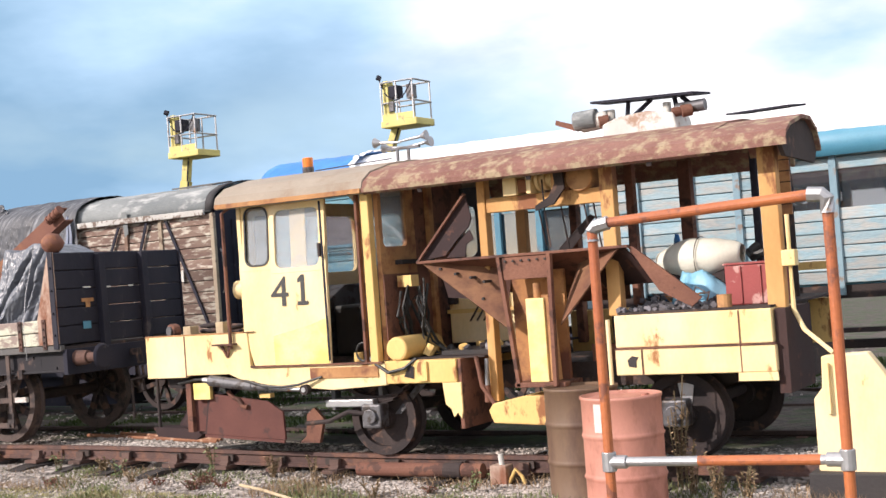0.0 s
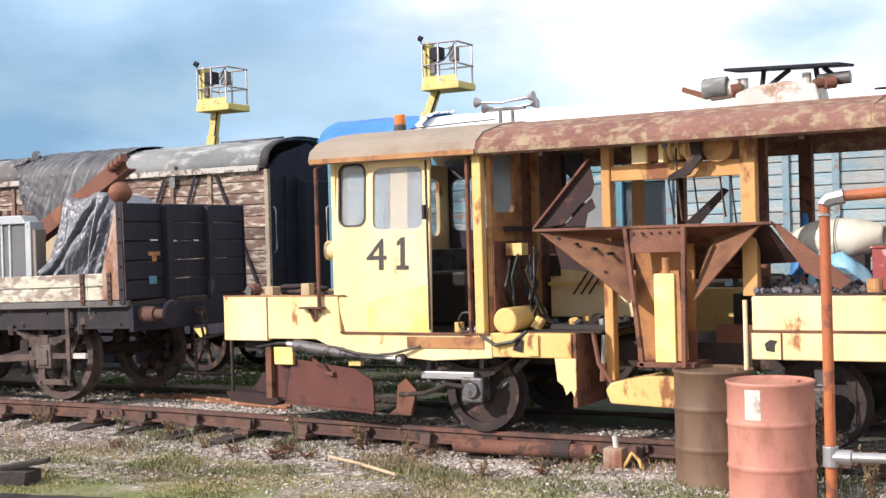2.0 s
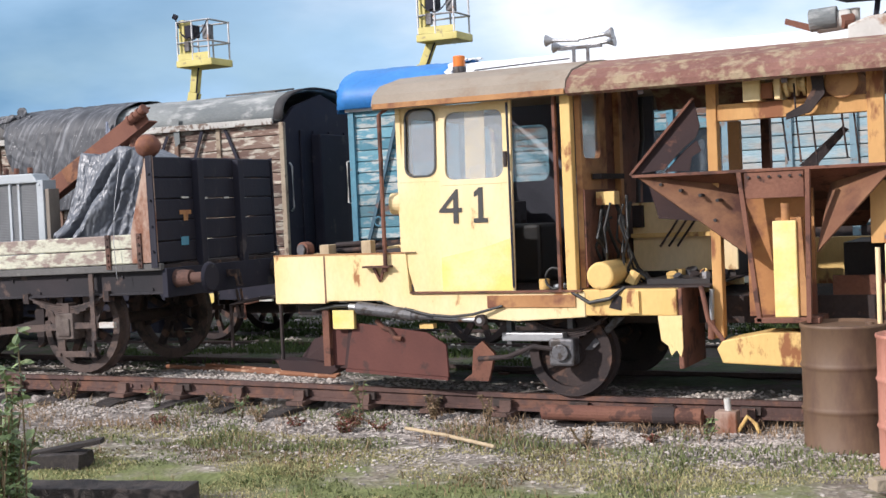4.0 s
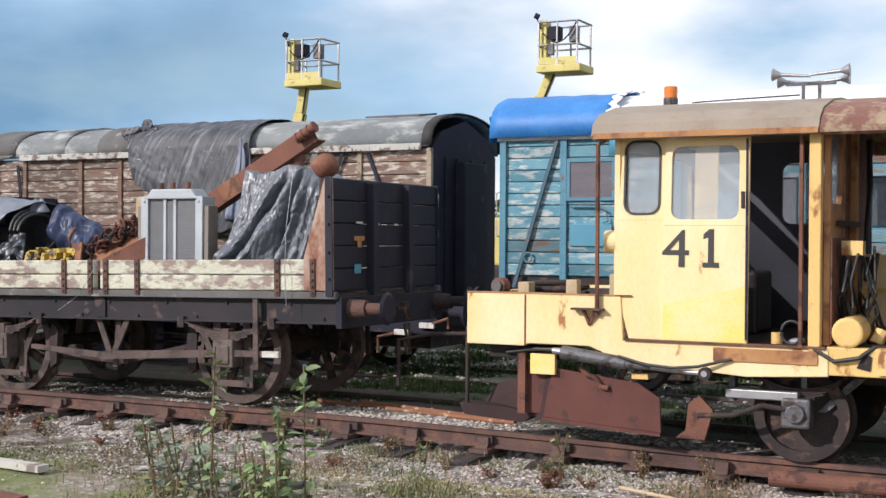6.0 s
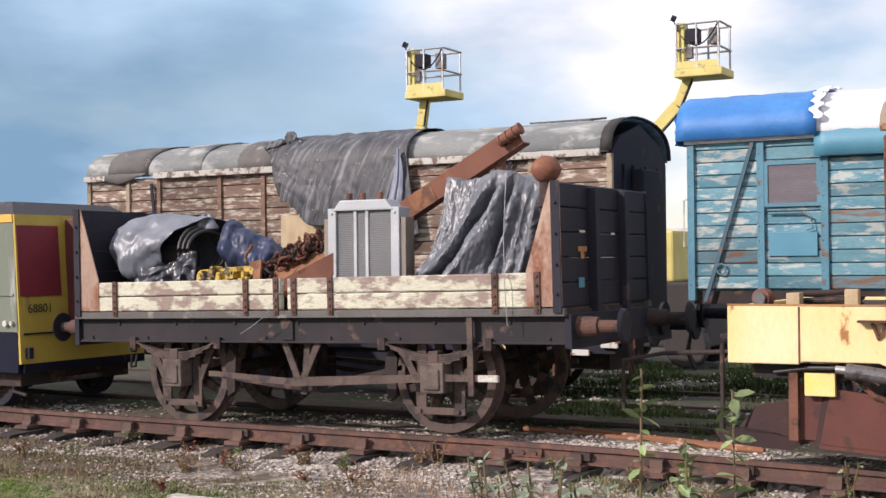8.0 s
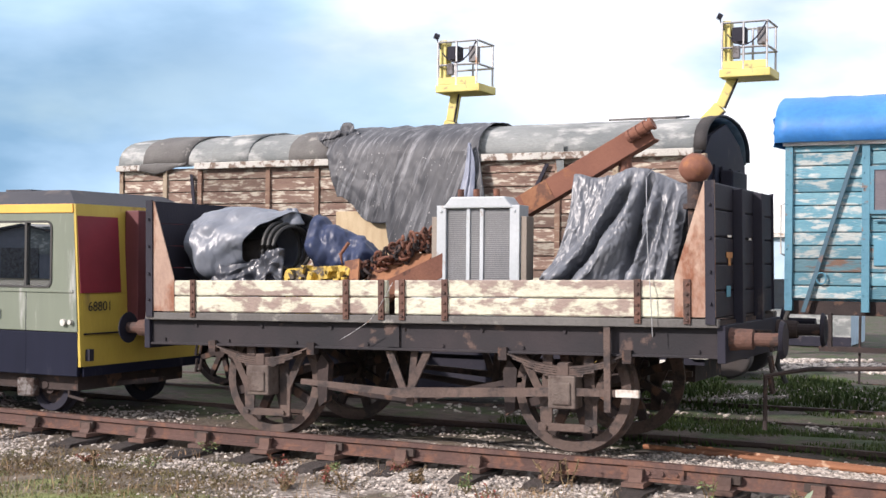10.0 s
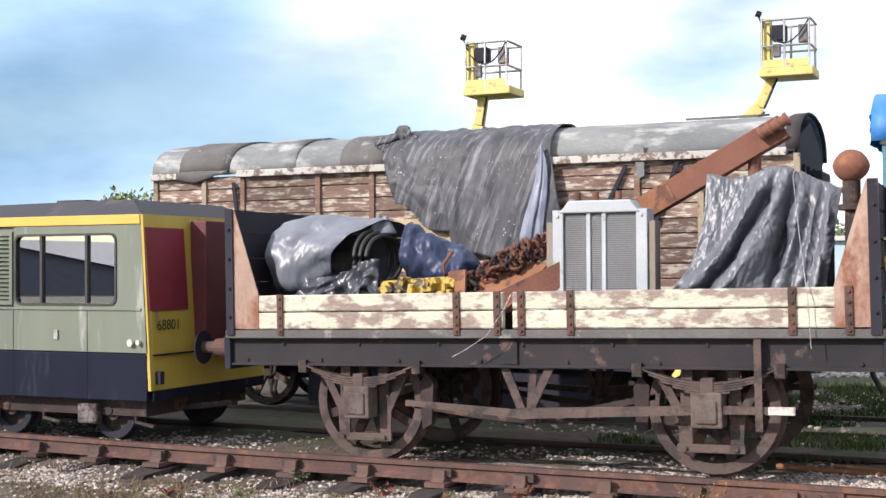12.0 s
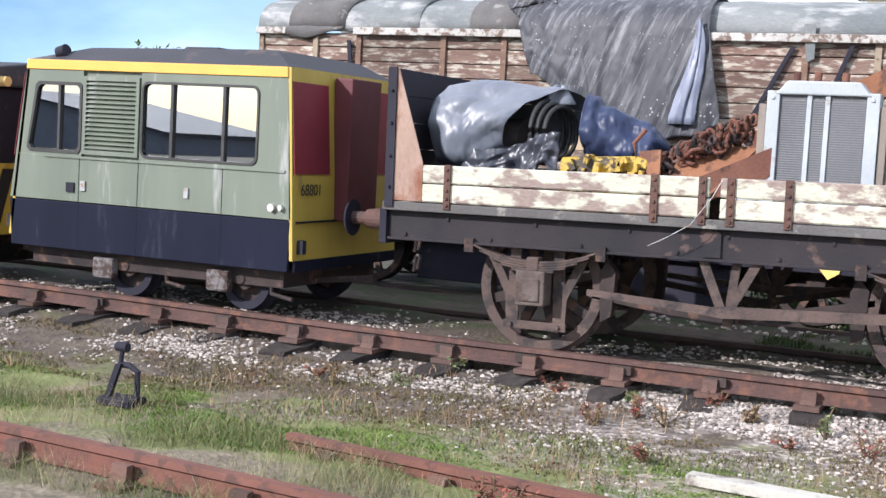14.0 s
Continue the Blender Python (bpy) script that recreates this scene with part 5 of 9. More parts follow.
# roofs, one curved section
ROOF = [(YF - 0.10, 2.515), (YF - 0.07, 2.60), (YF + 0.06, 2.685), (YF + 0.40, 2.770), (YF + 0.78, 2.818), (YC, 2.828)]


def roof_outline(extra=0.0, thick=0.035):
    top = [(y, z + extra) for y, z in ROOF] + [(2 * YC - y, z + extra) for y, z in reversed(ROOF[:-1])]
    low = [(y + (0.03 if y < YC else -0.03), z - thick) for y, z in reversed(top)]
    return top + low


mp("cab_roof", prism(roof_outline(0.0), "x", -6.06, -4.455), M_CABROOF, "grey-brown curved cab roof", bevel=0.005)
mp("roof_gutter", box(-6.04, -4.46, YF - 0.112, YF - 0.085, 2.49, 2.53), M_ORANGE)
mp("canopy_roof", prism(roof_outline(-0.012, 0.03), "x", -4.45, -1.42), M_CANOPY, "curved canopy roof in peeling red oxide", bevel=0.004)
HOOD = [(YF - 0.10, 2.530), (YF - 0.07, 2.585), (YF + 0.06, 2.65), (YF + 0.40, 2.725), (YF + 0.62, 2.725), (YF + 0.80, 2.64), (YF + 0.88, 2.50)]
mp("canopy_hood", prism([(y, z + 0.021) for y, z in HOOD] + [(y, z - 0.012) for y, z in reversed(HOOD)], "x", -1.418, -0.86), M_CANOPY, "rounded end hood of the canopy", bevel=0.004)
mp("canopy_edge", box(-4.45, -0.86, YF - 0.105, YF - 0.075, 2.492, 2.535), M_CANOPY)
mp("canopy_end", prism([(y, z - 0.014) for y, z in HOOD] + [(YF + 0.80, 2.40), (YF + 0.0, 2.42)], "x", -0.93, -0.90), M_RUST_DARK, "dark canopy end board")
for x in (-3.9, -2.9, -1.9):
    mp("canopy_rib", prism([(y + 0.02, z - 0.02) for y, z in ROOF] + [(y + 0.04, z - 0.07) for y, z in reversed(ROOF)], "x", x - 0.02, x + 0.02), M_RUST_DARK)

# canopy posts and rails
for x, w, z0 in ((-3.46, 0.036, 0.66), (-2.35, 0.055, 1.32), (-1.09, 0.065, 1.30)):
    mp("canopy_post", box(x - w, x + w, YF + 0.16, YF + 0.26, z0, 2.62), M_TAN, "orange-yellow canopy post", bevel=0.006)
    if x < -2:
        mp("canopy_post", box(x - w, x + w, YB - 0.20, YB - 0.10, 1.0, 2.62), M_RUST, bevel=0.006)
mp("cross_rail", box(-3.42, -2.40, YF + 0.17, YF + 0.25, 2.225, 2.345), M_TAN, "yellow cross rail", bevel=0.006)
mp("back_rail", box(-4.40, -1.10, YB - 0.19, YB - 0.11, 1.55, 1.62), M_YELLOW)
mp("back_panel", box(-4.36, -3.52, 9.15, 9.18, 1.10, 1.66), M_CREAM, "cream-yellow engine side panel", bevel=0.006)
mp("panel_rail", box(-4.36, -3.52, 9.10, 9.148, 1.375, 1.41), M_YELLOW)
for k in range(3):
    mp("control_rod", cyl((-4.12 + 0.07 * k, 9.09, 1.30), (-3.92 + 0.07 * k, 9.09, 1.58), 0.009, seg=6), M_RUST_DARK)
mp("panel_box", box(-4.34, -4.26, 9.09, 9.15, 1.46, 1.64), M_RUST_DARK)
mp("back_post", box(-2.45, -2.38, 8.86, 8.94, 1.3, 2.55), M_RUST, "red-brown inner post", bevel=0.006)
slats = mp("slatted_panel", box(-1.46, -1.24, 9.42, 9.45, 1.35, 2.58), M_RUST_DARK)
for k in range(6):
    part("slat", box(-1.46, -1.24, 9.40, 9.42, 2.03 + k * 0.092, 2.112 + k * 0.092), M_ORANGE, slats, "orange-brown slat")
mp("dark_post", box(-1.53, -1.475, 9.28, 9.33, 1.34, 2.58), M_BLACK, "black upright pipe post", bevel=0.01)
# winch on the cross rail
bm = box(-3.22, -3.10, YF + 0.10, YF + 0.30, 2.345, 2.52)
winch = mp("winch", bm, M_CREAM, "cable winch beneath the canopy", bevel=0.006)
part("gearbox", box(-3.10, -3.02, YF + 0.13, YF + 0.27, 2.36, 2.47), M_TAN, winch, bevel=0.006)
bm = cyl((-3.02, YF + 0.2, 2.45), (-2.74, YF + 0.2, 2.45), 0.055)
for x in (-2.93, -2.87, -2.81):
    cyl((x - 0.012, YF + 0.2, 2.45), (x + 0.012, YF + 0.2, 2.45), 0.085, bm, 18)
part("drum", bm, M_CREAM, winch)
part("cheek", box(-2.78, -2.74, YF + 0.08, YF + 0.34, 2.345, 2.57), M_TAN, winch, bevel=0.006)
part("cheek", box(-3.00, -2.96, YF + 0.08, YF + 0.34, 2.345, 2.57), M_CREAM, winch, bevel=0.006)
part("cable", pipe([(-2.87, YF + 0.11, 2.45), (-2.86, YF + 0.10, 2.2), (-2.84, YF + 0.12, 1.9)], 0.007, seg=6), M_RUST_DARK, winch)
mp("winch_motor", cyl((-2.56, YF + 0.12, 2.44), (-2.56, YF + 0.55, 2.44), 0.115, seg=22), M_ORANGE, "round rusty winch motor", bevel=0.01)
mp("winch_arm", prism([(-2.76, 2.58), (-2.68, 2.58), (-2.66, 2.36), (-2.76, 2.24), (-2.92, 2.20), (-2.92, 2.24), (-2.80, 2.30), (-2.74, 2.40)], "y", YF + 0.06, YF + 0.09), M_RUST_DARK, "bent dark rusty winch arm")
for k, x in enumerate((-2.98, -2.78, -2.58, -2.50)):
    mp("hanging_chain", pipe(arc_points((x, YF + 0.24, 2.225), (x + 0.02, YF + 0.3, 1.92 - 0.05 * (k % 2)), 0.01), 0.007), M_RUST_DARK)
mp("short_post", box(-3.52, -3.43, 8.95, 9.03, 1.30, 2.26), M_ORANGE, "short orange post", bevel=0.006)

# hopper with flared wings over the ram column
HY = YF - 0.02
mp("hopper_lip", box(-4.00, -2.13, HY - 0.02, HY + 0.03, 1.845, 1.868), M_RUST, "rusty hopper lip", bevel=0.004)
mp("hopper_wing", plate([(-3.95, HY, 1.845), (-3.27, HY + 0.30, 1.82), (-3.20, HY - 0.02, 1.28)], 0.012), M_WING, "triangular brown and tan rusted hopper wing")
mp("hopper_wing", plate([(-2.22, HY, 1.845), (-2.73, HY - 0.02, 1.28), (-2.66, HY + 0.30, 1.82)], 0.012), M_WING, "triangular brown and tan rusted hopper wing")
mp("hopper_cheek", plate([(-3.99, HY + 0.33, 1.84), (-3.91, HY + 0.33, 1.54), (-3.52, HY + 0.33, 1.50), (-3.28, HY + 0.33, 1.84)], 0.012), M_FLAP, "dark hopper cheek plate")
for side, x in ((-1, -3.25), (1, -2.75)):
    bm = plate([(x, HY - 0.03, 1.85), (x - side * 0.03, HY - 0.03, 1.85), (x + (-0.02 if side > 0 else 0.11) - side * 0.03, HY - 0.03, 0.80), (x + (-0.02 if side > 0 else 0.11), HY - 0.03, 0.80)], 0.05)
    mp("hopper_rib", bm, M_RUST, "rusty upright hopper rib")
# bolt holes are near-black pegs, the darkness inside them given by colour
for p in ((-3.80, 1.79), (-3.66, 1.74), (-3.52, 1.70), (-3.40, 1.66), (-3.42, 1.52), (-3.33, 1.42)):
    mp("bolt_hole", cyl((p[0], HY + 0.02, p[1]), (p[0], HY + 0.03 + 0.28 * (p[0] + 3.95) / 0.68, p[1]), 0.012, seg=8), M_DARK)
mp("hopper_back", plate([(-3.95, HY + 0.04, 1.845), (-2.16, HY + 0.04, 1.845), (-2.55, HY + 1.0, 1.42), (-3.35, HY + 1.0, 1.42)], 0.012), M_RUST, "sloping rusty hopper floor")
mp("hopper_back", box(-3.24, -2.78, HY + 0.20, HY + 0.24, 0.82, 1.72), M_HOPPER)
mp("hopper_top_plate", box(-3.20, -2.80, HY - 0.015, HY + 0.01, 1.66, 1.84), M_RUST, bevel=0.004)
ram = mp("ram_cover", box(-3.02, -2.86, HY - 0.02, HY + 0.12, 0.83, 1.50), M_BRIGHT, "yellow hydraulic ram cover", bevel=0.008)
part("ram_rod", cyl((-2.94, HY + 0.04, 1.50), (-2.94, HY + 0.04, 1.62), 0.03), M_ORANGE, ram)
part("ram_side", prism([(-2.86, 0.84), (-2.80, 0.84), (-2.83, 1.52), (-2.86, 1.52)], "y", HY, HY + 0.10), M_ORANGE, ram)
mp("hopper_foot", box(-3.16, -2.72, HY - 0.03, HY + 0.30, 0.79, 0.83), M_RUST, bevel=0.006)
for k in range(6):
    mp("plate_bolt", cyl((-3.17 + 0.07 * k, HY - 0.03, 1.81), (-3.17 + 0.07 * k, HY - 0.01, 1.81), 0.010, seg=8), M_DARK)
# raised flap and chute
# the raised flap shows its underside; the near-black colour holds that shade
mp("hopper_flap", prism([(-4.04, 1.87), (-3.57, 2.39), (-3.53, 2.20), (-3.56, 2.12), (-3.66, 2.04), (-3.80, 1.90)], "y", HY + 0.12, HY + 0.135), M_FLAP, "raised rusty flap plate in a shaded purple-brown")
mp("hopper_flap", prism([(-3.80, 1.88), (-3.64, 2.04), (-3.56, 2.10), (-3.53, 2.02), (-3.60, 1.98), (-3.62, 1.88)], "y", HY + 0.14, HY + 0.15), M_FLAP)
mp("flap_edge", plate([(-4.05, HY + 0.11, 1.875), (-4.035, HY + 0.11, 1.865), (-3.555, HY + 0.11, 2.395), (-3.57, HY + 0.11, 2.405)], 0.03), M_RUST, "thin rusty flap edge")
mp("chute", plate([(-2.14, HY + 0.01, 1.855), (-2.10, HY + 0.01, 1.85), (-1.60, HY + 0.04, 1.43), (-1.68, HY + 0.04, 1.365), (-1.92, HY + 0.03, 1.50)], 0.02), M_RUST, "sloping rusty chute side")
mp("chute", plate([(-2.16, HY + 0.02, 1.85), (-2.62, HY + 0.30, 1.80), (-2.55, HY + 0.5, 1.55), (-2.02, HY + 0.25, 1.57)], 0.012), M_FLAP)
mp("chute", plate([(-2.90, HY + 0.4, 1.88), (-2.60, HY + 0.4, 2.14), (-2.56, HY + 0.42, 2.12), (-2.80, HY + 0.42, 1.86)], 0.015), M_RUST_DARK)

# trailing box frame
mp("trailing_box", box(-2.30, -1.09, YF, YF + 0.70, 1.075, 1.325), M_CREAM, "cream steel ballast box", bevel=0.010)
mp("trailing_box", box(-2.31, -1.075, YF - 0.005, YF + 0.70, 0.862, 1.062), M_CREAM, bevel=0.010)
mp("box_lip", box(-2.31, -1.07, YF - 0.012, YF + 0.3, 1.062, 1.075), M_RUST)
mp("box_strap", box(-1.335, -1.325, YF - 0.006, YF + 0.002, 0.865, 1.32), M_RUST)
mp("box_strap", box(-2.095, -2.085, YF - 0.012, YF - 0.004, 0.865, 1.06), M_RUST)
# the ragged hole is a flat patch, its inner shade put into the colour
mp("box_hole", prism([(-2.20, 0.93), (-2.14, 0.92), (-2.14, 0.97), (-2.12, 1.0), (-2.17, 1.01), (-2.21, 0.98)], "y", YF - 0.010, YF - 0.0055), M_DARK)
mp("box_top", box(-2.28, -1.10, YF + 0.03, YB - 0.1, 1.326, 1.345), M_RUST_DARK, "rusty box top")
# this end gets no sun, and the plate's colour is darkened for it
mp("box_end", box(-1.08, -1.00, YF + 0.05, YF + 0.72, 0.70, 1.32), M_FLAP, "red-brown trailing end plate coloured as shaded")
mp("box_corner", box(-1.36, -1.07, YF - 0.003, YF + 0.02, 0.80, 0.862), M_CREAM)
mp("back_frame", box(-3.6, -1.1, YB - 0.1, YB, 0.8, 1.3), M_YELLOW)
mp("thin_strut", cyl((-2.34, YF - 0.03, 0.74), (-2.34, YF - 0.03, 1.30), 0.016), M_CREAM, "thin cream strut")
# wheels, axleboxes and plough
for x in (-4.63, -1.90):
    mp("axle", cyl((x, 8.2, 0.555), (x, 10.08, 0.555), 0.05), M_RUST_DARK)
    for s in (-1, 1):
        wheel(mach, x, YC + s * 0.80, 0.33, s, z=rail_top(x), label="small rusty disc wheel", disc=True)
        mp("axlebox", box(x - 0.10, x + 0.10, YC + s * 0.92 - 0.07, YC + s * 0.92 + 0.07, 0.45, 0.66), M_GREY, "greasy grey axlebox", bevel=0.02)
        mp("axle_cap", cyl((x, YC + s * 0.98, 0.555), (x, YC + s * 1.02, 0.555), 0.065, seg=18), M_GREY, bevel=0.008)
for x in (-5.10, -4.60):
    mp("spring_hanger", box(x - 0.02, x + 0.02, YF + 0.20, YF + 0.28, 0.60, 0.84), M_GREY)
mp("side_tray", box(-5.12, -4.62, YF + 0.10, YF + 0.24, 0.635, 0.70), M_STEEL, "pale metal tray under the sill", bevel=0.008)
mp("spring", leaf_spring(-4.63, YF + 0.22, 0.72, 0.34), M_RUST_DARK)
mp("axle_guard", plate([(-4.52, YF + 0.30, 0.55), (-4.46, YF + 0.30, 0.55), (-4.20, YF + 0.30, 0.80), (-4.28, YF + 0.30, 0.80)], 0.02), M_GREY)
mp("axle_guard", plate([(-1.95, YF + 0.30, 0.84), (-1.80, YF + 0.30, 0.84), (-1.84, YF + 0.30, 0.60), (-1.92, YF + 0.30, 0.60)], 0.03), M_STEEL, "grey steel axle guard")
mp("side_lever", pipe([(-5.30, YF + 0.05, 0.50), (-5.05, YF + 0.05, 0.52), (-4.85, YF + 0.06, 0.60), (-4.70, YF + 0.08, 0.58)], 0.02), M_RUST_DARK)
mp("plough_blade", prism([(-6.42, 0.78), (-5.76, 0.70), (-5.595, 0.60), (-5.585, 0.345), (-6.30, 0.385), (-6.50, 0.40), (-6.46, 0.62)], "y", YF + 0.10, YF + 0.125), M_BLADE, "red-brown ballast plough plate", bevel=0.004)
mp("plough_blade", plate([(-6.42, YF + 0.10, 0.76), (-6.48, YF + 0.10, 0.40), (-7.20, YF + 0.45, 0.38), (-7.02, YF + 0.45, 0.60)], 0.02), M_FLAP, "dark red-brown ballast plough wing")
mp("plough_tip", prism([(-7.25, 0.45), (-7.20, 0.36), (-6.72, 0.33), (-6.60, 0.40), (-6.85, 0.44)], "y", YF + 0.2, YF + 0.4), M_FLAP)
mp("plough_edge", prism([(-6.50, 0.40), (-5.585, 0.345), (-5.585, 0.32), (-6.50, 0.375)], "y", YF + 0.08, YF + 0.10), M_BLADE)
mp("plough_plate", box(-6.69, -6.41, YF + 0.13, YF + 0.15, 0.42, 0.80), M_BLADE, "upright red-brown plate behind the plough bracket", bevel=0.004)
mp("plough_bracket", box(-6.59, -6.39, YF + 0.06, YF + 0.10, 0.73, 0.885), M_BRIGHT, "chipped yellow plough bracket", bevel=0.004)
mp("plough_bracket", box(-6.70, -6.64, YF + 0.08, YF + 0.14, 0.42, 0.90), M_RUST)
mp("plough_chain", pipe([(-6.2, YF + 0.09, 0.80), (-6.14, YF + 0.085, 0.74), (-6.08, YF + 0.09, 0.72), (-6.03, YF + 0.08, 0.66), (-5.98, YF + 0.085, 0.65)], 0.022), M_RUST)
cylr = mp("hydraulic_cylinder", cyl((-6.30, YF - 0.03, 0.915), (-5.80, YF - 0.03, 0.855), 0.052, seg=18, r2=0.046), M_GREY, "grey hydraulic cylinder", bevel=0.008)
part("cylinder_neck", cyl((-5.80, YF - 0.03, 0.855), (-5.62, YF - 0.03, 0.835), 0.040, seg=16, r2=0.022), M_GREY, cylr)
part("cylinder_rod", pipe([(-5.62, YF - 0.03, 0.835), (-5.45, YF - 0.03, 0.822), (-5.26, YF - 0.03, 0.815)], 0.020), M_STEEL, cylr)
part("cylinder_eye", cyl((-5.23, YF - 0.055, 0.812), (-5.23, YF + 0.0, 0.812), 0.045, seg=18), M_RUST_DARK, cylr)
part("eye_pin", cyl((-5.23, YF - 0.062, 0.812), (-5.23, YF - 0.054, 0.812), 0.022, seg=12), M_STEEL, cylr)
mp("hose", pipe([(-5.85, YF - 0.08, 0.91), (-5.65, YF - 0.085, 0.86), (-5.45, YF - 0.08, 0.845), (-5.28, YF - 0.06, 0.86), (-5.05, YF - 0.02, 0.92)], 0.011), M_RUBBER, "black hydraulic hose")
mp("drawbar", box(-6.95, -6.25, YF + 0.12, YF + 0.30, 0.84, 0.93), M_RUST_DARK, "dark steel drawbar")
mp("hose", pipe([(-6.80, YF + 0.1, 0.88), (-6.55, YF + 0.05, 0.92), (-6.30, YF + 0.0, 0.93)], 0.014), M_RUBBER)
mp("hose_end", cyl((-6.36, YF - 0.05, 0.925), (-6.29, YF - 0.05, 0.92), 0.025), M_STEEL)
mp("hose", pipe([(-4.50, YF, 1.02), (-4.36, YF - 0.02, 0.94), (-4.20, YF - 0.02, 0.97), (-4.10, YF + 0.02, 1.05)], 0.015), M_RUBBER)
mp("coupler_pin", box(-5.78, -5.66, YF + 0.02, YF + 0.08, 0.74, 0.78), M_YELLOW)
mp("guard_plate", prism([(-5.52, 0.30), (-5.30, 0.30), (-5.24, 0.52), (-5.34, 0.62), (-5.42, 0.56), (-5.44, 0.36)], "y", YF + 0.22, YF + 0.26), M_RUST)
mp("ballast_shoe", prism([(-3.40, 0.66), (-3.44, 0.60), (-3.40, 0.50), (-2.70, 0.47), (-2.70, 0.72), (-3.1, 0.72)], "y", YF + 0.0, YF + 0.30), M_YELLOW, "chipped yellow shoe box", bevel=0.010)
mp("shoe_rod", pipe([(-3.55, YF + 0.05, 1.05), (-3.50, YF + 0.03, 0.80), (-3.38, YF + 0.02, 0.64)], 0.018), M_RUST)
mp("grease_ram", cyl((-3.50, YF + 0.12, 0.80), (-3.49, YF + 0.12, 1.02), 0.018), M_STEEL)
mp("grease_ram", cyl((-3.505, YF + 0.12, 0.66), (-3.50, YF + 0.12, 0.80), 0.026), M_RUST)
mp("inner_plate", box(-2.72, -2.32, YF + 0.5, YF + 0.54, 0.75, 1.08), M_RUST)
# plain blocks whose near-black colour stands in for the shade inside the machine
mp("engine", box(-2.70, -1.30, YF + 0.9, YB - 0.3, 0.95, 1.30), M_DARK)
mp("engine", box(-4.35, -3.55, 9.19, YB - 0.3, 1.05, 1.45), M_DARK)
rk = random.Random(6)
for k in range(16):
    x, y, r = rk.uniform(-4.2, -3.55), rk.uniform(8.3, 9.0), rk.uniform(0.02, 0.05)
    mp("deck_fitting", cyl((x, y, 1.05), (x + rk.uniform(-0.06, 0.06), y + rk.uniform(-0.05, 0.05), 1.06 + r * 1.6), r, seg=8), rk.choice((M_RUST_DARK, M_GREY, M_RUST_DARK, M_YELLOW)))
mp("valve_block", box(-4.36, -4.22, YF + 0.22, YF + 0.34, 1.66, 1.76), M_YELLOW)
for k in range(13):
    a = random.Random(k)
    x0, y0 = -4.38 + 0.02 * k + a.uniform(-0.02, 0.02), YF + 0.16 + a.uniform(0, 0.3)
    mp("hydraulic_hose", pipe([(x0, y0, a.uniform(1.55, 1.74)), (x0 + a.uniform(-0.05, 0.09), y0 - 0.04, 1.48 + a.uniform(-0.08, 0.08)), (x0 + a.uniform(-0.08, 0.08), y0 + a.uniform(-0.06, 0.06), 1.30 + a.uniform(-0.06, 0.06)), (x0 + a.uniform(-0.06, 0.06), y0 + 0.05, 1.17), (x0 + a.uniform(-0.03, 0.20), y0 + 0.1, 1.06)], a.uniform(0.009, 0.016)), M_RUBBER)
mp("post_side_box", box(-1.03, -0.93, YF + 0.15, YF + 0.25, 1.62, 1.74), M_CREAM, "cream junction box", bevel=0.01)
mp("post_side_pipe", pipe([(-0.98, YF + 0.2, 2.0), (-0.98, YF + 0.2, 1.30), (-0.90, YF + 0.15, 1.15), (-0.70, YF + 0.1, 0.98)], 0.018), M_CREAM)
mp("radiator_hose", pipe([(-1.50, 9.26, 1.80), (-1.56, 9.2, 1.74), (-1.50, 9.1, 1.70), (-1.40, 9.1, 1.74)], 0.035), M_RUBBER)

# roof fittings
beacon = mp("beacon", cyl((-5.83, YC, 2.895), (-5.83, YC, 2.995), 0.052, seg=18), M_AMBER, "amber warning beacon", bevel=0.01)
part("beacon_base", cyl((-5.83, YC, 2.81), (-5.83, YC, 2.90), 0.058), M_GREY, beacon)
horns = mp("horn_bar", box(-4.93, -4.56, YC + 0.0, YC + 0.03, 2.955, 2.98), M_GREY, "four trumpet horns on a bar")
for d, x, z, yy in ((-1, -4.86, 3.03, YC - 0.02), (-1, -4.84, 2.985, YC + 0.09), (1, -4.62, 3.04, YC - 0.02), (1, -4.64, 2.99, YC + 0.09)):
    h = part("horn", cyl((x - d * 0.12, yy, z - 0.01), (x + d * 0.10, yy, z + 0.01), 0.010, seg=14, r2=0.016), M_STEEL, horns, "galvanised trumpet horn")
    part("horn_bell", cyl((x + d * 0.10, yy, z + 0.01), (x + d * 0.165, yy, z + 0.015), 0.016, seg=18, r2=0.050), M_STEEL, h)
for x in (-4.80, -4.68):
    part("horn_leg", box(x - 0.012, x + 0.012, YC + 0.0, YC + 0.02, 2.80, 2.955), M_GREY, horns)
cowl = mp("exhaust_cowl", plate([(-2.68, YC - 0.32, 3.085), (-1.80, YC - 0.32, 3.055), (-1.74, YC - 0.05, 3.065), (-2.64, YC - 0.05, 3.095)], 0.02), M_BLACK, "black exhaust cowl plate")
for x in (-2.56, -2.07):
    part("cowl_post", cyl((x, YC - 0.18, 2.80), (x, YC - 0.18, 3.03), 0.035), M_WHITE, cowl, "dirty white cowl post")
for a, b in (((-2.42, 2.93), (-2.40, 3.08)), ((-2.38, 2.94), (-2.20, 3.07)), ((-1.98, 2.93), (-2.0, 3.06)), ((-1.80, 2.93), (-1.94, 3.06))):
    part("cowl_leg", cyl((a[0], YC - 0.18, a[1]), (b[0], YC - 0.18, b[1]), 0.020, seg=8), M_BLACK, cowl)
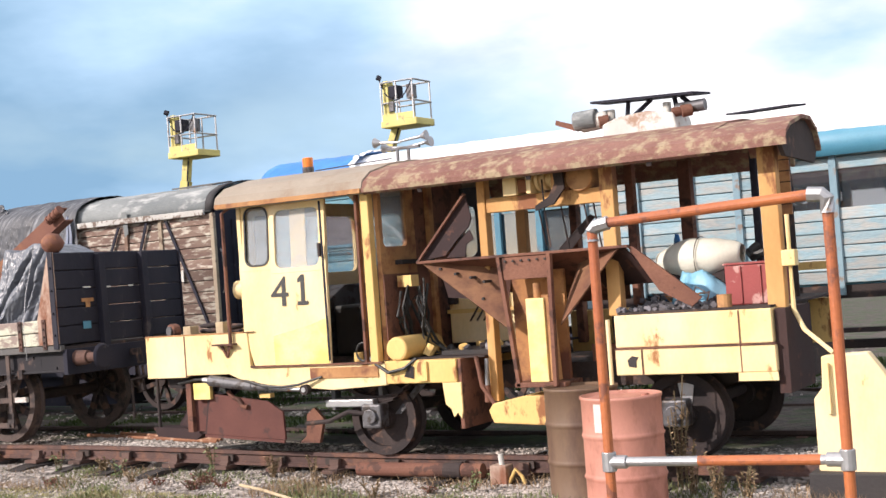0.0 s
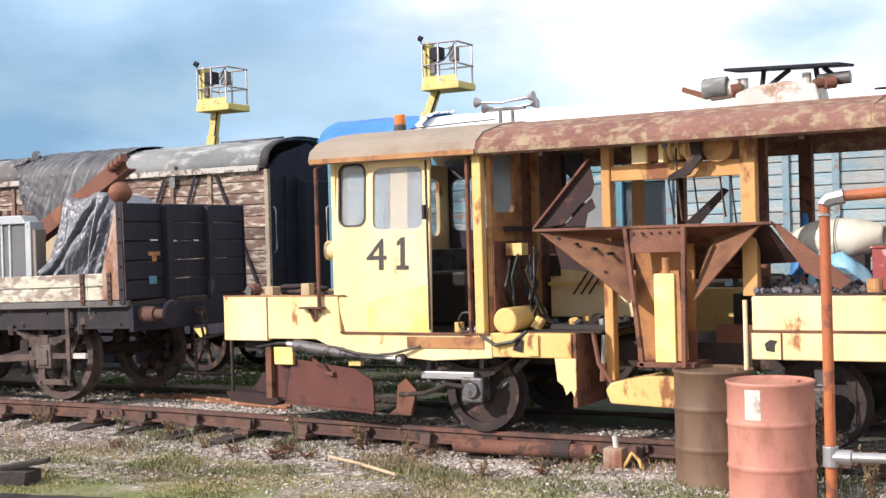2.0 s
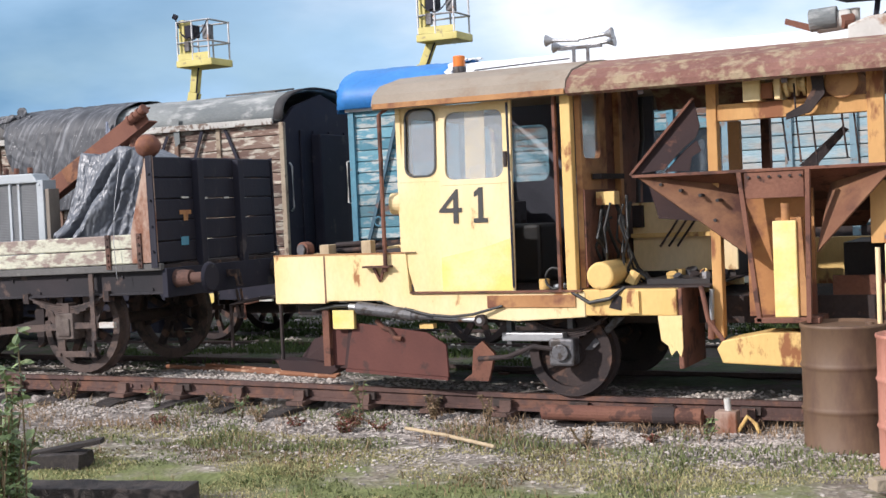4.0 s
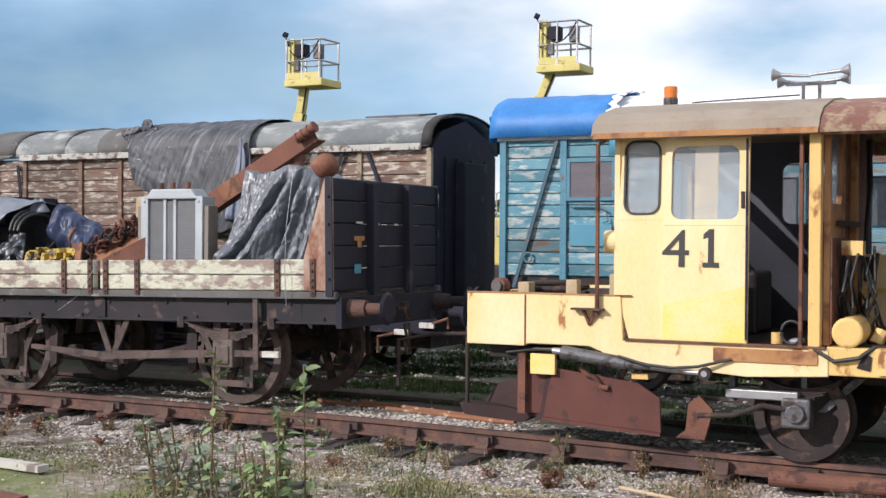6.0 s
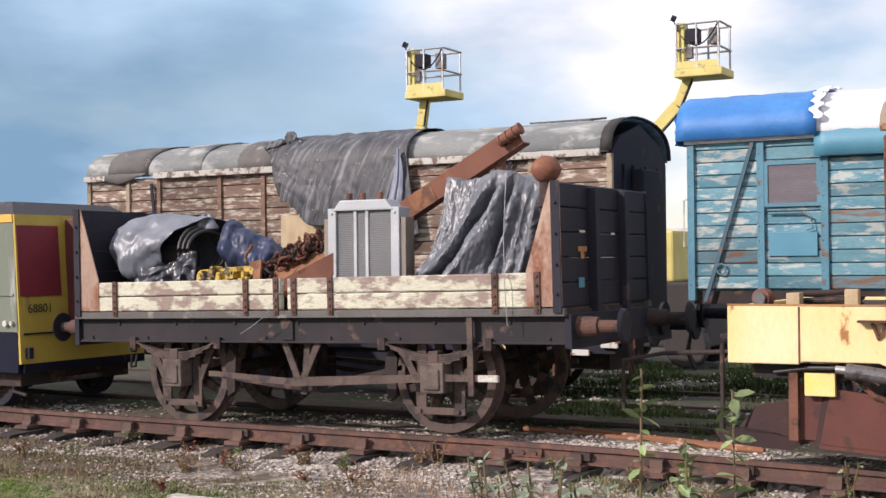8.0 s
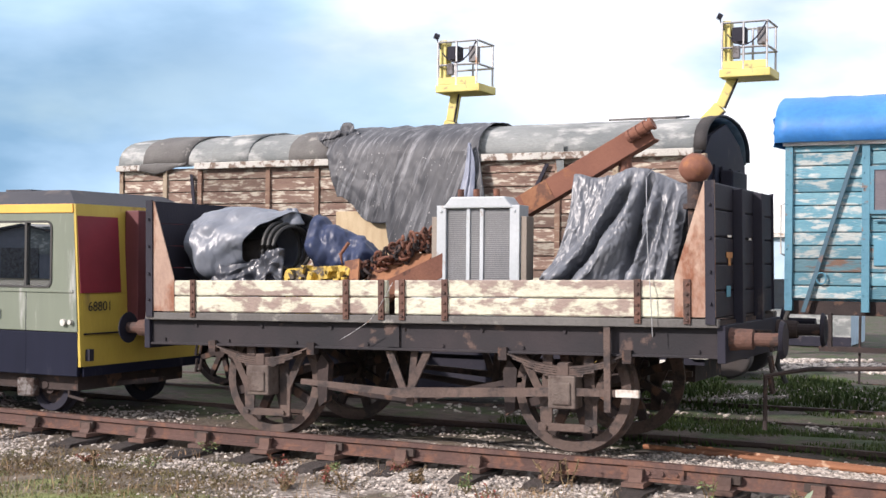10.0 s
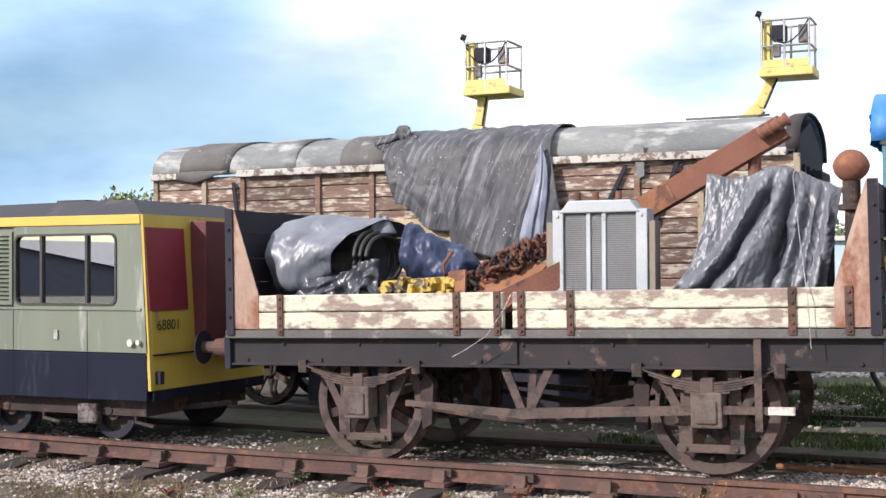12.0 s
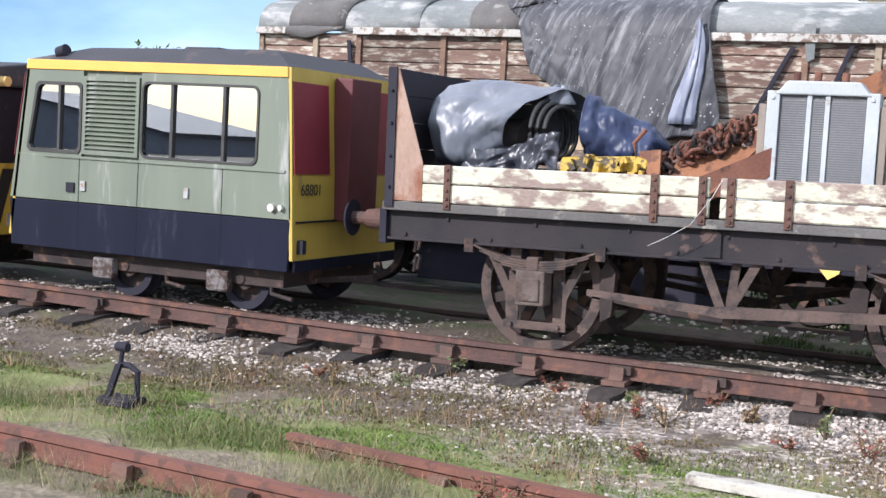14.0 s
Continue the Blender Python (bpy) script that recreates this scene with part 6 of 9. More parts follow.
for x, r_ in ((-2.64, 0.05), (-1.92, 0.05), (-2.0, 0.04)):
    part("exhaust_joint", cyl((x, YC - 0.26, 2.93), (x + 0.07, YC - 0.22, 2.94), r_), M_RUST, cowl)
mp("roof_housing", prism([(-2.60, 2.78), (-2.60, 2.90), (-2.46, 2.95), (-2.20, 2.97), (-2.10, 2.95), (-1.98, 2.93), (-1.95, 2.78)], "y", YC - 0.30, YC + 0.1), M_WHITE, "dirty white roof engine housing", bevel=0.015)
mp("roof_cylinder", cyl((-2.84, YC - 0.18, 2.94), (-2.58, YC - 0.18, 2.96), 0.075, seg=20), M_WHITE, "grey-white silencer cylinder", bevel=0.02)
mp("exhaust_stub", cyl((-1.98, YC - 0.2, 2.96), (-1.74, YC - 0.2, 2.97), 0.05, seg=16), M_GREY)
mp("exhaust_drum", cyl((-2.88, YC - 0.2, 2.965), (-2.68, YC - 0.2, 2.975), 0.085, seg=20), M_ROOFGREY, "dull grey exhaust drum", bevel=0.01)
mp("exhaust_fin", plate([(-3.06, YC - 0.2, 2.96), (-2.86, YC - 0.2, 2.88), (-2.82, YC - 0.2, 2.92), (-3.05, YC - 0.2, 3.0)], 0.02), M_RUST)
mp("roof_hatch", plate([(-1.55, YC - 0.3, 2.845), (-1.05, YC - 0.3, 2.855), (-1.02, YC + 0.1, 2.89), (-1.5, YC + 0.1, 2.88)], 0.015), M_BLACK)
mp("roof_wire", pipe([(-5.6, YC - 0.2, 2.835), (-5.2, YC - 0.1, 2.86), (-4.8, YC - 0.1, 2.87)], 0.006), M_RUBBER)

# ---- green rail trolley ----
TX = -16.2
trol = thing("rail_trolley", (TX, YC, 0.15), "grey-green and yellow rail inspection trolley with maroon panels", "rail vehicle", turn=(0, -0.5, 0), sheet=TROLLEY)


def tp(name, bm, m, label="", parent=None, **k):
    return part(name, bm, m, parent or trol, label, **k)


TF, TB = 8.42, 10.36


def side_x(z, s):
    """The sloping ends: x of the body's end at height z."""
    return -14.655 - 0.075 * max(z - 0.95, 0) if s > 0 else -18.04 + 0.15 * max(z - 0.95, 0)


for y0, y1, front in ((TF, TF + 0.05, True), (TB - 0.05, TB, False)):
    tp("skirt", prism([(side_x(0.5, -1) + 0.03, 0.50), (side_x(0.5, 1) - 0.02, 0.50), (side_x(0.94, 1), 0.945), (side_x(0.94, -1), 0.945)], "y", y0, y1), M_COACHBLACK, "blue-black lower skirt", bevel=0.008)
    tp("side_panel", prism([(side_x(0.95, -1), 0.953), (side_x(0.95, 1), 0.953), (side_x(1.37, 1), 1.375), (side_x(1.37, -1), 1.375)], "y", y0, y1), M_GREEN, "grey-green side panel", bevel=0.004)
    wm = round_rect(-16.38, -15.07, 1.42, 2.07, 0.06)
    tp("side_panel", ring(square_on(wm, -16.415, -14.80, 1.375, 2.17), wm, "y", y0, y1), M_GREEN)
    tp("side_panel", prism([(-14.80, 1.375), (side_x(1.375, 1), 1.375), (side_x(2.17, 1), 2.17), (-14.80, 2.17)], "y", y0, y1), M_GREEN)
    wq = [(-17.66, 2.03), (-17.20, 2.03), (-17.165, 2.0), (-17.165, 1.47), (-17.20, 1.43), (-17.76, 1.43), (-17.80, 1.47), (-17.70, 2.0)]
    oq = [(-17.75, 2.17), (-17.13, 2.17), (-17.13, 2.10), (-17.13, 1.45), (-17.13, 1.375), (side_x(1.375, -1), 1.375), (side_x(1.45, -1), 1.45), (side_x(2.17, -1), 2.17)]
    tp("side_panel", ring(oq, wq, "y", y0, y1), M_GREEN)
    if front:
        tp("window_seal", ring(round_rect(-16.402, -15.048, 1.398, 2.092, 0.075), wm, "y", TF - 0.010, TF + 0.03), M_RUBBER, "black rubber window surround")
        tp("window_seal", ring([(x - 0.03 if x < -17.4 else x + 0.03, z + (0.03 if z > 1.7 else -0.03)) for x, z in wq], wq, "y", TF - 0.010, TF + 0.03), M_RUBBER)
        for x in (-16.04, -15.44):
            tp("window_bar", box(x - 0.016, x + 0.016, TF - 0.006, TF + 0.02, 1.42, 2.07), M_RUBBER)
        tp("window_bar", box(-17.44, -17.41, TF - 0.006, TF + 0.02, 1.43, 2.03), M_RUBBER)
    tp("window_pane", prism(wm, "y", y0 + 0.020, y0 + 0.026), M_MIRROR, "reflecting tinted coach window")
    tp("window_pane", prism(wq, "y", y0 + 0.020, y0 + 0.026), M_MIRROR, "reflecting tinted coach window")
    lv = tp("louvre_panel", box(-17.128, -16.417, y0 + 0.03, y1, 1.376, 2.168), M_GREEN)
    if front:
        part("louvre_frame", (ring([(-17.12, 1.40), (-16.43, 1.40), (-16.43, 2.12), (-17.12, 2.12)], [(-17.08, 1.44), (-16.47, 1.44), (-16.47, 2.08), (-17.08, 2.08)], "y", TF - 0.012, TF + 0.03)), M_GREEN, lv)
        for k in range(15):
            z = 1.455 + k * 0.042
            part("slat", (prism([(TF - 0.012, z), (TF + 0.022, z + 0.030), (TF + 0.022, z + 0.034), (TF - 0.012, z + 0.010)], "x", -17.08, -16.47)), M_GREEN, lv)
    tp("cantrail", prism([(side_x(2.17, -1), 2.172), (side_x(2.17, 1) - 0.0, 2.172), (side_x(2.26, 1), 2.262), (side_x(2.26, -1), 2.262)], "y", y0 - (0.012 if front else 0), y1), M_CANTRAIL, "orange-yellow cantrail band", bevel=0.004)
for x in (-17.15, -16.42, -15.43):
    tp("panel_joint", box(x - 0.004, x + 0.004, TF - 0.0015, TF, 0.50, 1.375), M_COACHBLACK)
tp("ledge", box(-17.6, -14.74, TF - 0.014, TF - 0.001, 1.355, 1.378), M_GREEN)
tp("tail_lamp", cyl((-14.86, TF - 0.035, 1.05), (-14.86, TF, 1.05), 0.035, seg=16), M_WHITE, "small round lamp")
tp("tail_lamp", cyl((-14.76, TF - 0.035, 1.055), (-14.76, TF, 1.055), 0.026, seg=16), M_WHITE)
for x, z, w in ((-15.86, 1.07, 0.05), (-17.30, 1.04, 0.10), (-17.12, 1.06, 0.06)):
    tp("side_catch", box(x, x + w, TF - 0.015, TF - 0.001, z, z + 0.09), M_BLACK if w > 0.08 else M_STEEL)
# ends
for s in (1, -1):
    def endx(z):
        return side_x(z, s)
    t0, t1 = (0.0, -0.05 * s)
    for a, b, m_, z0, z1, lab in ((TF + 0.05, TB - 0.05, M_COACHBLACK, 0.50, 0.60, ""), (TF + 0.05, TB - 0.05, M_COACHYELLOW, 0.60, 1.34, "yellow trolley end"), (TF + 0.05, TB - 0.05, M_COACHYELLOW, 1.34, 2.262, "")):
        bm = plate([(endx(z0), a, z0), (endx(z0), b, z0), (endx(z1), b, z1), (endx(z1), a, z1)], 0.03)
        tp("end_panel", bm, m_, lab)
    for a, b in ((TF + 0.012, TF + 0.60), (TB - 0.58, TB - 0.012)):
        tp("end_window_panel", plate([(endx(1.35) + s * 0.036, a, 1.35), (endx(1.35) + s * 0.036, b, 1.35), (endx(2.14) + s * 0.036, b, 2.14), (endx(2.14) + s * 0.036, a, 2.14)], 0.006), M_MAROON, "maroon boarded end window")
    tp("end_corner", plate([(endx(0.6) + s * 0.002, TF, 0.6), (endx(0.6) + s * 0.002, TF + 0.06, 0.6), (endx(2.26), TF + 0.06, 2.26), (endx(2.26), TF, 2.26)], 0.034), M_COACHYELLOW)
    tp("end_joint", box(endx(0.93) - 0.0, endx(0.93) + s * 0.04, TF + 0.05, TB - 0.05, 0.925, 0.94) if s > 0 else box(endx(0.93) - 0.04, endx(0.93), TF + 0.05, TB - 0.05, 0.925, 0.94), M_COACHBLACK)
    x0, x1 = sorted((endx(1.5) + s * 0.0, endx(1.5) + s * 0.20))
    tp("end_door", box(x0, x1, TF + 0.70, TF + 1.24, 0.93, 2.22), M_MAROON_DARK, "dark maroon projecting end door", bevel=0.01)
    x0, x1 = sorted((endx(0.7) + s * 0.04, endx(0.7) + s * 0.10))
    tp("end_step", box(x0, x1, TF + 0.06, TF + 0.12, 0.66, 0.78), M_BLACK)
text_part("68801", 0.14, M_NUM, trol, (-14.631, 8.525, 1.1665), (90, 0, 90), "fleet_number", "black fleet number 68801")
# roof with hipped ends
bm = bmesh.new()
rows = []
for x, zt, inset in ((side_x(2.26, -1) - 0.0, 2.265, 0.0), (-17.25, 2.40, 0.22), (-15.35, 2.42, 0.22), (-15.05, 2.42, 0.22), (side_x(2.26, 1) + 0.0, 2.265, 0.0)):
    rows.append([bm.verts.new(p) for p in ((x, TF + 0.01, 2.263), (x, TF + 0.02 + inset, zt), (x, TB - 0.02 - inset, zt), (x, TB - 0.01, 2.263))])
for a, b in zip(rows, rows[1:]):
    for i in range(3):
        bm.faces.new((a[i], a[i + 1], b[i + 1], b[i]))
    bm.faces.new((a[3], a[0], b[0], b[3]))
bm.faces.new(rows[0])
bm.faces.new(rows[-1][::-1])
tp("roof", bm, M_COACHROOF, "dark slate hipped roof")
tp("roof_hatch", box(-16.3, -15.9, 8.9, 9.4, 2.40, 2.45), M_COACHROOF)
tp("roof_lamp", cyl((-17.55, TF + 0.1, 2.33), (-17.45, TF + 0.1, 2.36), 0.06, seg=14), M_BLACK)
tp("underframe", box(-17.85, -14.80, 8.56, 10.2, 0.34, 0.50), M_RUST_DARK)
TY = 9.39
for x in (-16.65, -15.27):
    zr = 0.105
    part("axle", cyl((x, 8.55, zr + 0.28), (x, 10.23, zr + 0.28), 0.04), M_RUST_DARK, trol)
    for s in (-1, 1):
        wheel(trol, x, TY + s * 0.76, 0.28, s, z=zr, label="small dark trolley wheel", disc=True, rim_m=M_BLACK)
        part("axlebox", box(x - 0.36, x - 0.10, TY + s * 0.86 - 0.05, TY + s * 0.86 + 0.05, zr + 0.15, zr + 0.35), M_AXLEBOX, trol, "dirty pale grey axlebox", bevel=0.03)
for s in (1, -1):
    x0 = side_x(0.6, s)
    tp("coupling_bar", plate([(x0 - s * 0.2, YC - 0.05, 0.34), (x0 + s * 0.50, YC - 0.05, 0.42), (x0 + s * 0.50, YC + 0.05, 0.42), (x0 - s * 0.2, YC + 0.05, 0.34)], 0.05), M_RUST_DARK)
for x in (-14.98, -16.2):
    tp("rail_guard", pipe([(x, TF + 0.2, 0.5), (x + 0.05, TF + 0.15, 0.28), (x + 0.3, TF + 0.12, 0.25)], 0.02), M_RUST_DARK)

# dark coach coupled beyond the trolley
far = thing("dark_coach", (-21.5, YC, 0.15), "dark coach with yellow and black striped end", "rail vehicle", sheet=TROLLEY)
part("body", box(-24.0, -18.45, 8.35, 9.95, 0.6, 2.0), M_BLACK, far, bevel=0.03)
part("window_band", box(-23.6, -18.75, 8.335, 8.348, 1.55, 1.92), M_PANE_DARK, far)
part("roof", prism([(8.3, 2.0), (8.45, 2.18), (9.14, 2.27), (9.83, 2.18), (9.98, 2.0)], "x", -24.05, -18.40), M_COACHROOF, far, bevel=0.02)
part("end_board", box(-18.45, -18.38, 8.42, 9.88, 0.55, 1.25), M_COACHYELLOW, far)
for k in range(4):
    part("warning_stripe", plate([(-18.375, 8.45 + k * 0.36, 0.6), (-18.375, 8.60 + k * 0.36, 0.6), (-18.375, 8.78 + k * 0.36, 1.2), (-18.375, 8.63 + k * 0.36, 1.2)], 0.004), M_BLACK, far)
for x in (-23.0, -19.3):
    part("wheel", cyl((x, 8.34, 0.46), (x, 9.94, 0.46), 0.30, seg=26), M_RUST_DARK, far)
part("lamp", cyl((-18.40, 8.6, 2.05), (-18.30, 8.6, 2.05), 0.05), M_YELLOW, far)

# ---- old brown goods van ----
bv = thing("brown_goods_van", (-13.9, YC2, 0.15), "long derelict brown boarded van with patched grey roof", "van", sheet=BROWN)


def bp(name, bm, m, label="", parent=None, **k):
    return part(name, bm, m, parent or bv, label, **k)


BF, BB, BX0, BX1 = 12.45, 14.60, -18.13, -9.67
BZ = 3.09
bp("body_core", box(BX0 + 0.06, BX1 - 0.06, BF + 0.06, BB - 0.06, 1.05, BZ), M_RUST_DARK)
rnd = random.Random(5)
stiles = [BX0, -17.35, -16.75, -15.62, -14.85, -13.65, -12.55, -11.45, -10.72, BX1]
nrow = 12
for k, (a, b) in enumerate(zip(stiles, stiles[1:])):
    for r in range(nrow):
        hgt = (BZ - 1.10) / nrow
        z = 1.10 + (r + 0.5) * hgt
        for y, t in ((BF + 0.02, 0),):
            piece("board", board_mesh(b - a - 0.05, 0.045, hgt - 0.010), M_PLANK_B, bv, Matrix.Translation((-(-13.9), -YC2, -0.15)) @ pose((a + b) / 2 + rnd.uniform(-0.01, 0.01), y + rnd.uniform(-0.006, 0.006), z, rnd.uniform(-1.5, 1.5), rnd.uniform(-0.15, 0.15), 0))
for x in stiles:
    bp("stile", box(x - 0.035, x + 0.035, BF - 0.035, BF + 0.03, 1.05, BZ), M_PLANK_DARK if -17 < x < -11 else M_PLANK_PALE, "upright timber stile", bevel=0.005)
bp("solebar", box(BX0, BX1, BF + 0.10, BF + 0.25, 0.72, 1.05), M_BLACK)
for a, b in ((-15.9, -14.2), (-13.8, -12.1)):
    bp("battery_box", box(a, b, BF + 0.2, BF + 1.1, 0.24, 0.80), M_BLACK, "black underframe box", bevel=0.01)
# one solid block added to darken the shaded space below the van
bp("underframe", box(BX0 + 0.2, BX1 - 0.2, BF + 0.45, BB - 0.45, 0.50, 1.05), M_RUST_DARK, "solid dark block filling the space under the van")
bp("yellow_tag", plate([(-11.19, 12.53, 0.80), (-10.92, 12.53, 0.82), (-10.95, 12.53, 0.73), (-11.06, 12.53, 0.66)], 0.012), M_BRIGHT, "yellow painted plate under the solebar")
for x0, z0, x1, z1, gx_, gz in ((-10.55, 0.66, -10.27, 0.72, -10.19, 0.731), (-9.50, 0.93, -9.74, 0.85, -9.815, 0.829)):
    lever = bp("brake_lever", pipe([(x0 + 0.09, 12.50, 0.45 if x0 < -10 else 0.80), (x0 + 0.09, 12.50, z0), (x1 + 0.09, 12.50, z1)], 0.022), M_RUST, "rusty brake lever of the van")
    part("lever_grip", box(gx_ - 0.02, gx_ + 0.20, 12.48, 12.53, gz - 0.036, gz + 0.036), M_WHITE, lever, "white-painted lever grip", bevel=0.008)
bp("truss_rod", pipe([(-16.0, BF + 0.3, 0.72), (-15.0, BF + 0.3, 0.42), (-12.8, BF + 0.3, 0.42), (-11.8, BF + 0.3, 0.72)], 0.025), M_BLACK)
for a, b in (((-10.62, 3.05), (-9.85, 1.35)), ((-11.40, 2.0), (-11.0, 3.05)), ((-16.80, 2.2), (-16.90, 3.0)), ((-12.0, 2.25), (-11.6, 3.02))):
    bp("diagonal_brace", plate([(a[0], BF - 0.04, a[1]), (a[0] + 0.05, BF - 0.04, a[1]), (b[0] + 0.05, BF - 0.04, b[1]), (b[0], BF - 0.04, b[1])], 0.02), M_BLACK, "thin diagonal iron brace")
bp("pale_panel", box(-14.55, -13.75, BF - 0.022, BF - 0.004, 1.85, 2.48), M_TIMBER, "pale boarded-up van window", bevel=0.004)
bp("pale_panel", box(-17.28, -16.85, BF - 0.022, BF - 0.004, 2.28, 2.52), M_TIMBER, bevel=0.004)
bp("grey_door_plate", box(-10.36, -10.28, BF - 0.055, BF - 0.037, 2.10, 2.28), M_WHITE)
bp("end_wall", prism([(BF + 0.03, 1.0), (BB - 0.03, 1.0), (BB - 0.03, BZ - 0.02), (BB - 0.35, 3.32), (YC2, 3.52), (BF + 0.35, 3.32), (BF + 0.03, BZ - 0.02)], "x", BX1 - 0.06, BX1 - 0.012), M_BLACK, "black sheeted van end")
for y in (12.95, 13.30, 13.75, 14.2):
    bp("end_post", box(BX1 - 0.012, BX1 + 0.02, y - 0.05, y + 0.05, 0.95, 3.0), M_BLACK, bevel=0.008)
bp("gangway", box(BX1, BX1 + 0.16, 13.20, 13.95, 1.1, 2.95), M_BLACK, "black end gangway frame", bevel=0.02)
bp("end_handrail", pipe([(BX1 + 0.02, BF + 0.12, 2.55), (BX1 + 0.07, BF + 0.10, 2.5), (BX1 + 0.07, BF + 0.10, 1.95), (BX1 + 0.02, BF + 0.12, 1.9)], 0.014), M_STEEL)
bp("end_wall", box(BX0 - 0.04, BX0 + 0.03, BF + 0.03, BB - 0.03, 1.0, BZ), M_PLANK_DARK)
bp("headstock", box(BX1 - 0.02, BX1 + 0.07, BF + 0.1, BB - 0.1, 0.80, 1.08), M_BLACK)
for y in (12.72, 14.38):
    bm = cyl((BX1 + 0.06, y, 1.0), (BX1 + 0.42, y, 1.0), 0.08)
    cyl((BX1 + 0.42, y, 1.0), (BX1 + 0.46, y, 1.0), 0.20, bm, 22)
    bp("buffer", bm, M_BLACK)
for x in (-16.6, -11.2):
    for s in (-1, 1):
        wheel(bv, x, YC2 + s * 0.80, 0.46, s, z=0.15)


def bv_roof(x0, x1, m, label, lift=0.0, drop=0.0, name="roof_sheet"):
    """A curved roof sheet over the van between x0 and x1, hanging drop below the gutter in front."""
    def out(u, v):
        a = math.pi * (1 - v)
        y = YC2 - math.cos(math.pi * v) * (BB - BF + 0.10) / 2
        s = math.sin(math.pi * v)
        z = BZ + 0.02 + 0.475 * s ** 0.72 + lift
        return (x0 + (x1 - x0) * u, y, z)
    bm = bmesh.new()
    nu, nv = max(2, int((x1 - x0) * 6)), 18
    g = [[bm.verts.new(Vector(out(i / nu, j / nv)) + Vector((0, 0, 0.012 * noise.noise(Vector((i * 0.7 + x0, j * 0.9, 3)))))) for j in range(nv + 1)] for i in range(nu + 1)]
    for i in range(nu):
        for j in range(nv):
            bm.faces.new((g[i][j], g[i][j + 1], g[i + 1][j + 1], g[i + 1][j]))
    ob = part(name, bm, m, bv, label, smooth=True)
    sol = ob.modifiers.new("thickness", "SOLIDIFY")
    sol.thickness = 0.02
    return ob


bv_roof(BX0 - 0.06, BX1 - 0.02, M_ROOFGREY, "patched grey canvas roof", name="roof")
bv_roof(BX1 - 0.12, BX1 + 0.03, M_DARK, "black roof end hoop", 0.022)
bv_roof(-17.75, -16.95, M_ROOFDARK, "dark felt roof patch", 0.025)
bv_roof(-16.55, -15.95, M_ROOFGREY, "grey roof patch", 0.028)
bv_roof(-15.3, -14.6, M_ROOFDARK, "dark felt roof patch", 0.025)
bp("gutter_board", box(-16.80, BX1 - 0.1, BF - 0.10, BF - 0.055, BZ - 0.025, BZ + 0.06), M_GUTTER, "flaking white gutter board", bevel=0.008)
bp("gutter_board", box(BX0 - 0.05, -17.75, BF - 0.10, BF - 0.055, BZ - 0.03, BZ + 0.05), M_GUTTER, bevel=0.008)
bp("roof_board", plate([(-11.05, BF + 0.70, 3.570), (-10.2, BF + 0.70, 3.565), (-10.15, BF + 1.15, 3.625), (-10.95, BF + 1.15, 3.620)], 0.025), M_ROOFDARK, "loose dark board on the roof")
bp("roof_roll", pipe([(-12.25, BF + 0.28, 3.37), (-11.6, BF + 0.22, 3.34), (-11.1, BF + 0.25, 3.35)], 0.06), M_ROOFGREY)
bp("roof_strap", plate([(-11.48, BF - 0.07, 3.25), (-11.36, BF - 0.07, 3.25), (-11.35, BF - 0.075, 2.9), (-11.43, BF - 0.075, 2.86)], 0.006), M_ROOFGREY)


def flap(u, v):
    x = -17.75 + 0.8 * u
    return (x, BF - 0.07 - 0.02 * math.sin(v * 3), 3.16 - (0.10 + 0.05 * math.sin(u * 5)) * v)


cloth("roof_flap", flap, M_ROOFDARK, bv, 12, 8, 0.02, 3)

# grey tarpaulin thrown over the van's roof
sheet = thing("tarpaulin", (-13.4, 12.4, 2.3), "faded grey tarpaulin hanging over the van roof", "tarpaulin", sheet=BROWN)


def tarp_fn(u, v):
    x = -14.66 + 2.20 * u
    step = 0.34 * smooth_step(0.36, 0.33, u) + 0.30 * smooth_step(0.20, 0.0, u)
    low = 2.02 + step + 0.04 * math.sin(u * 17) + 0.20 * smooth_step(0.85, 1.0, u)
    if v < 0.5:
        w = v / 0.5
        y = YC2 + 0.35 - w * (0.35 + 1.20)
        k = (y - YC2) / 1.21
        z = BZ + 0.045 + 0.490 * max(1 - k * k, 0) ** 0.36
        x -= 0.10 * (1 - w)
    else:
        w = (v - 0.5) / 0.5
        y = BF - 0.115 - 0.05 * math.sin(w * 2.6)
        z = (BZ + 0.12) * (1 - w) + low * w
        x += 0.20 * w
    return (x, y, z)


cloth("sheet", tarp_fn, M_GREYTARP, sheet, 120, 80, 0.026, 2, grain=(0.8, 0.45), crisp=(0.40, 0.22, 0.08), pleats=((0.26, 3.4, 1.2), (0.32, 6.1, 0.7), (0.18, 2.1, 0.5)))


def bunch(u, v):
    """The sheet's gathered edge, a crumpled roll lying up the curve of the roof."""
    a = 2 * math.pi * v
    w = 0.74 + 0.22 * u
    y = YC2 + 0.10 - w * 1.25
    k = min(abs(y - YC2) / 1.21, 0.995)
    z = BZ + 0.07 + 0.490 * (1 - k * k) ** 0.36 - 0.03
    r = (0.060 + 0.025 * math.sin(u * 9)) * (1 + 0.45 * math.cos(3 * a + 5 * u)) * min(1, 6 * u + 0.2, 6 * (1 - u) + 0.2)
    return (-14.62 + 0.22 * math.sin(u * 4.0) + 1.3 * r * math.cos(a), y - 0.05, z + r * math.sin(a))


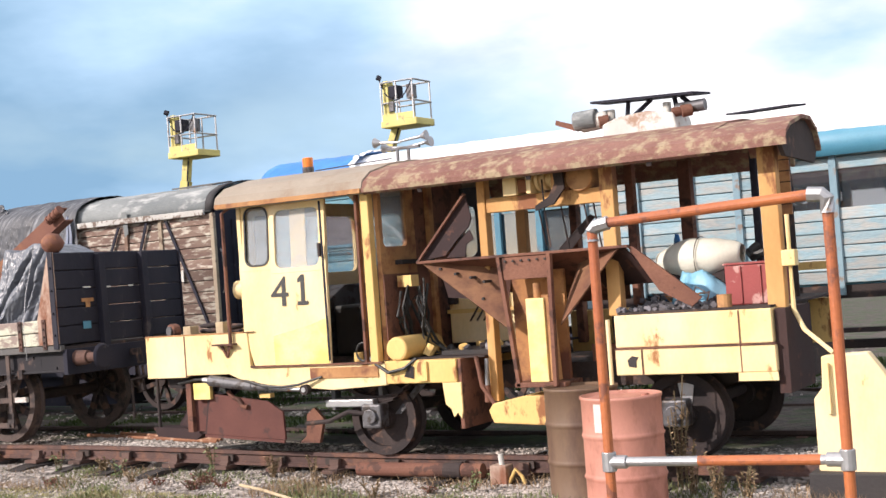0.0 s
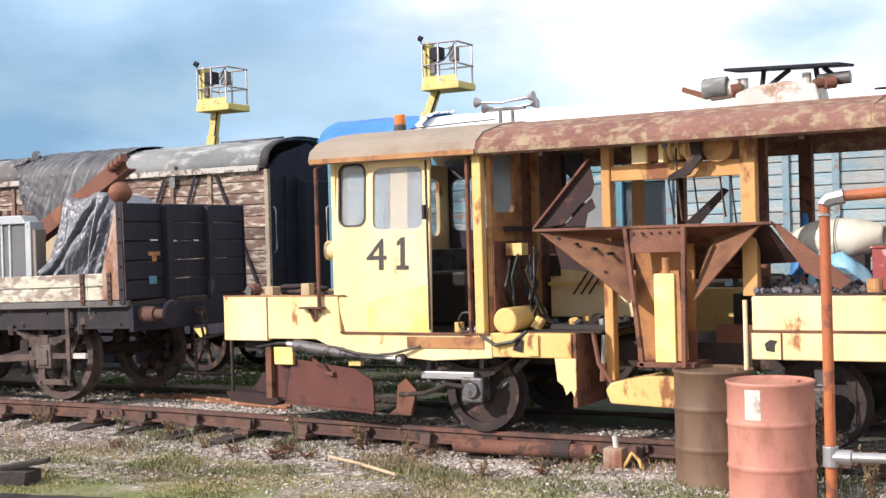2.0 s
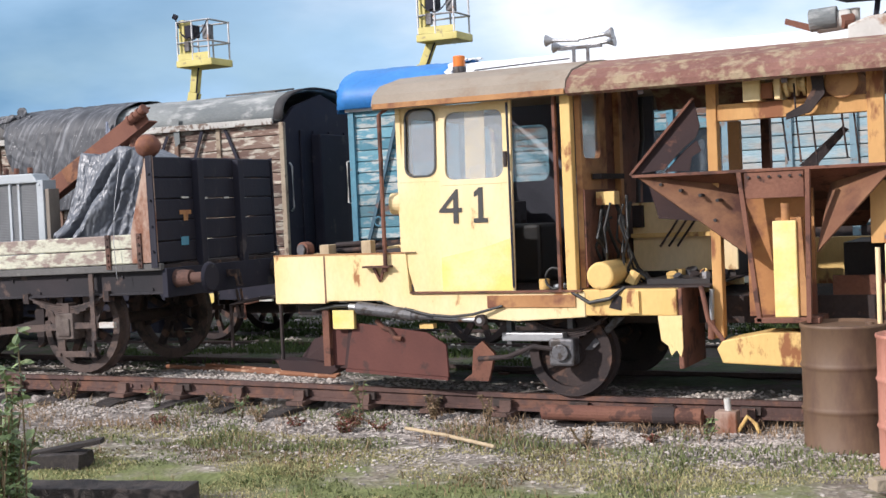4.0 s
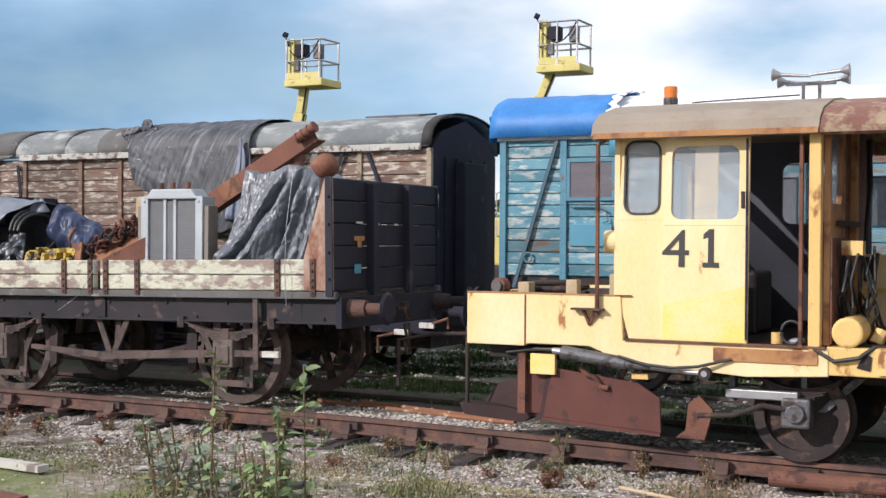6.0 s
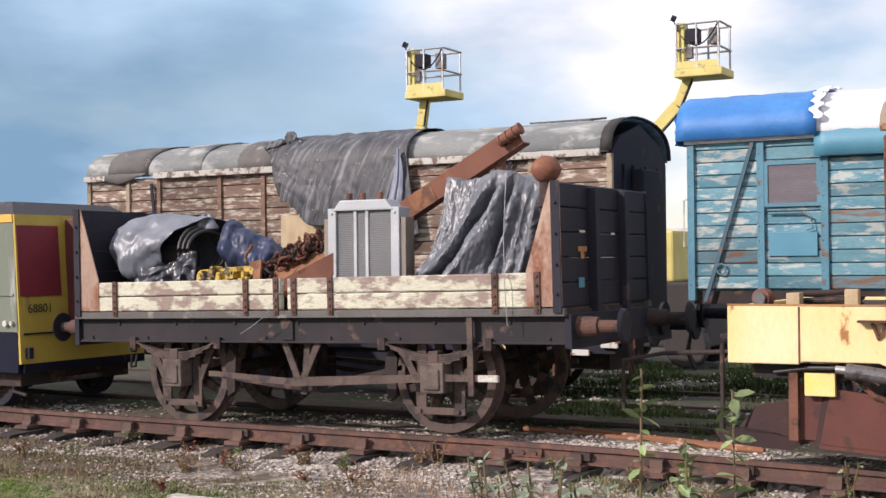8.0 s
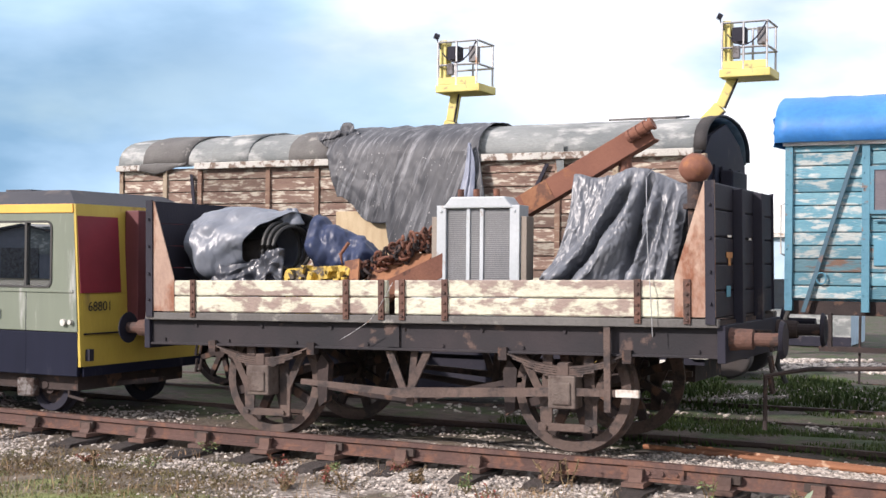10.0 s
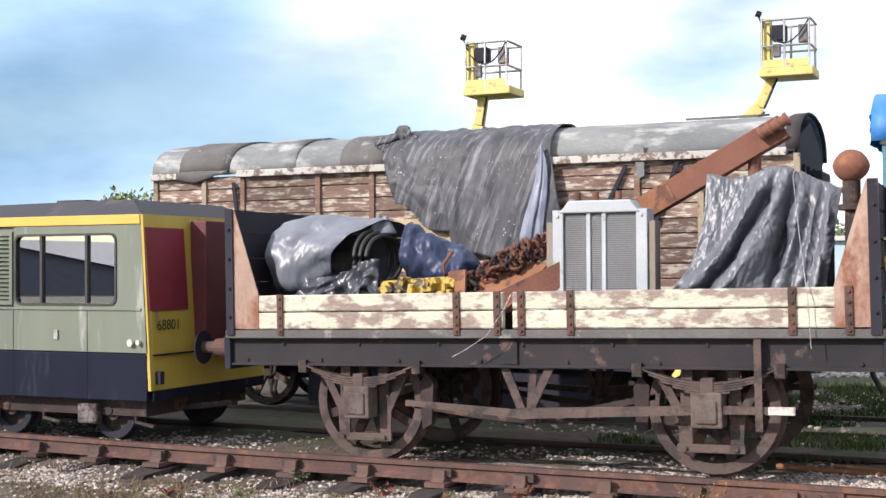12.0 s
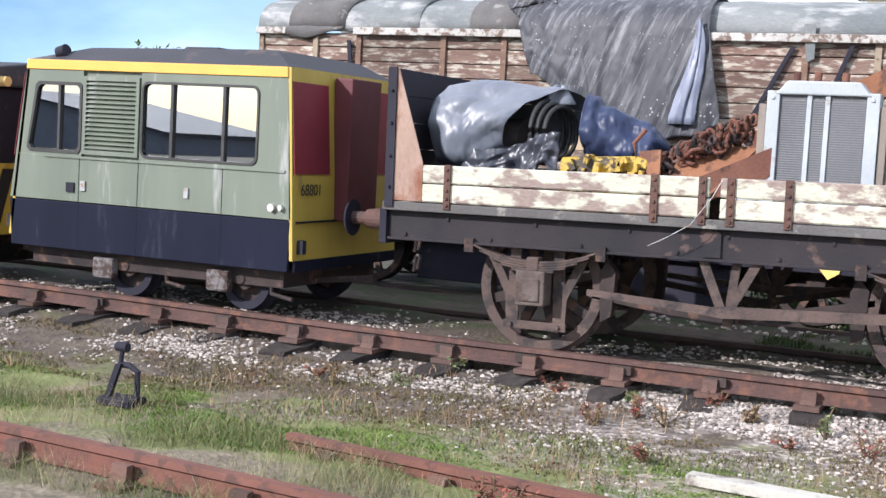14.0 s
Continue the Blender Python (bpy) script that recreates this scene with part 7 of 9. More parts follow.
cloth("bunched_edge", bunch, M_GREYTARP, sheet, 60, 36, 0.035, 71, grain=(1.0, 1.0), crisp=(0.6, 0.4, 0.2))
for x0, y0, z0, seed in ((-14.52, YC2 - 1.00, BZ + 0.24, 72), (-14.28, YC2 - 0.96, BZ + 0.27, 73), (-14.05, YC2 - 0.98, BZ + 0.26, 74)):
    def tuft(u, v, x0=x0, y0=y0, z0=z0):
        a = 2 * math.pi * u
        r = 0.10 * (1 - 0.75 * v) * (1 + 0.4 * math.cos(3 * a))
        return (x0 + r * math.cos(a) + 0.06 * v, y0 + r * math.sin(a), z0 + 0.06 * v - 0.04)

    cloth("crumpled_fold", tuft, M_GREYTARP, sheet, 28, 12, 0.03, seed, grain=(1.0, 1.0))


def knot_fn(u, v):
    a = u * 2 * math.pi
    r = (0.015 + 0.125 * v ** 0.8) * (1 + 0.42 * math.cos(4 * a + 1.2 * v) + 0.15 * math.cos(9 * a))
    return (-12.55 + r * math.cos(a) * 0.8 - 0.10 * v + 0.03 * math.sin(5 * v), BF - 0.19 + r * math.sin(a) * 0.35, 3.28 - 1.10 * v)


cloth("gathered_fold", knot_fn, M_FOLD, sheet, 60, 14, 0.015, 6)

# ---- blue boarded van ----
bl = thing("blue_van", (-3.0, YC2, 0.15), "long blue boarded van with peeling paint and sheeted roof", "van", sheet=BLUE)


def lp(name, bm, m, label="", parent=None, **k):
    return part(name, bm, m, parent or bl, label, **k)


LF, LB, LX0, LX1, LZ = 12.74, 14.55, -8.82, 4.6, 3.20
lp("body_core", box(LX0 + 0.05, LX1 - 0.05, LF + 0.05, LB - 0.02, 1.48, LZ), M_BLUE)
lst = [LX0, -8.04, -7.36, -6.66, -5.95, -5.28, -4.70, -4.08, -3.40, -2.72, -2.17, -1.62, -1.08, -0.40, 0.4, 1.4, 2.4, 3.4, LX1]
nrow = 12
glazed = {4: (2.13, 2.62), 5: (2.13, 2.62), 6: (2.13, 2.62), 11: (2.35, 2.82), 12: (2.35, 2.82)}
for k, (a, b) in enumerate(zip(lst, lst[1:])):
    hgt = (LZ - 1.50) / nrow
    for r in range(nrow):
        z = 1.50 + (r + 0.5) * hgt
        if k in glazed and glazed[k][0] < z < glazed[k][1]:
            continue
        kd = "faded" if a >= -4.5 else ("blue" if rnd.random() < 0.62 else "worn")
        piece("board", board_mesh(b - a - 0.06, 0.04, hgt - 0.010, kd), {"faded": M_PLANK_FADED, "blue": M_PLANK_BLUE, "worn": M_PLANK_WORN}[kd], bl, Matrix.Translation((3.0, -YC2, -0.15)) @ pose((a + b) / 2, LF + 0.018 + rnd.uniform(-0.005, 0.005), z, rnd.uniform(-2, 2), rnd.uniform(-0.15, 0.15), 0))
    if k in glazed:
        z0, z1 = glazed[k]
        lp("window_pane", box(a + 0.04, b - 0.04, LF + 0.03, LF + 0.036, z0 - 0.03, z1 + 0.03), M_PANE_DARK, "dark van window pane")
for x in lst:
    bm = box(x - 0.04, x + 0.04, LF - 0.045, LF + 0.02, 1.37, LZ)
    for z in np.arange(1.55, 3.2, 0.16):
        cyl((x - 0.02, LF - 0.055, z), (x - 0.02, LF - 0.04, z), 0.010, bm, 6)
    lp("stile", bm, M_BLUE if x < -4.5 else M_FADEDSTEEL, "blue bolted iron stile", bevel=0.004)
lp("diagonal_brace", plate([(-8.125, LF - 0.06, 3.18), (-8.08, LF - 0.06, 3.18), (-8.64, LF - 0.06, 1.36), (-8.685, LF - 0.06, 1.36)], 0.03), M_DEEPBLUE, "dark blue diagonal brace")
lp("window_board", box(-7.99, -7.42, LF - 0.026, LF - 0.008, 2.42, 2.88), M_GREYBOARD, "grey boarded window", bevel=0.004)
lp("window_frame", ring([(-8.0, 2.40), (-7.40, 2.40), (-7.40, 2.90), (-8.0, 2.90)], [(-7.96, 2.44), (-7.44, 2.44), (-7.44, 2.86), (-7.96, 2.86)], "y", LF - 0.04, LF - 0.02), M_BLUE)
lp("steel_panel", box(-7.96, -7.44, LF - 0.03, LF - 0.008, 1.86, 2.12), M_PANELBLUE, "plain blue repair panel", bevel=0.004)
lp("curved_rail", pipe([(-7.95, LF - 0.04, 2.33), (-7.60, LF - 0.05, 2.33), (-7.50, LF - 0.05, 2.28), (-7.48, LF - 0.05, 2.16), (-7.55, LF - 0.05, 2.14)], 0.012), M_BLUE)
lp("door_ring", pipe([(-8.48 + 0.05 * math.cos(a), LF - 0.05, 1.72 + 0.06 * math.sin(a)) for a in np.linspace(0, 6.28, 14)], 0.010), M_BLUE)
lp("handrail", pipe([(-8.86, LF + 0.02, 2.52), (-8.90, LF - 0.04, 2.50), (-8.90, LF - 0.04, 1.98), (-8.86, LF + 0.02, 1.96)], 0.012), M_WHITE)
lp("solebar", box(LX0, LX1, LF + 0.05, LF + 0.18, 1.33, 1.48), M_RUST_DARK, "rust-brown steel solebar", bevel=0.006)
lp("step_board", box(-8.5, 3.8, LF - 0.05, LF + 0.1, 0.95, 1.0), M_RUST_DARK)
for x in (-8.4, -6.5, -4.5):
    lp("step_iron", box(x - 0.02, x + 0.02, LF, LF + 0.08, 0.95, 1.35), M_RUST_DARK)
for y in (12.72, 14.38):
    bm = cyl((LX0 - 0.34, y + 0.1, 1.16), (LX0, y + 0.1, 1.16), 0.07)
    cyl((LX0 - 0.38, y + 0.1, 1.16), (LX0 - 0.34, y + 0.1, 1.16), 0.19, bm, 22)
    lp("buffer", bm, M_BLACK)
for x in (-7.2, -5.0, 1.5, 3.6):
    for s in (-1, 1):
        wheel(bl, x, YC2 + s * 0.80, 0.46, s, z=0.15)
for x, z in ((-8.1, 0.62), (-7.75, 0.78), (-6.3, 0.70), (-5.7, 0.82)):
    lp("step_iron", pipe([(x, LF + 0.06, 1.34), (x, LF, z), (x + 0.28, LF, z), (x + 0.28, LF + 0.06, 1.34)], 0.014), M_RUST_DARK, "hanging step iron")
lp("vacuum_pipe", pipe([(LX0 - 0.05, LF + 0.55, 1.5), (LX0 - 0.14, LF + 0.50, 1.2), (LX0 - 0.20, LF + 0.45, 0.75), (LX0 - 0.10, LF + 0.45, 0.55)], 0.03), M_RUBBER, "black brake hose")
lp("truss", box(-6.0, 2.5, LF + 0.3, LF + 0.4, 0.75, 0.85), M_RUST_DARK)


def bl_roof(x0, x1, m, label, lift, over, name="roof_sheet", fold=0.02, seed=1):
    def out(u, v):
        a = math.pi * v
        w = (LB - LF) / 2 + 0.07 + over
        y = (LB + LF) / 2 - math.cos(a) * w
        z = LZ - (0.07 if v in (0, 1) else 0) + 0.50 * math.sin(a) ** 0.75 + lift
        return (x0 + (x1 - x0) * u, y, z)
    return cloth(name, out, m, bl, max(6, int((x1 - x0) * 8)), 22, fold, seed, 0.012)


bl_roof(LX0 - 0.06, LX1 + 0.05, M_WHITETARP, "pale sheeted roof", 0.0, 0.0, "roof", 0.015)
bl_roof(LX0 - 0.14, -7.42, M_TARPBLUE, "bright blue tarpaulin tied over the roof end", 0.035, 0.06, "roof_tarpaulin", 0.018, 5)
bl_roof(-7.45, LX1 + 0.02, M_PANELBLUE, "light blue lower roof edge", -0.20, 0.05, "roof_edge", 0.01, 8)


def frayed(u, v):
    a = math.pi * (0.02 + 0.5 * u)
    w = (LB - LF) / 2 + 0.15
    return (-7.47 + 0.10 * v + 0.03 * math.sin(u * 40), (LB + LF) / 2 - math.cos(a) * w, LZ + 0.50 * math.sin(a) ** 0.75 + 0.065)


cloth("frayed_edge", frayed, M_WHITETARP, bl, 60, 8, 0.05, 14)


def valance(u, v):
    return (LX0 - 0.15, LF - 0.10 + u * (LB - LF + 0.2), 3.42 + 0.30 * math.sin(math.pi * u) - (0.30 + 0.28 * math.sin(math.pi * u)) * v)


cloth("tarpaulin_end", valance, M_TARPBLUE, bl, 24, 8, 0.02, 4)
lp("end_wall", box(LX0 - 0.03, LX0 + 0.04, LF + 0.02, LB - 0.02, 1.38, LZ + 0.2), M_BLUE)

# ---- boom lifts behind the vans ----


def boom_lift(bx, y, label, boom, turret, sheet):
    """A lift whose platform stands at bx, with its boom through the points given and its base on the ground."""
    t = thing("boom_lift", (turret[0], y, 0.0), label, "boom lift", "boom lifts", sheet=sheet)
    w = 0.80
    x0, x1, z0 = bx + 0.06, bx + 0.06 + w, 5.55
    part("platform_floor", box(x0 - 0.05, x1 + 0.10, y - 0.40, y + 0.40, z0, z0 + 0.16), M_LIFT, t, "yellow platform floor", bevel=0.02)
    for yy in (y - 0.38, y + 0.38):
        for z in (z0 + 0.55, z0 + 1.02):
            part("guard_rail", pipe([(x0, yy, z), (x1 + 0.05, yy, z)], 0.022, seg=6), M_STEEL, t)
        for x in (x0, (x0 + x1) / 2, x1 + 0.03):
            part("guard_post", cyl((x, yy, z0 + 0.1), (x, yy, z0 + 1.03), 0.022, seg=6), M_STEEL, t)
    for x in (x0, x1 + 0.05):
        for z in (z0 + 0.55, z0 + 1.02):
            part("guard_rail", pipe([(x, y - 0.38, z), (x, y + 0.38, z)], 0.022, seg=6), M_STEEL, t)
    part("control_column", box(x0 - 0.02, x0 + 0.14, y - 0.30, y - 0.05, z0 + 0.2, z0 + 1.08), M_LIFT, t, "yellow control column", bevel=0.02)
    part("control_box", box(x0 + 0.17, x0 + 0.42, y - 0.34, y - 0.10, z0 + 0.66, z0 + 0.94), M_BLACK, t, "black control box", bevel=0.02)
    part("tool_box", box(x1 - 0.16, x1 + 0.0, y - 0.34, y - 0.14, z0 + 0.60, z0 + 0.92), M_GREY, t, bevel=0.01)
    part("tool_bag", box(x0 + 0.20, x0 + 0.34, y - 0.42, y - 0.34, z0 + 0.34, z0 + 0.58), M_GREY, t, bevel=0.02)
    part("hanging_cable", pipe(arc_points((x0 + 0.10, y - 0.40, z0 + 0.80), (x1 + 0.03, y - 0.40, z0 + 1.0), 0.30), 0.014, seg=6), M_BLACK, t)
    part("toe_board", box(x0, x1 + 0.05, y - 0.395, y - 0.38, z0 + 0.16, z0 + 0.30), M_LIFT, t)
    part("work_lamp", cyl((x0 - 0.10, y - 0.35, z0 + 1.18), (x0 - 0.02, y - 0.32, z0 + 1.14), 0.06, seg=12), M_BLACK, t)
    part("lamp_arm", cyl((x0 - 0.06, y - 0.34, z0 + 1.12), (x0 + 0.02, y - 0.32, z0 + 0.9), 0.014, seg=6), M_BLACK, t)
    for k, (a, b) in enumerate(zip(boom, boom[1:])):
        pa, pb = Vector((a[0], y, a[1])), Vector((b[0], y, b[1]))
        d = (pb - pa).normalized()
        nn = Vector((-d.z, 0, d.x)) * (0.085 if k == 0 else 0.12)
        bm = bmesh.new()
        vs = [[bm.verts.new(p + nn * s + Vector((0, yy, 0))) for s, yy in ((1, -0.09), (1, 0.09), (-1, 0.09), (-1, -0.09))] for p in (pa, pb)]
        for i in range(4):
            j = (i + 1) % 4
            bm.faces.new((vs[0][i], vs[0][j], vs[1][j], vs[1][i]))
        bm.faces.new(vs[0])
        bm.faces.new(vs[1][::-1])
        seg = part("boom_section", bm, M_LIFT, t, "yellow boom section", bevel=0.015)
        part("hydraulic_line", pipe([pa + nn * 1.2 + Vector((0, -0.08, 0)), pa.lerp(pb, 0.5) + nn * 1.3 + Vector((0, -0.1, 0)), pb + nn * 1.2 + Vector((0, -0.08, 0))], 0.018, seg=6), M_BLACK, seg)
    x, z = turret
    part("turret", box(x - 0.5, x + 0.5, y - 0.5, y + 0.5, z - 0.6, z + 0.4), M_LIFT, t, "yellow turret housing", bevel=0.05)
    part("chassis", box(x - 1.2, x + 1.2, y - 0.8, y + 0.8, 0.35, z - 0.6), M_DARK, t, bevel=0.05)
    for sx in (-0.85, 0.85):
        for sy in (-1, 1):
            part("wheel", cyl((x + sx, y + sy * 0.65, 0.40), (x + sx, y + sy * 0.95, 0.40), 0.42, seg=24), M_DARK, t, "black tyre", bevel=0.04)
    return t


boom_lift(-17.30, 20.45, "yellow boom lift raised behind the brown van", [(-17.02, 5.62), (-17.12, 5.0), (-17.75, 2.2)], (-17.75, 1.9), LIFT_WEST)
boom_lift(-11.50, 20.70, "yellow articulated boom lift raised between the vans", [(-11.30, 5.62), (-11.55, 5.05), (-12.25, 4.35), (-12.0, 2.5)], (-12.0, 2.2), LIFT_EAST)

# ---- oil drums ----


def oil_drum(at, m, label, name="oil_drum", size=1.0):
    t = thing(name, at, label, "drum", "oil drums")
    prof = [(0.270, 0.0), (0.292, 0.01), (0.292, 0.02), (0.286, 0.03), (0.286, 0.26), (0.290, 0.275), (0.298, 0.29), (0.290, 0.305), (0.286, 0.32), (0.286, 0.56), (0.290, 0.575), (0.298, 0.59), (0.290, 0.605), (0.286, 0.62), (0.286, 0.845), (0.294, 0.855), (0.294, 0.875), (0.280, 0.878), (0.276, 0.855), (0.0, 0.855)]
    bm = bmesh.new()
    n = 44
    rows = [[bm.verts.new((size * r * math.cos(2 * math.pi * i / n), size * r * math.sin(2 * math.pi * i / n), z)) for i in range(n)] for r, z in prof[:-1]]
    for a, b in zip(rows, rows[1:]):
        for i in range(n):
            j = (i + 1) % n
            bm.faces.new((a[i], a[j], b[j], b[i]))
    bm.faces.new(rows[-1])
    bm.faces.new(rows[0][::-1])
    body = part("body", bm, m, t, local=True)
    for p in body.data.polygons:
        p.use_smooth = len(p.vertices) == 4
    part("bung", cyl((0.16, 0.08, 0.855), (0.16, 0.08, 0.872), 0.03), m, t, local=True)
    return t


oil_drum((-2.26, 7.80, -0.05), M_DRUM_BROWN, "rusty brown steel oil drum on the ground", size=1.02)
pink = oil_drum((-1.68, 7.23, -0.06), M_DRUM_PINK, "faded red steel oil drum with a white label", size=1.03)
bm = bmesh.new()
rows = []
for i in range(7):
    a = radians(-118 + 22 * i / 6 + 8)
    rows.append([bm.verts.new((0.2965 * math.cos(a), 0.2965 * math.sin(a), z)) for z in (0.63, 0.835)])
for a, b in zip(rows, rows[1:]):
    bm.faces.new((a[0], b[0], b[1], a[1]))
part("label", bm, M_WHITE, pink, "blank white paper label", local=True)

# ---- tube frame ----
PY = 5.28
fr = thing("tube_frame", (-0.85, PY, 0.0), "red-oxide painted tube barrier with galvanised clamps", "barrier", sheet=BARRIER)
for x0, x1, zt in ((-1.385, -1.385, 1.79), (-0.285, -0.29, 1.83)):
    part("upright", cyl((x0, PY, -0.05), (x1, PY, zt), 0.024), M_REDOXIDE, fr, "red-oxide steel tube upright")
part("top_tube", cyl((-1.34, PY, 1.82), (-0.33, PY, 1.865), 0.024), M_REDOXIDE, fr, "red-oxide steel top tube")
part("lower_tube", cyl((-1.36, PY, 0.715), (-0.32, PY, 0.735), 0.022), M_STEEL, fr, "galvanised lower tube")
part("lower_band", cyl((-0.95, PY, 0.7235), (-0.40, PY, 0.734), 0.0228), M_REDOXIDE, fr)
for x, z in ((-1.385, 0.715), (-0.287, 0.735)):
    bm = cyl((x, PY, z - 0.045), (x, PY, z + 0.045), 0.034)
    cyl((x, PY, z), (x + (0.09 if x < -1 else -0.09), PY, z), 0.031, bm)
    part("clamp", bm, M_STEEL, fr, "galvanised tube clamp", bevel=0.004)
for a, b, c in (((-1.385, 1.74), (-1.385, 1.81), (-1.30, 1.822)), ((-0.29, 1.78), (-0.29, 1.86), (-0.37, 1.865))):
    part("elbow", pipe([(a[0], PY, a[1]), (b[0], PY, b[1] - 0.02), (b[0] + (0.02 if c[0] > b[0] else -0.02), PY, b[1]), (c[0], PY, c[1])], 0.033), M_STEEL, fr, "galvanised elbow fitting")

# ---- cream buffer-stop bracket beside the machine ----
cb = thing("cream_steel_bracket", (-0.45, 8.0, 0.0), "cream painted steel bracket standing on a dark block", "bracket", sheet=BRACKET)
part("plate", prism([(-0.93, 0.20), (-0.93, 0.72), (-0.87, 0.80), (-0.86, 1.03), (-0.55, 1.05), (-0.45, 0.90), (-0.15, 0.25), (-0.15, 0.15)], "y", 8.00, 8.12), M_CREAM, cb, bevel=0.012)
part("rib", box(-0.84, -0.81, 7.96, 8.0, 0.62, 0.98), M_CREAM, cb)
part("bolt", cyl((-0.40, 7.96, 0.36), (-0.40, 8.0, 0.36), 0.05), M_RUST, cb)
part("base_block", box(-0.98, -0.05, 7.9, 8.3, -0.04, 0.20), M_DARK, cb, "dark timber base block", bevel=0.01)

# ---- things on the machine ----


rb = thing("red_steel_box", (-1.32, 8.5, 1.345), "faded red steel box standing on the machine", "box", sheet=MACHINE)
part("body", box(-1.52, -1.13, 8.42, 8.75, 1.345, 1.65), M_REDBOX, rb, bevel=0.01)
part("lid", box(-1.53, -1.12, 8.41, 8.76, 1.652, 1.668), M_REDBOX, rb, bevel=0.004)
for x in (-1.40, -1.25):
    part("rib", box(x - 0.008, x + 0.008, 8.408, 8.42, 1.36, 1.64), M_REDBOX, rb)
bt = thing("blue_tarpaulin_bundle", (-1.75, 9.0, 1.345), "blue tarpaulin bundle heaped on the machine", "tarpaulin", sheet=MACHINE)


def heap(u, v):
    a = 2 * math.pi * u
    r = 0.40 * (1 - v * 0.65)
    return (-1.80 + r * math.cos(a) * 0.62 - 0.05 * v, 8.72 + r * math.sin(a) * 0.45, 1.35 + 0.27 * v ** 0.8)


cloth("sheet", heap, M_TARPSKY, bt, 40, 14, 0.05, 3)


def tip(u, v):
    a = 2 * math.pi * u
    r = 0.13 * (1 - v) + 0.01
    return (-2.20 + r * math.cos(a), 9.30 + r * math.sin(a) * 0.6, 1.36 + 0.58 * v)


cloth("tied_corner", tip, M_TARPBLUE, bt, 24, 12, 0.03, 9)
cone = thing("white_sheeted_load", (-1.86, 8.87, 1.345), "bulging load under a dirty white sheet on the machine", "load", sheet=MACHINE)


def dome(u, v):
    a = 2 * math.pi * v
    x = -2.20 + 0.69 * u
    r = 0.165 * max(math.sin(math.pi * (0.10 + 0.82 * u)), 0.0) ** 0.6
    return (x, 8.87 + r * 1.1 * math.cos(a), 1.705 + 0.03 * u + r * math.sin(a))


cloth("sheet", dome, M_CREAMSHEET, cone, 40, 36, 0.020, 17, crisp=(0.6, 0.2, 0.05))
part("rope", pipe([(-1.84, 8.87 + 0.197 * math.cos(a), 1.72 + 0.178 * math.sin(a)) for a in np.linspace(0, 6.28, 28)], 0.004, seg=6), M_RUST_DARK, cone, "dark tie rope")
part("packing", box(-2.08, -1.64, 8.78, 9.0, 1.345, 1.64), M_RUST_DARK, cone)
pk = thing("scrap_pile", (-2.0, 8.4, 1.345), "pile of small scrap on the box top", "scrap", kind="stuff", sheet=MACHINE)
rs = random.Random(8)
bm = bmesh.new()
for k in range(300):
    x, y, r = rs.uniform(-2.28, -1.55), rs.uniform(8.12, 8.95), rs.uniform(0.006, 0.022)
    z = 1.345 + max(0, 0.16 * (y - 8.3)) * rs.random()
    box(x - r, x + r * 1.6, y - r, y + r, z, z + r * rs.uniform(0.8, 2.2), bm, Euler((rs.uniform(-0.7, 0.7), rs.uniform(-0.7, 0.7), rs.uniform(0, 3))).to_matrix().to_4x4())
part("scrap", bm, M_RUBBLE, pk)
for k in range(14):
    x, y = rs.uniform(-2.3, -1.7), rs.uniform(8.4, 8.95)
    part("wire", pipe([(x, y, 1.36), (x + rs.uniform(-0.1, 0.1), y + rs.uniform(-0.05, 0.05), 1.36 + rs.uniform(0.05, 0.16)), (x + rs.uniform(-0.2, 0.2), y + rs.uniform(-0.05, 0.05), 1.37 + rs.uniform(0, 0.14))], 0.008, seg=5), rs.choice((M_RUST_DARK, M_STEEL, M_ORANGE)), pk)
part("rusty_ball", cyl((-1.47, 8.22, 1.345), (-1.47, 8.22, 1.44), 0.055), M_ORANGE, pk)
ob_ = thing("timber_block", (-6.67, 8.25, 1.315), "pale timber block on the rusty deck", "timber", sheet=MACHINE)
part("block", box(-6.72, -6.63, 8.20, 8.32, 1.315, 1.425), M_TIMBER, ob_, bevel=0.006)
ob_ = thing("timber_block", (-6.29, 8.25, 1.315), "split timber block with rusty bolt", "timber", sheet=MACHINE)
part("block", box(-6.34, -6.25, 8.22, 8.30, 1.315, 1.45), M_TIMBER, ob_, bevel=0.006)
ob_ = thing("timber_block", (-6.06, 8.55, 1.315), "split pale timber block on the rusty deck", "timber", sheet=MACHINE)
part("block", box(-6.10, -6.02, 8.50, 8.60, 1.315, 1.49), M_TIMBER, ob_, bevel=0.006)
ob_ = thing("round_lamp", (-6.88, 8.3, 1.315), "old round lamp on the deck", "lamp", sheet=MACHINE)
part("ring", cyl((-6.90, 8.22, 1.385), (-6.88, 8.30, 1.385), 0.07, seg=20), M_RUST, ob_, bevel=0.01)
part("glass", cyl((-6.905, 8.205, 1.385), (-6.90, 8.22, 1.385), 0.05, seg=20), M_GREY, ob_)
ob_ = thing("coiled_hose", (-6.5, 8.45, 1.315), "coil of dark hose and rags on the deck", "hose", sheet=MACHINE)
part("coil", pipe([(-6.5 + 0.22 * math.cos(a), 8.5 + 0.14 * math.sin(a), 1.335 + 0.008 * a) for a in np.linspace(0, 12, 40)], 0.02), M_RUST_DARK, ob_)
ob_ = thing("cab_clutter", (-4.72, 8.3, 1.03), "oily rags and a can on the cab floor", "clutter", sheet=MACHINE)
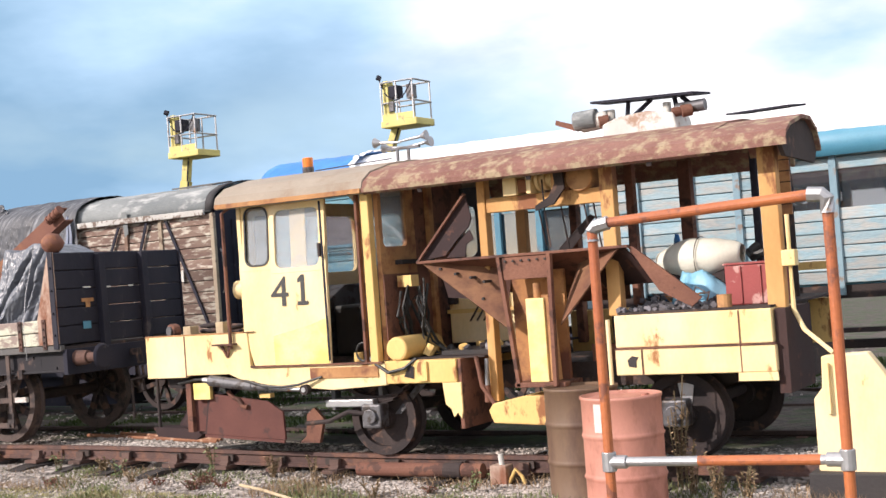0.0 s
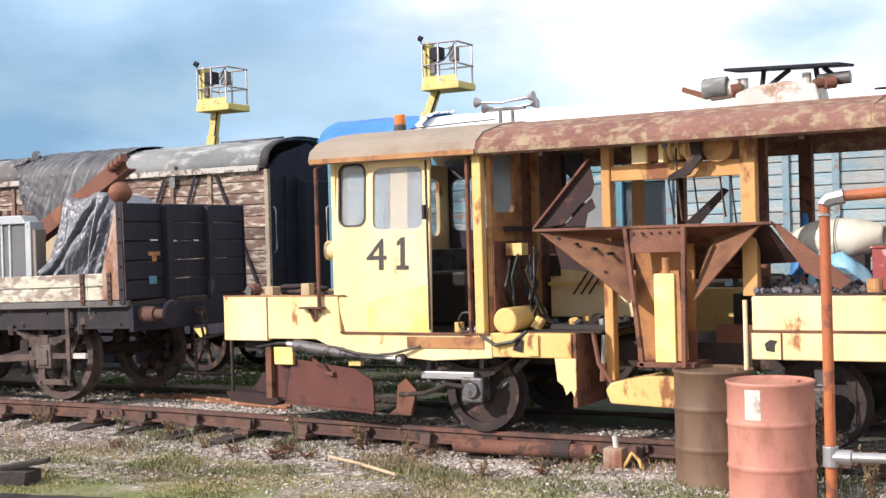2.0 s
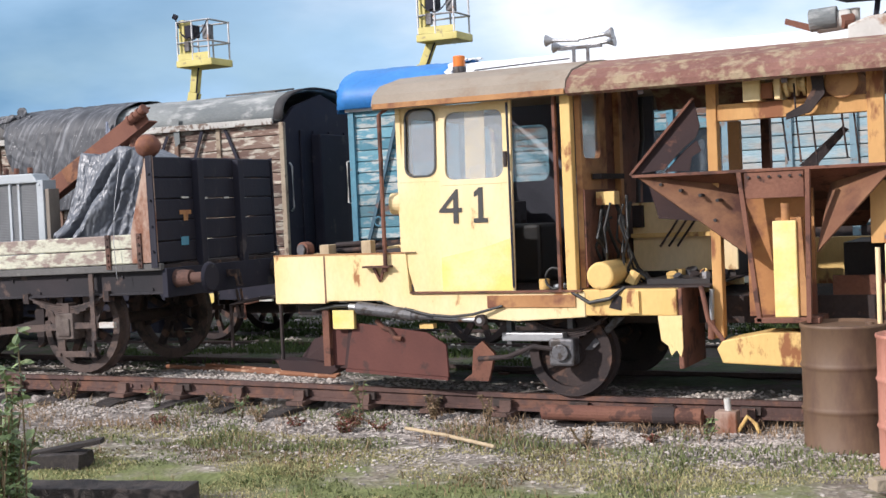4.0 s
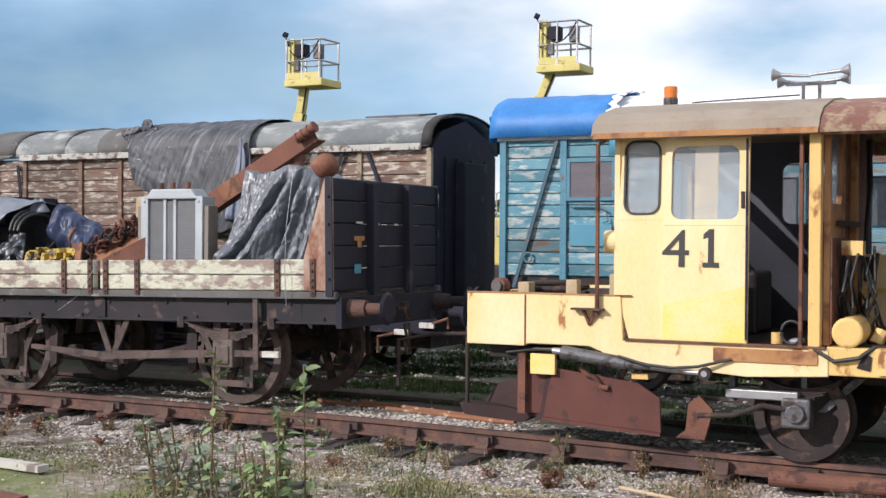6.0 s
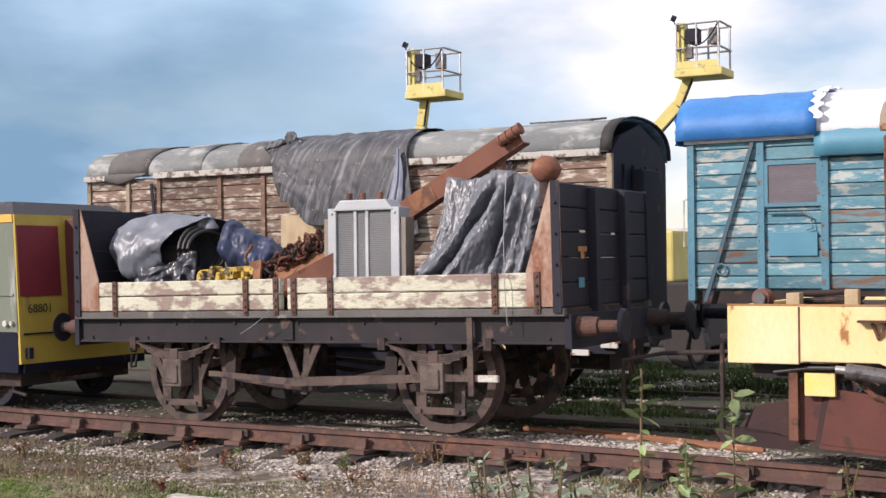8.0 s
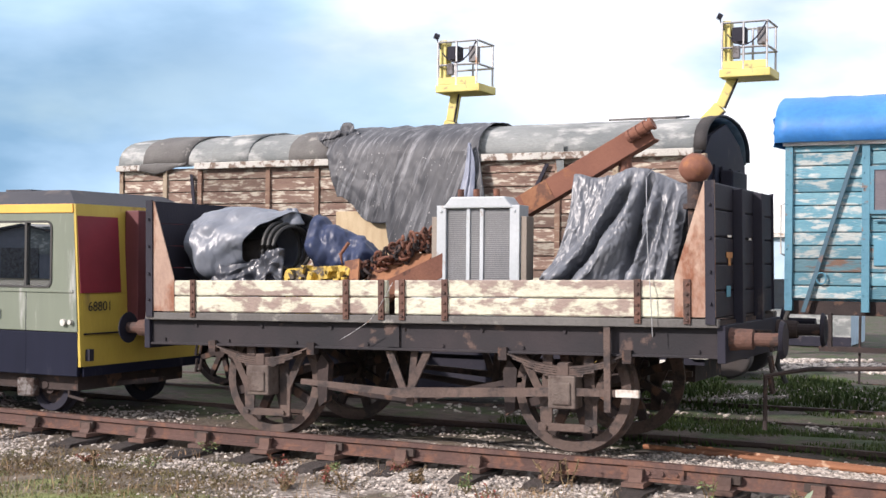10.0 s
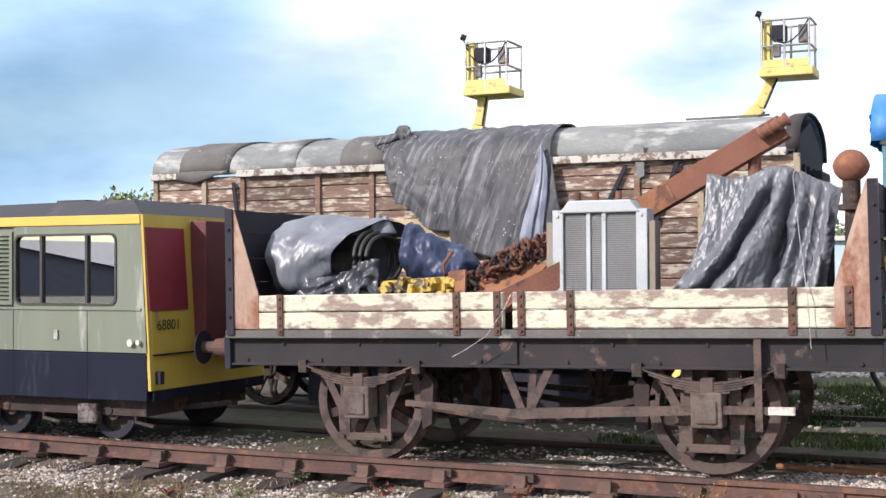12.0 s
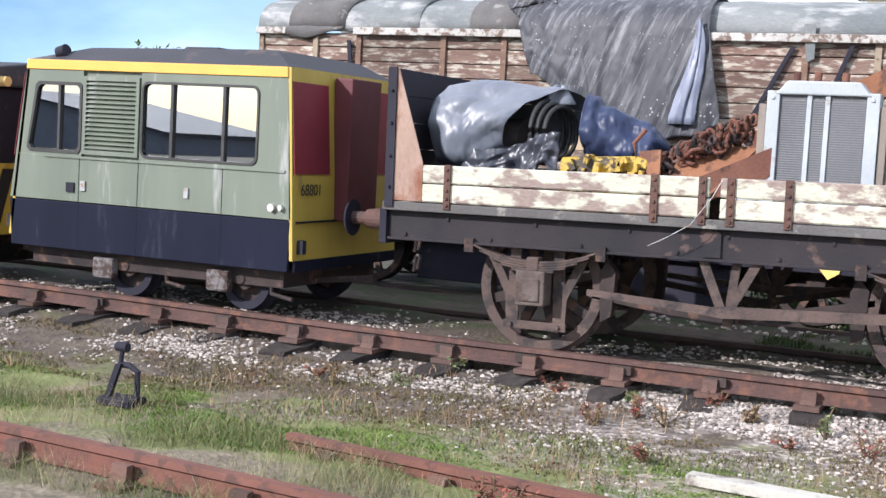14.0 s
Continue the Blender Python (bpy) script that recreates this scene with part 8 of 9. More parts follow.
part("can", cyl((-4.78, 8.25, 1.03), (-4.78, 8.25, 1.11), 0.04), M_YELLOW, ob_)
part("rag", box(-4.70, -4.60, 8.2, 8.35, 1.03, 1.07), M_RADSHELL, ob_, bevel=0.02)
part("cable_loop", pipe([(-4.66 + 0.07 * math.cos(a), 8.15, 1.12 + 0.08 * math.sin(a)) for a in np.linspace(0, 6.28, 16)], 0.010), M_RUBBER, ob_)

# ---- load on the wagon ----


def bed(x):
    """The wagon's floor height."""
    return WZ + 1.022 + (x - WX) * math.tan(radians(-WTILT))


M_FIN = mat("grey_radiator_fin", (0.24, 0.245, 0.255), (0.19, 0.195, 0.205), 0.5, metal=0.3, bump=0.0)
rad = thing("radiator", (-10.39, 8.55, bed(-10.39)), "grey-white engine radiator standing on the wagon", "radiator")
zb, zt, ra, rb_ = bed(-10.39), 2.235, -10.755, -10.02
part("core", box(ra + 0.07, rb_ - 0.07, 8.46, 8.60, zb + 0.08, zt - 0.08), M_RADCORE, rad, "dark radiator core")
for k in range(46):
    z = zb + 0.10 + k * (zt - zb - 0.20) / 46
    part("fin", box(ra + 0.09, rb_ - 0.09, 8.452, 8.461, z, z + 0.008), M_FIN, rad)
for a, b in ((ra, ra + 0.085), (rb_ - 0.085, rb_)):
    bm = box(a, b, 8.43, 8.62, zb, zt - 0.05)
    for z in (zb + 0.25, zb + 0.85):
        cyl((a + 0.04, 8.42, z), (a + 0.04, 8.44, z), 0.014, bm, 8)
    part("side_channel", bm, M_RADSHELL, rad, "grey-white side channel", bevel=0.008)
for a, b in ((ra - 0.055, ra - 0.003), (rb_ + 0.003, rb_ + 0.055)):
    part("side_board", box(a, b, 8.45, 8.60, zb, zt - 0.14), M_SIDEBOARD, rad, "brown-grey timber side board", bevel=0.006)
part("top_tank", prism([(ra + 0.05, zt - 0.075), (rb_ - 0.05, zt - 0.075), (rb_ - 0.09, zt - 0.03), (rb_ - 0.13, zt + 0.02), (ra + 0.13, zt + 0.02), (ra + 0.09, zt - 0.03)], "y", 8.42, 8.63), M_RADSHELL, rad, "grey-white top tank", bevel=0.012)
part("bottom_tank", box(ra + 0.086, rb_ - 0.086, 8.43, 8.62, zb, zb + 0.09), M_RADSHELL, rad, bevel=0.008)
for x in (-10.475, -10.355):
    part("core_bar", box(x - 0.016, x + 0.016, 8.44, 8.462, zb + 0.08, zt - 0.07), M_RADSHELL, rad, bevel=0.003)
for x in (-10.58, -10.44, -10.26):
    part("pipe_stub", cyl((x, 8.52, zt + 0.02), (x, 8.52, zt + 0.085), 0.026), M_RUST, rad)

beam = thing("rusty_beam", (-9.8, 9.0, bed(-9.8)), "rusty steel channel beam propped across the wagon load", "beam")
bm = bmesh.new()
p0, p1 = Vector((-10.95, 9.0, 1.80)), Vector((-9.12, 9.0, 2.80))
d = (p1 - p0).normalized()
nn = Vector((-d.z, 0, d.x))
for a, b, y0, y1 in ((-0.092, 0.092, 8.95, 8.97), (0.074, 0.092, 8.97, 9.09), (-0.092, -0.074, 8.97, 9.09)):
    vs = []
    for p in (p0, p1):
        for s in (a, b):
            for y in (y0, y1):
                q = p + nn * s
                vs.append(bm.verts.new((q.x, y, q.z)))
    for f in ((0, 1, 3, 2), (4, 6, 7, 5), (0, 4, 5, 1), (2, 3, 7, 6), (0, 2, 6, 4), (1, 5, 7, 3)):
        bm.faces.new([vs[i] for i in f])
part("channel", bm, M_BEAM, beam, bevel=0.004)
q0, q1 = p0 + d * 0.86, p0 + d * 1.12
part("worn_patch", plate([q0 - nn * 0.090 + Vector((0, -0.053, 0)), q1 - nn * 0.090 + Vector((0, -0.053, 0)), q1 + nn * 0.090 + Vector((0, -0.053, 0)), q0 + nn * 0.090 + Vector((0, -0.053, 0))], 0.003), M_RUST_ORANGE, beam, "orange rusted patch")
bm = cyl(p1 - d * 0.18 + nn * 0.02 + Vector((0, -0.10, 0)), p1 + d * 0.05 + nn * 0.02 + Vector((0, -0.10, 0)), 0.042)
for k in range(4):
    q = p1 - d * (0.16 - 0.07 * k) + nn * 0.02 + Vector((0, -0.10, 0))
    cyl(q - d * 0.012, q + d * 0.012, 0.054, bm)
part("end_roller", bm, M_BEAM, beam)
part("prop", cyl((-9.35, 9.05, bed(-9.35)), (-9.35, 9.05, 2.62), 0.05), M_RUST, beam)
part("prop", cyl((-10.85, 9.05, bed(-10.85)), (-10.85, 9.05, 1.82), 0.06), M_RUST, beam)

ball = thing("round_casting", (-8.52, 8.30, bed(-8.52)), "round rust-orange casting standing at the wagon end", "casting")
bm = bmesh.new()
bmesh.ops.create_uvsphere(bm, u_segments=28, v_segments=18, radius=0.118)
for v in bm.verts:
    v.co.z *= 0.94
    v.co += v.co.normalized() * (0.004 * noise.noise(v.co * 22) + 0.006 * math.exp(-(v.co.z / 0.018) ** 2))
bmesh.ops.translate(bm, verts=bm.verts, vec=(-8.56, 8.27, 2.43))
part("body", bm, M_BEAM, ball, smooth=True)
part("neck", cyl((-8.56, 8.28, 2.16), (-8.56, 8.28, 2.34), 0.060, seg=18), M_RUST_DARK, ball, "dark rusty neck", bevel=0.01)
part("flange", cyl((-8.54, 8.28, 2.13), (-8.54, 8.28, 2.17), 0.11, seg=18), M_RUST_DARK, ball, bevel=0.006)
part("stand", box(-8.60, -8.47, 8.22, 8.36, bed(-8.54), 2.13), M_RUST_DARK, ball, bevel=0.008)

eng = thing("sheeted_engine", (-9.4, 8.75, bed(-9.4)), "engine under a crumpled black plastic sheet", "engine")
part("block", box(-9.62, -8.80, 8.66, 9.30, bed(-9.75), 2.25), M_RUST_DARK, eng, bevel=0.03)


def sheet2(u, v):
    xt, xb = -9.60 + 0.95 * u, -10.08 + 1.32 * u
    crest = 2.40 + 0.075 * math.exp(-((u - 0.52) / 0.16) ** 2) + 0.03 * math.exp(-(u / 0.10) ** 2) - 0.09 * smooth_step(0.72, 1.0, u)
    if v < 0.18:
        w = v / 0.18
        return (xt, 9.15 - 0.62 * w, crest - 0.03 * (1 - w))
    w = min((v - 0.18) / 0.82, 1.0)
    y = 8.53 - 0.25 * w ** 0.8
    on = min(w * 5, 1)
    # one long hollow runs aslant from the crest to the lower corner, with a full bulge beneath it
    d = (u - 0.10 - 0.46 * (1 - w) ** 0.85) * 0.9
    y += 0.15 * math.exp(-(d / 0.042) ** 2) * on * smooth_step(0.0, 0.25, w)
    y -= 0.13 * math.exp(-((d - 0.15) / 0.11) ** 2) * on * (1 - smooth_step(0.45, 0.75, u))
    y -= 0.07 * math.exp(-((d + 0.10) / 0.06) ** 2) * on
    # upright folds hang beside it
    y += 0.16 * math.exp(-((u - 0.655 - 0.03 * w) / 0.030) ** 2) * on
    for c, r_, h_ in ((0.735, 0.045, 0.09), (0.835, 0.035, 0.06), (0.93, 0.04, 0.08)):
        y -= h_ * math.exp(-((u - c - 0.02 * math.sin(4 * w)) / r_) ** 2) * on
    # the loose corner is bunched up on the floor
    y -= 0.06 * math.exp(-((w - 0.72) / 0.05) ** 2) * smooth_step(0.40, 0.05, u)
    y += 0.07 * math.exp(-((w - 0.82) / 0.035) ** 2) * smooth_step(0.40, 0.05, u)
    k = w ** (1 + 2.2 * (1 - u) ** 2)
    return (xt * (1 - k) + xb * k, y, crest * (1 - w) + (bed(xb) + 0.03) * w)


cloth("sheet", sheet2, M_GREYSHEET, eng, 170, 130, 0.030, 11, grain=(1.0, 0.55), crisp=(0.75, 0.30, 0.22), pleats=((0.05, 4.2, 0.45), (-0.45, 3.0, 0.5), (0.9, 2.4, 0.5)), calm=0.5)

part("strap", pipe([(-8.98, 8.60, 2.46), (-8.96, 8.36, 2.38), (-8.88, 8.14, 1.90), (-8.82, 8.03, 1.54), (-8.80, 8.03, 1.20)], 0.0035, seg=6), M_STEEL, eng, "pale tie rope over the sheet")
roll = thing("sheeted_bundle", (-12.45, 8.7, bed(-12.45)), "bulky load wrapped in shiny black plastic sheet", "bundle")
part("core", cyl((-12.95, 8.75, 1.74), (-12.60, 8.75, 1.76), 0.17, seg=20), M_DARK, roll)
part("packing", box(-12.9, -11.8, 8.6, 9.0, bed(-12.9), 1.55), M_RUST_DARK, roll)


def lump(x, a, r, seed):
    """A radius swelling and shrinking over the bundle, so that the sheet sags between what it covers."""
    return r * (1 + 0.30 * noise.noise(Vector((x * 1.6, math.cos(a) * 0.9, math.sin(a) * 0.9 + seed))) + 0.12 * noise.noise(Vector((x * 4, math.cos(a) * 2.2, math.sin(a) * 2.2 + seed))))


def wrap1(u, v):
    a = 2 * math.pi * v + 0.5
    x = -13.34 + (0.92 + 0.20 * math.cos(a) + 0.14 * math.sin(a)) * u
    r = (0.260 + 0.085 * math.sin(math.pi * min(u * 0.8 + 0.15, 1))) * min(1, (u * 6 + 0.02)) ** 0.5
    r = lump(x, a, r, 2)
    r -= 0.10 * math.exp(-((u - 0.20) / 0.13) ** 2 - ((v - 0.50) / 0.07) ** 2)
    return (x, 8.68 + r * math.cos(a) * 1.10, max(1.83 + 0.05 * u + r * math.sin(a) * 1.0, bed(x) + 0.02))


cloth("sheet", wrap1, M_BUNDLE, roll, 110, 110, 0.034, 21, grain=(0.7, 0.7), crisp=(0.42, 0.16, 0.05), pleats=((0.7, 1.4, 0.9), (-0.5, 1.8, 0.7)))


def wrap2(u, v):
    a = 2 * math.pi * v + 0.5
    x = -12.14 + 0.60 * u
    r = (0.23 - 0.06 * u) * min(1, (1 - u) * 7 + 0.02) ** 0.5
    r = lump(x, a, r, 8)
    return (x, 8.86 + r * math.cos(a), max(1.86 - 0.14 * u + r * math.sin(a), bed(x) + 0.02))


cloth("blue_sheet", wrap2, M_NAVY, roll, 70, 60, 0.036, 31, grain=(1.0, 1.0), crisp=(0.55, 0.30, 0.10), pleats=((0.6, 3.2, 1.2), (-0.6, 3.8, 1.0), (0.1, 7.5, 0.4)))


def skirt(u, v):
    x = -12.95 + 0.75 * u
    return (x, 8.40 - 0.05 * v - 0.04 * math.sin(u * 9), 1.76 - 0.07 * math.sin(u * 5) - (0.30 + 0.08 * math.sin(u * 13)) * v)


cloth("loose_hem", skirt, M_BLACKTARP, roll, 50, 30, 0.05, 41, grain=(1.0, 1.0), crisp=(0.3, 0.2, 0.05), pleats=((0.4, 7.0, 0.9), (-0.5, 6.0, 0.9), (1.2, 9.0, 0.5)))
for k in range(3):
    part("coil", pipe([(-12.40 + 0.055 * k + 0.05 * math.cos(a), 8.64 + 0.225 * math.cos(a), 1.83 + (0.235 - 0.02 * k) * math.sin(a)) for a in np.linspace(0, 6.28, 28)], 0.018), M_RUBBER, roll, "black rubber hose ring")


def knob(u, v):
    a = 2 * math.pi * u
    r = (0.115 - 0.075 * v) * (1 + 0.30 * math.cos(3 * a))
    return (-12.38 + r * math.cos(a) + 0.03 * v, 8.72 + r * math.sin(a), 2.04 + 0.15 * v)


cloth("tied_top", knob, M_BUNDLE, roll, 24, 10, 0.03, 51)

ye = thing("yellow_engine_part", (-11.85, 8.40, bed(-11.85)), "chipped yellow engine part on the wagon", "machine part")
bm = box(-12.16, -11.58, 8.34, 8.58, bed(-12.1), 1.56)
cyl((-12.18, 8.42, 1.57), (-11.55, 8.46, 1.61), 0.085, bm, 16)
rs = random.Random(3)
for k in range(16):
    x, z, w = -12.14 + 0.037 * k, rs.uniform(1.48, 1.68), rs.uniform(0.02, 0.055)
    part("cover_plate", box(x, x + w, 8.30, 8.45, z - w, z + w, None, Matrix.Rotation(rs.uniform(-0.6, 0.6), 4, "Y")), M_CHIP, ye, bevel=0.004)
part("casting", bm, M_CHIP, ye, bevel=0.01)
part("shaft", cyl((-12.36, 8.42, 1.47), (-12.10, 8.42, 1.50), 0.045), M_RUST_DARK, ye)
part("packing", box(-12.3, -12.2, 8.35, 8.5, bed(-12.3), 1.44), M_RUST_DARK, ye)

scrap = thing("rusty_scrap_heap", (-11.25, 8.6, bed(-11.25)), "heap of rusty chain, links and plates on the wagon", "scrap")
part("plate", plate([(-11.62, 8.36, 1.40), (-11.10, 8.30, 1.40), (-10.80, 8.50, 1.78), (-11.20, 8.62, 1.80)], 0.02), M_RUST_ORANGE, scrap, "bent orange rusty plate")
part("plate", plate([(-11.55, 8.33, 1.32), (-11.42, 8.30, 1.30), (-11.45, 8.40, 1.74), (-11.62, 8.45, 1.72)], 0.02), M_RUST_ORANGE, scrap)
part("channel", plate([(-11.30, 8.28, 1.30), (-10.70, 8.45, 1.60), (-10.70, 8.45, 1.80), (-11.34, 8.28, 1.48)], 0.02), M_RUST, scrap)
rs = random.Random(4)
for k in range(110):
    u = k / 110
    c = Vector((-11.55 + 0.70 * u + rs.uniform(-0.04, 0.04), 8.50 + rs.uniform(-0.10, 0.14), 1.60 + 0.32 * u + rs.uniform(-0.07, 0.08)))
    q = Euler((rs.uniform(0, 3), rs.uniform(0, 3), rs.uniform(0, 3))).to_matrix()
    part("chain_link", pipe([c + q @ Vector((0.046 * math.cos(a), 0.027 * math.sin(a), 0)) for a in np.linspace(0, 6.28, 11)], 0.013, seg=6), M_RUST if k % 3 else M_RUST_DARK, scrap)
part("hook_bar", pipe([(-11.62, 8.42, 1.60), (-11.66, 8.42, 1.78), (-11.58, 8.42, 1.88)], 0.016), M_RUST, scrap, "rusty bent bar")
part("packing", box(-11.5, -10.9, 8.45, 8.9, bed(-11.5), 1.45), M_RUST_DARK, scrap)
part("wire", pipe([(-10.93, 8.01, 1.56), (-10.98, 7.99, 1.45), (-11.12, 7.985, 1.25), (-11.30, 7.99, 1.14), (-11.40, 8.0, 1.09)], 0.0026, seg=6), M_STEEL, scrap, "pale loose wire hanging over the side")
side_tarp = thing("crumpled_sheet", (-10.9, 8.5, bed(-10.9)), "crumpled pale sheet beside the radiator", "sheet")


def crumple(u, v):
    a = 2 * math.pi * u
    r = 0.16 * (1 - 0.8 * v)
    return (-10.86 + r * math.cos(a), 8.42 + r * math.sin(a) * 0.6, bed(-10.9) + 0.02 + 0.26 * v)


cloth("sheet", crumple, M_RADSHELL, side_tarp, 18, 10, 0.05, 7)

# ---- small things on the ground ----
stand = thing("point_indicator", (-13.95, 5.98, -0.02), "small black iron point indicator in the grass", "point indicator", sheet=placed(1, 1, 1, (0, 0, 0), (-0.14, -0.13, 0.01)))
part("base", box(-14.05, -13.80, 5.90, 6.08, -0.02, 0.03), M_BLACK, stand, bevel=0.01)
part("leg", plate([(-14.02, 5.97, 0.02), (-13.98, 5.97, 0.02), (-13.90, 5.97, 0.24), (-13.94, 5.97, 0.24)], 0.03), M_BLACK, stand)
part("leg", pipe([(-13.94, 5.98, 0.23), (-13.86, 5.98, 0.23), (-13.80, 5.98, 0.20), (-13.80, 5.98, 0.03)], 0.02), M_BLACK, stand)
part("stem", cyl((-13.93, 5.98, 0.22), (-13.92, 5.98, 0.33), 0.015), M_BLACK, stand)
part("head", cyl((-13.96, 5.98, 0.34), (-13.88, 5.98, 0.34), 0.03), M_BLACK, stand)
ob_ = thing("white_plank", (-10.1, 6.05, 0.0), "weathered white plank lying on gravel", "plank")
part("plank", box(-10.60, -9.70, 6.06, 6.17, -0.01, 0.045, rot=Matrix.Rotation(radians(-5), 4, "Z")), M_PLANKGREY, ob_, bevel=0.004)
ob_ = thing("steel_pipe", (-4.0, 8.06, 0.08), "rusty length of pipe beside the rail", "pipe")
part("pipe", cyl((-4.62, 8.05, 0.09), (-3.35, 8.07, 0.09), 0.062, seg=16), M_RUST, ob_)
part("collar", cyl((-3.72, 8.064, 0.09), (-3.55, 8.067, 0.09), 0.07, seg=16), M_RUST_DARK, ob_)
ob_ = thing("rail_offcut", (-3.4, 7.95, 0.02), "rusty fishplate and yellow hoop dropped beside the rail", "scrap", sheet=placed(1, 1, 1, (0, 0, 0), (0.27, 0.08, 0.0)))
part("post", cyl((-3.40, 7.95, 0.0), (-3.42, 7.95, 0.24), 0.025), M_WHITE, ob_)
part("block", box(-3.50, -3.34, 7.88, 8.02, -0.02, 0.15), M_BRACKET, ob_, bevel=0.01)
part("hoop", pipe([(-3.34, 7.92, 0.0), (-3.26, 7.9, 0.12), (-3.20, 7.9, 0.06), (-3.18, 7.9, 0.0)], 0.016), M_YELLOW, ob_)
for a, b in (((-9.24, 9.25, 0.225), (-7.03, 8.95, 0.20)), ((-8.83, 9.37, 0.225), (-7.07, 9.06, 0.20))):
    ob_ = thing("point_rod", (a[0], a[1], 0.08), "bright orange-red rusted rod on the ballast between the rails", "rod")
    part("rod", pipe([a, ((a[0] + b[0]) / 2, (a[1] + b[1]) / 2, 0.21), b], 0.022), M_RODRUST, ob_)
ob_ = thing("loose_sleeper", (-6.40, 4.88, 0.0), "dark purple-brown old sleeper timber lying on the turf", "timber", turn=(0, 0, 13))
bm = box(-0.66, 0.66, -0.125, 0.125, -0.03, 0.10)
bmesh.ops.subdivide_edges(bm, edges=[e for e in bm.edges if abs(e.verts[0].co.x - e.verts[1].co.x) > 1], cuts=11)
for v in bm.verts:
    v.co += Vector((0.02 * noise.noise(v.co * 9), 0.016 * noise.noise(v.co * 7 + Vector((3, 0, 0))), 0.014 * noise.noise(v.co * 8 + Vector((0, 5, 0)))))
part("timber", bm, M_SLEEPER, ob_, local=True, bevel=0.008)
ob_ = thing("timber_offcut", (-7.55, 5.78, 0.0), "dark split timber block on the gravel", "timber", turn=(0, 0, 16))
bm = box(-0.30, 0.24, -0.13, 0.12, -0.06, 0.075)
bmesh.ops.subdivide_edges(bm, edges=bm.edges[:], cuts=3)
for v in bm.verts:
    v.co += 0.018 * noise.noise_vector(v.co * 8)
part("timber", bm, M_SLEEPER, ob_, local=True)
ob_ = thing("dark_plank", (-7.48, 5.83, 0.09), "narrow dark plank lying aslant over a timber block", "plank", turn=(4, -9, 24))
part("plank", box(-0.27, 0.27, -0.05, 0.05, 0.0, 0.035), M_SLEEPER, ob_, local=True, bevel=0.006)
for x0, y0, a in ((-1.55, 6.60, 38), (-1.20, 6.72, 34)):
    ob_ = thing("old_timber", (x0, y0, 0.0), "weathered grey timber lying by the drums", "timber")
    part("timber", box(x0 - 0.45, x0 + 0.45, y0 - 0.05, y0 + 0.05, 0.0, 0.07, rot=Matrix.Rotation(radians(a), 4, "Z")), M_PLANK_PALE, ob_, bevel=0.006)
ob_ = thing("dry_stick", (-5.2, 7.2, 0.0), "bleached stick on the gravel", "stick")
part("stick", pipe([(-5.57, 7.52, 0.02), (-5.1, 7.26, 0.03), (-4.57, 6.97, 0.02)], 0.014), M_TIMBER, ob_)

# ---- background ----
cab2 = thing("site_cabin", (-16.0, 38.0, 0.0), "pale blue site cabin behind the yard", "cabin", sheet=CABIN)
part("body", box(-19.0, -12.5, 38.0, 41.0, 0.0, 3.6), M_CONTAINER, cab2, bevel=0.05)
part("lower_cladding", box(-19.03, -12.47, 37.95, 37.985, 0.30, 1.18), M_ROOFGREY, cab2, "grey lower cladding")
part("skirt", box(-19.05, -12.45, 37.94, 37.96, 0.0, 0.32), M_BLACK, cab2)
part("band", box(-19.02, -12.48, 37.97, 37.995, 1.2, 2.2), M_PANE_DARK, cab2)
part("roof", box(-19.2, -12.3, 37.8, 41.2, 3.6, 3.75), M_WHITE, cab2)


def tree(at, h, w, seed, label="leafy green tree on the skyline"):
    r = random.Random(seed)
    t = thing("tree", at, label, "tree", "background trees")
    bm = cyl((0, 0, 0), (0.1, 0, h * 0.55), 0.035 * h, r2=0.018 * h, seg=8)
    for k in range(7):
        a = r.uniform(0, 6.28)
        z = h * r.uniform(0.3, 0.55)
        cyl((0.05, 0, z), (w * 0.32 * math.cos(a), w * 0.32 * math.sin(a), z + h * 0.25), 0.012 * h, bm, 6, r2=0.004 * h)
    part("trunk", bm, M_STEM, t, local=True)
    vs, fs = [], []
    blobs = [(r.gauss(0, w * 0.22), r.gauss(0, w * 0.22), h * r.uniform(0.42, 0.88), w * r.uniform(0.10, 0.20)) for _ in range(22)]
    for bx, by, bz, br in blobs:
        for _ in range(70):
            v = Vector((r.gauss(0, 1), r.gauss(0, 1), r.gauss(0, 0.8))).normalized() * br * r.uniform(0.5, 1.1)
            c = Vector((bx, by, bz)) + v
            q = Euler((r.uniform(0, 6), r.uniform(0, 6), r.uniform(0, 6))).to_matrix()
            s = 0.028 * h * r.uniform(0.6, 1.3)
            i0 = len(vs)
            vs += [c + q @ Vector(p) * s for p in ((-1, 0, 0), (0, -0.6, 0.2), (1, 0, 0), (0, 0.6, 0.2))]
            fs.append((i0, i0 + 1, i0 + 2, i0 + 3))
    from_arrays("crown", vs, fs, M_TREE, t)
    return t


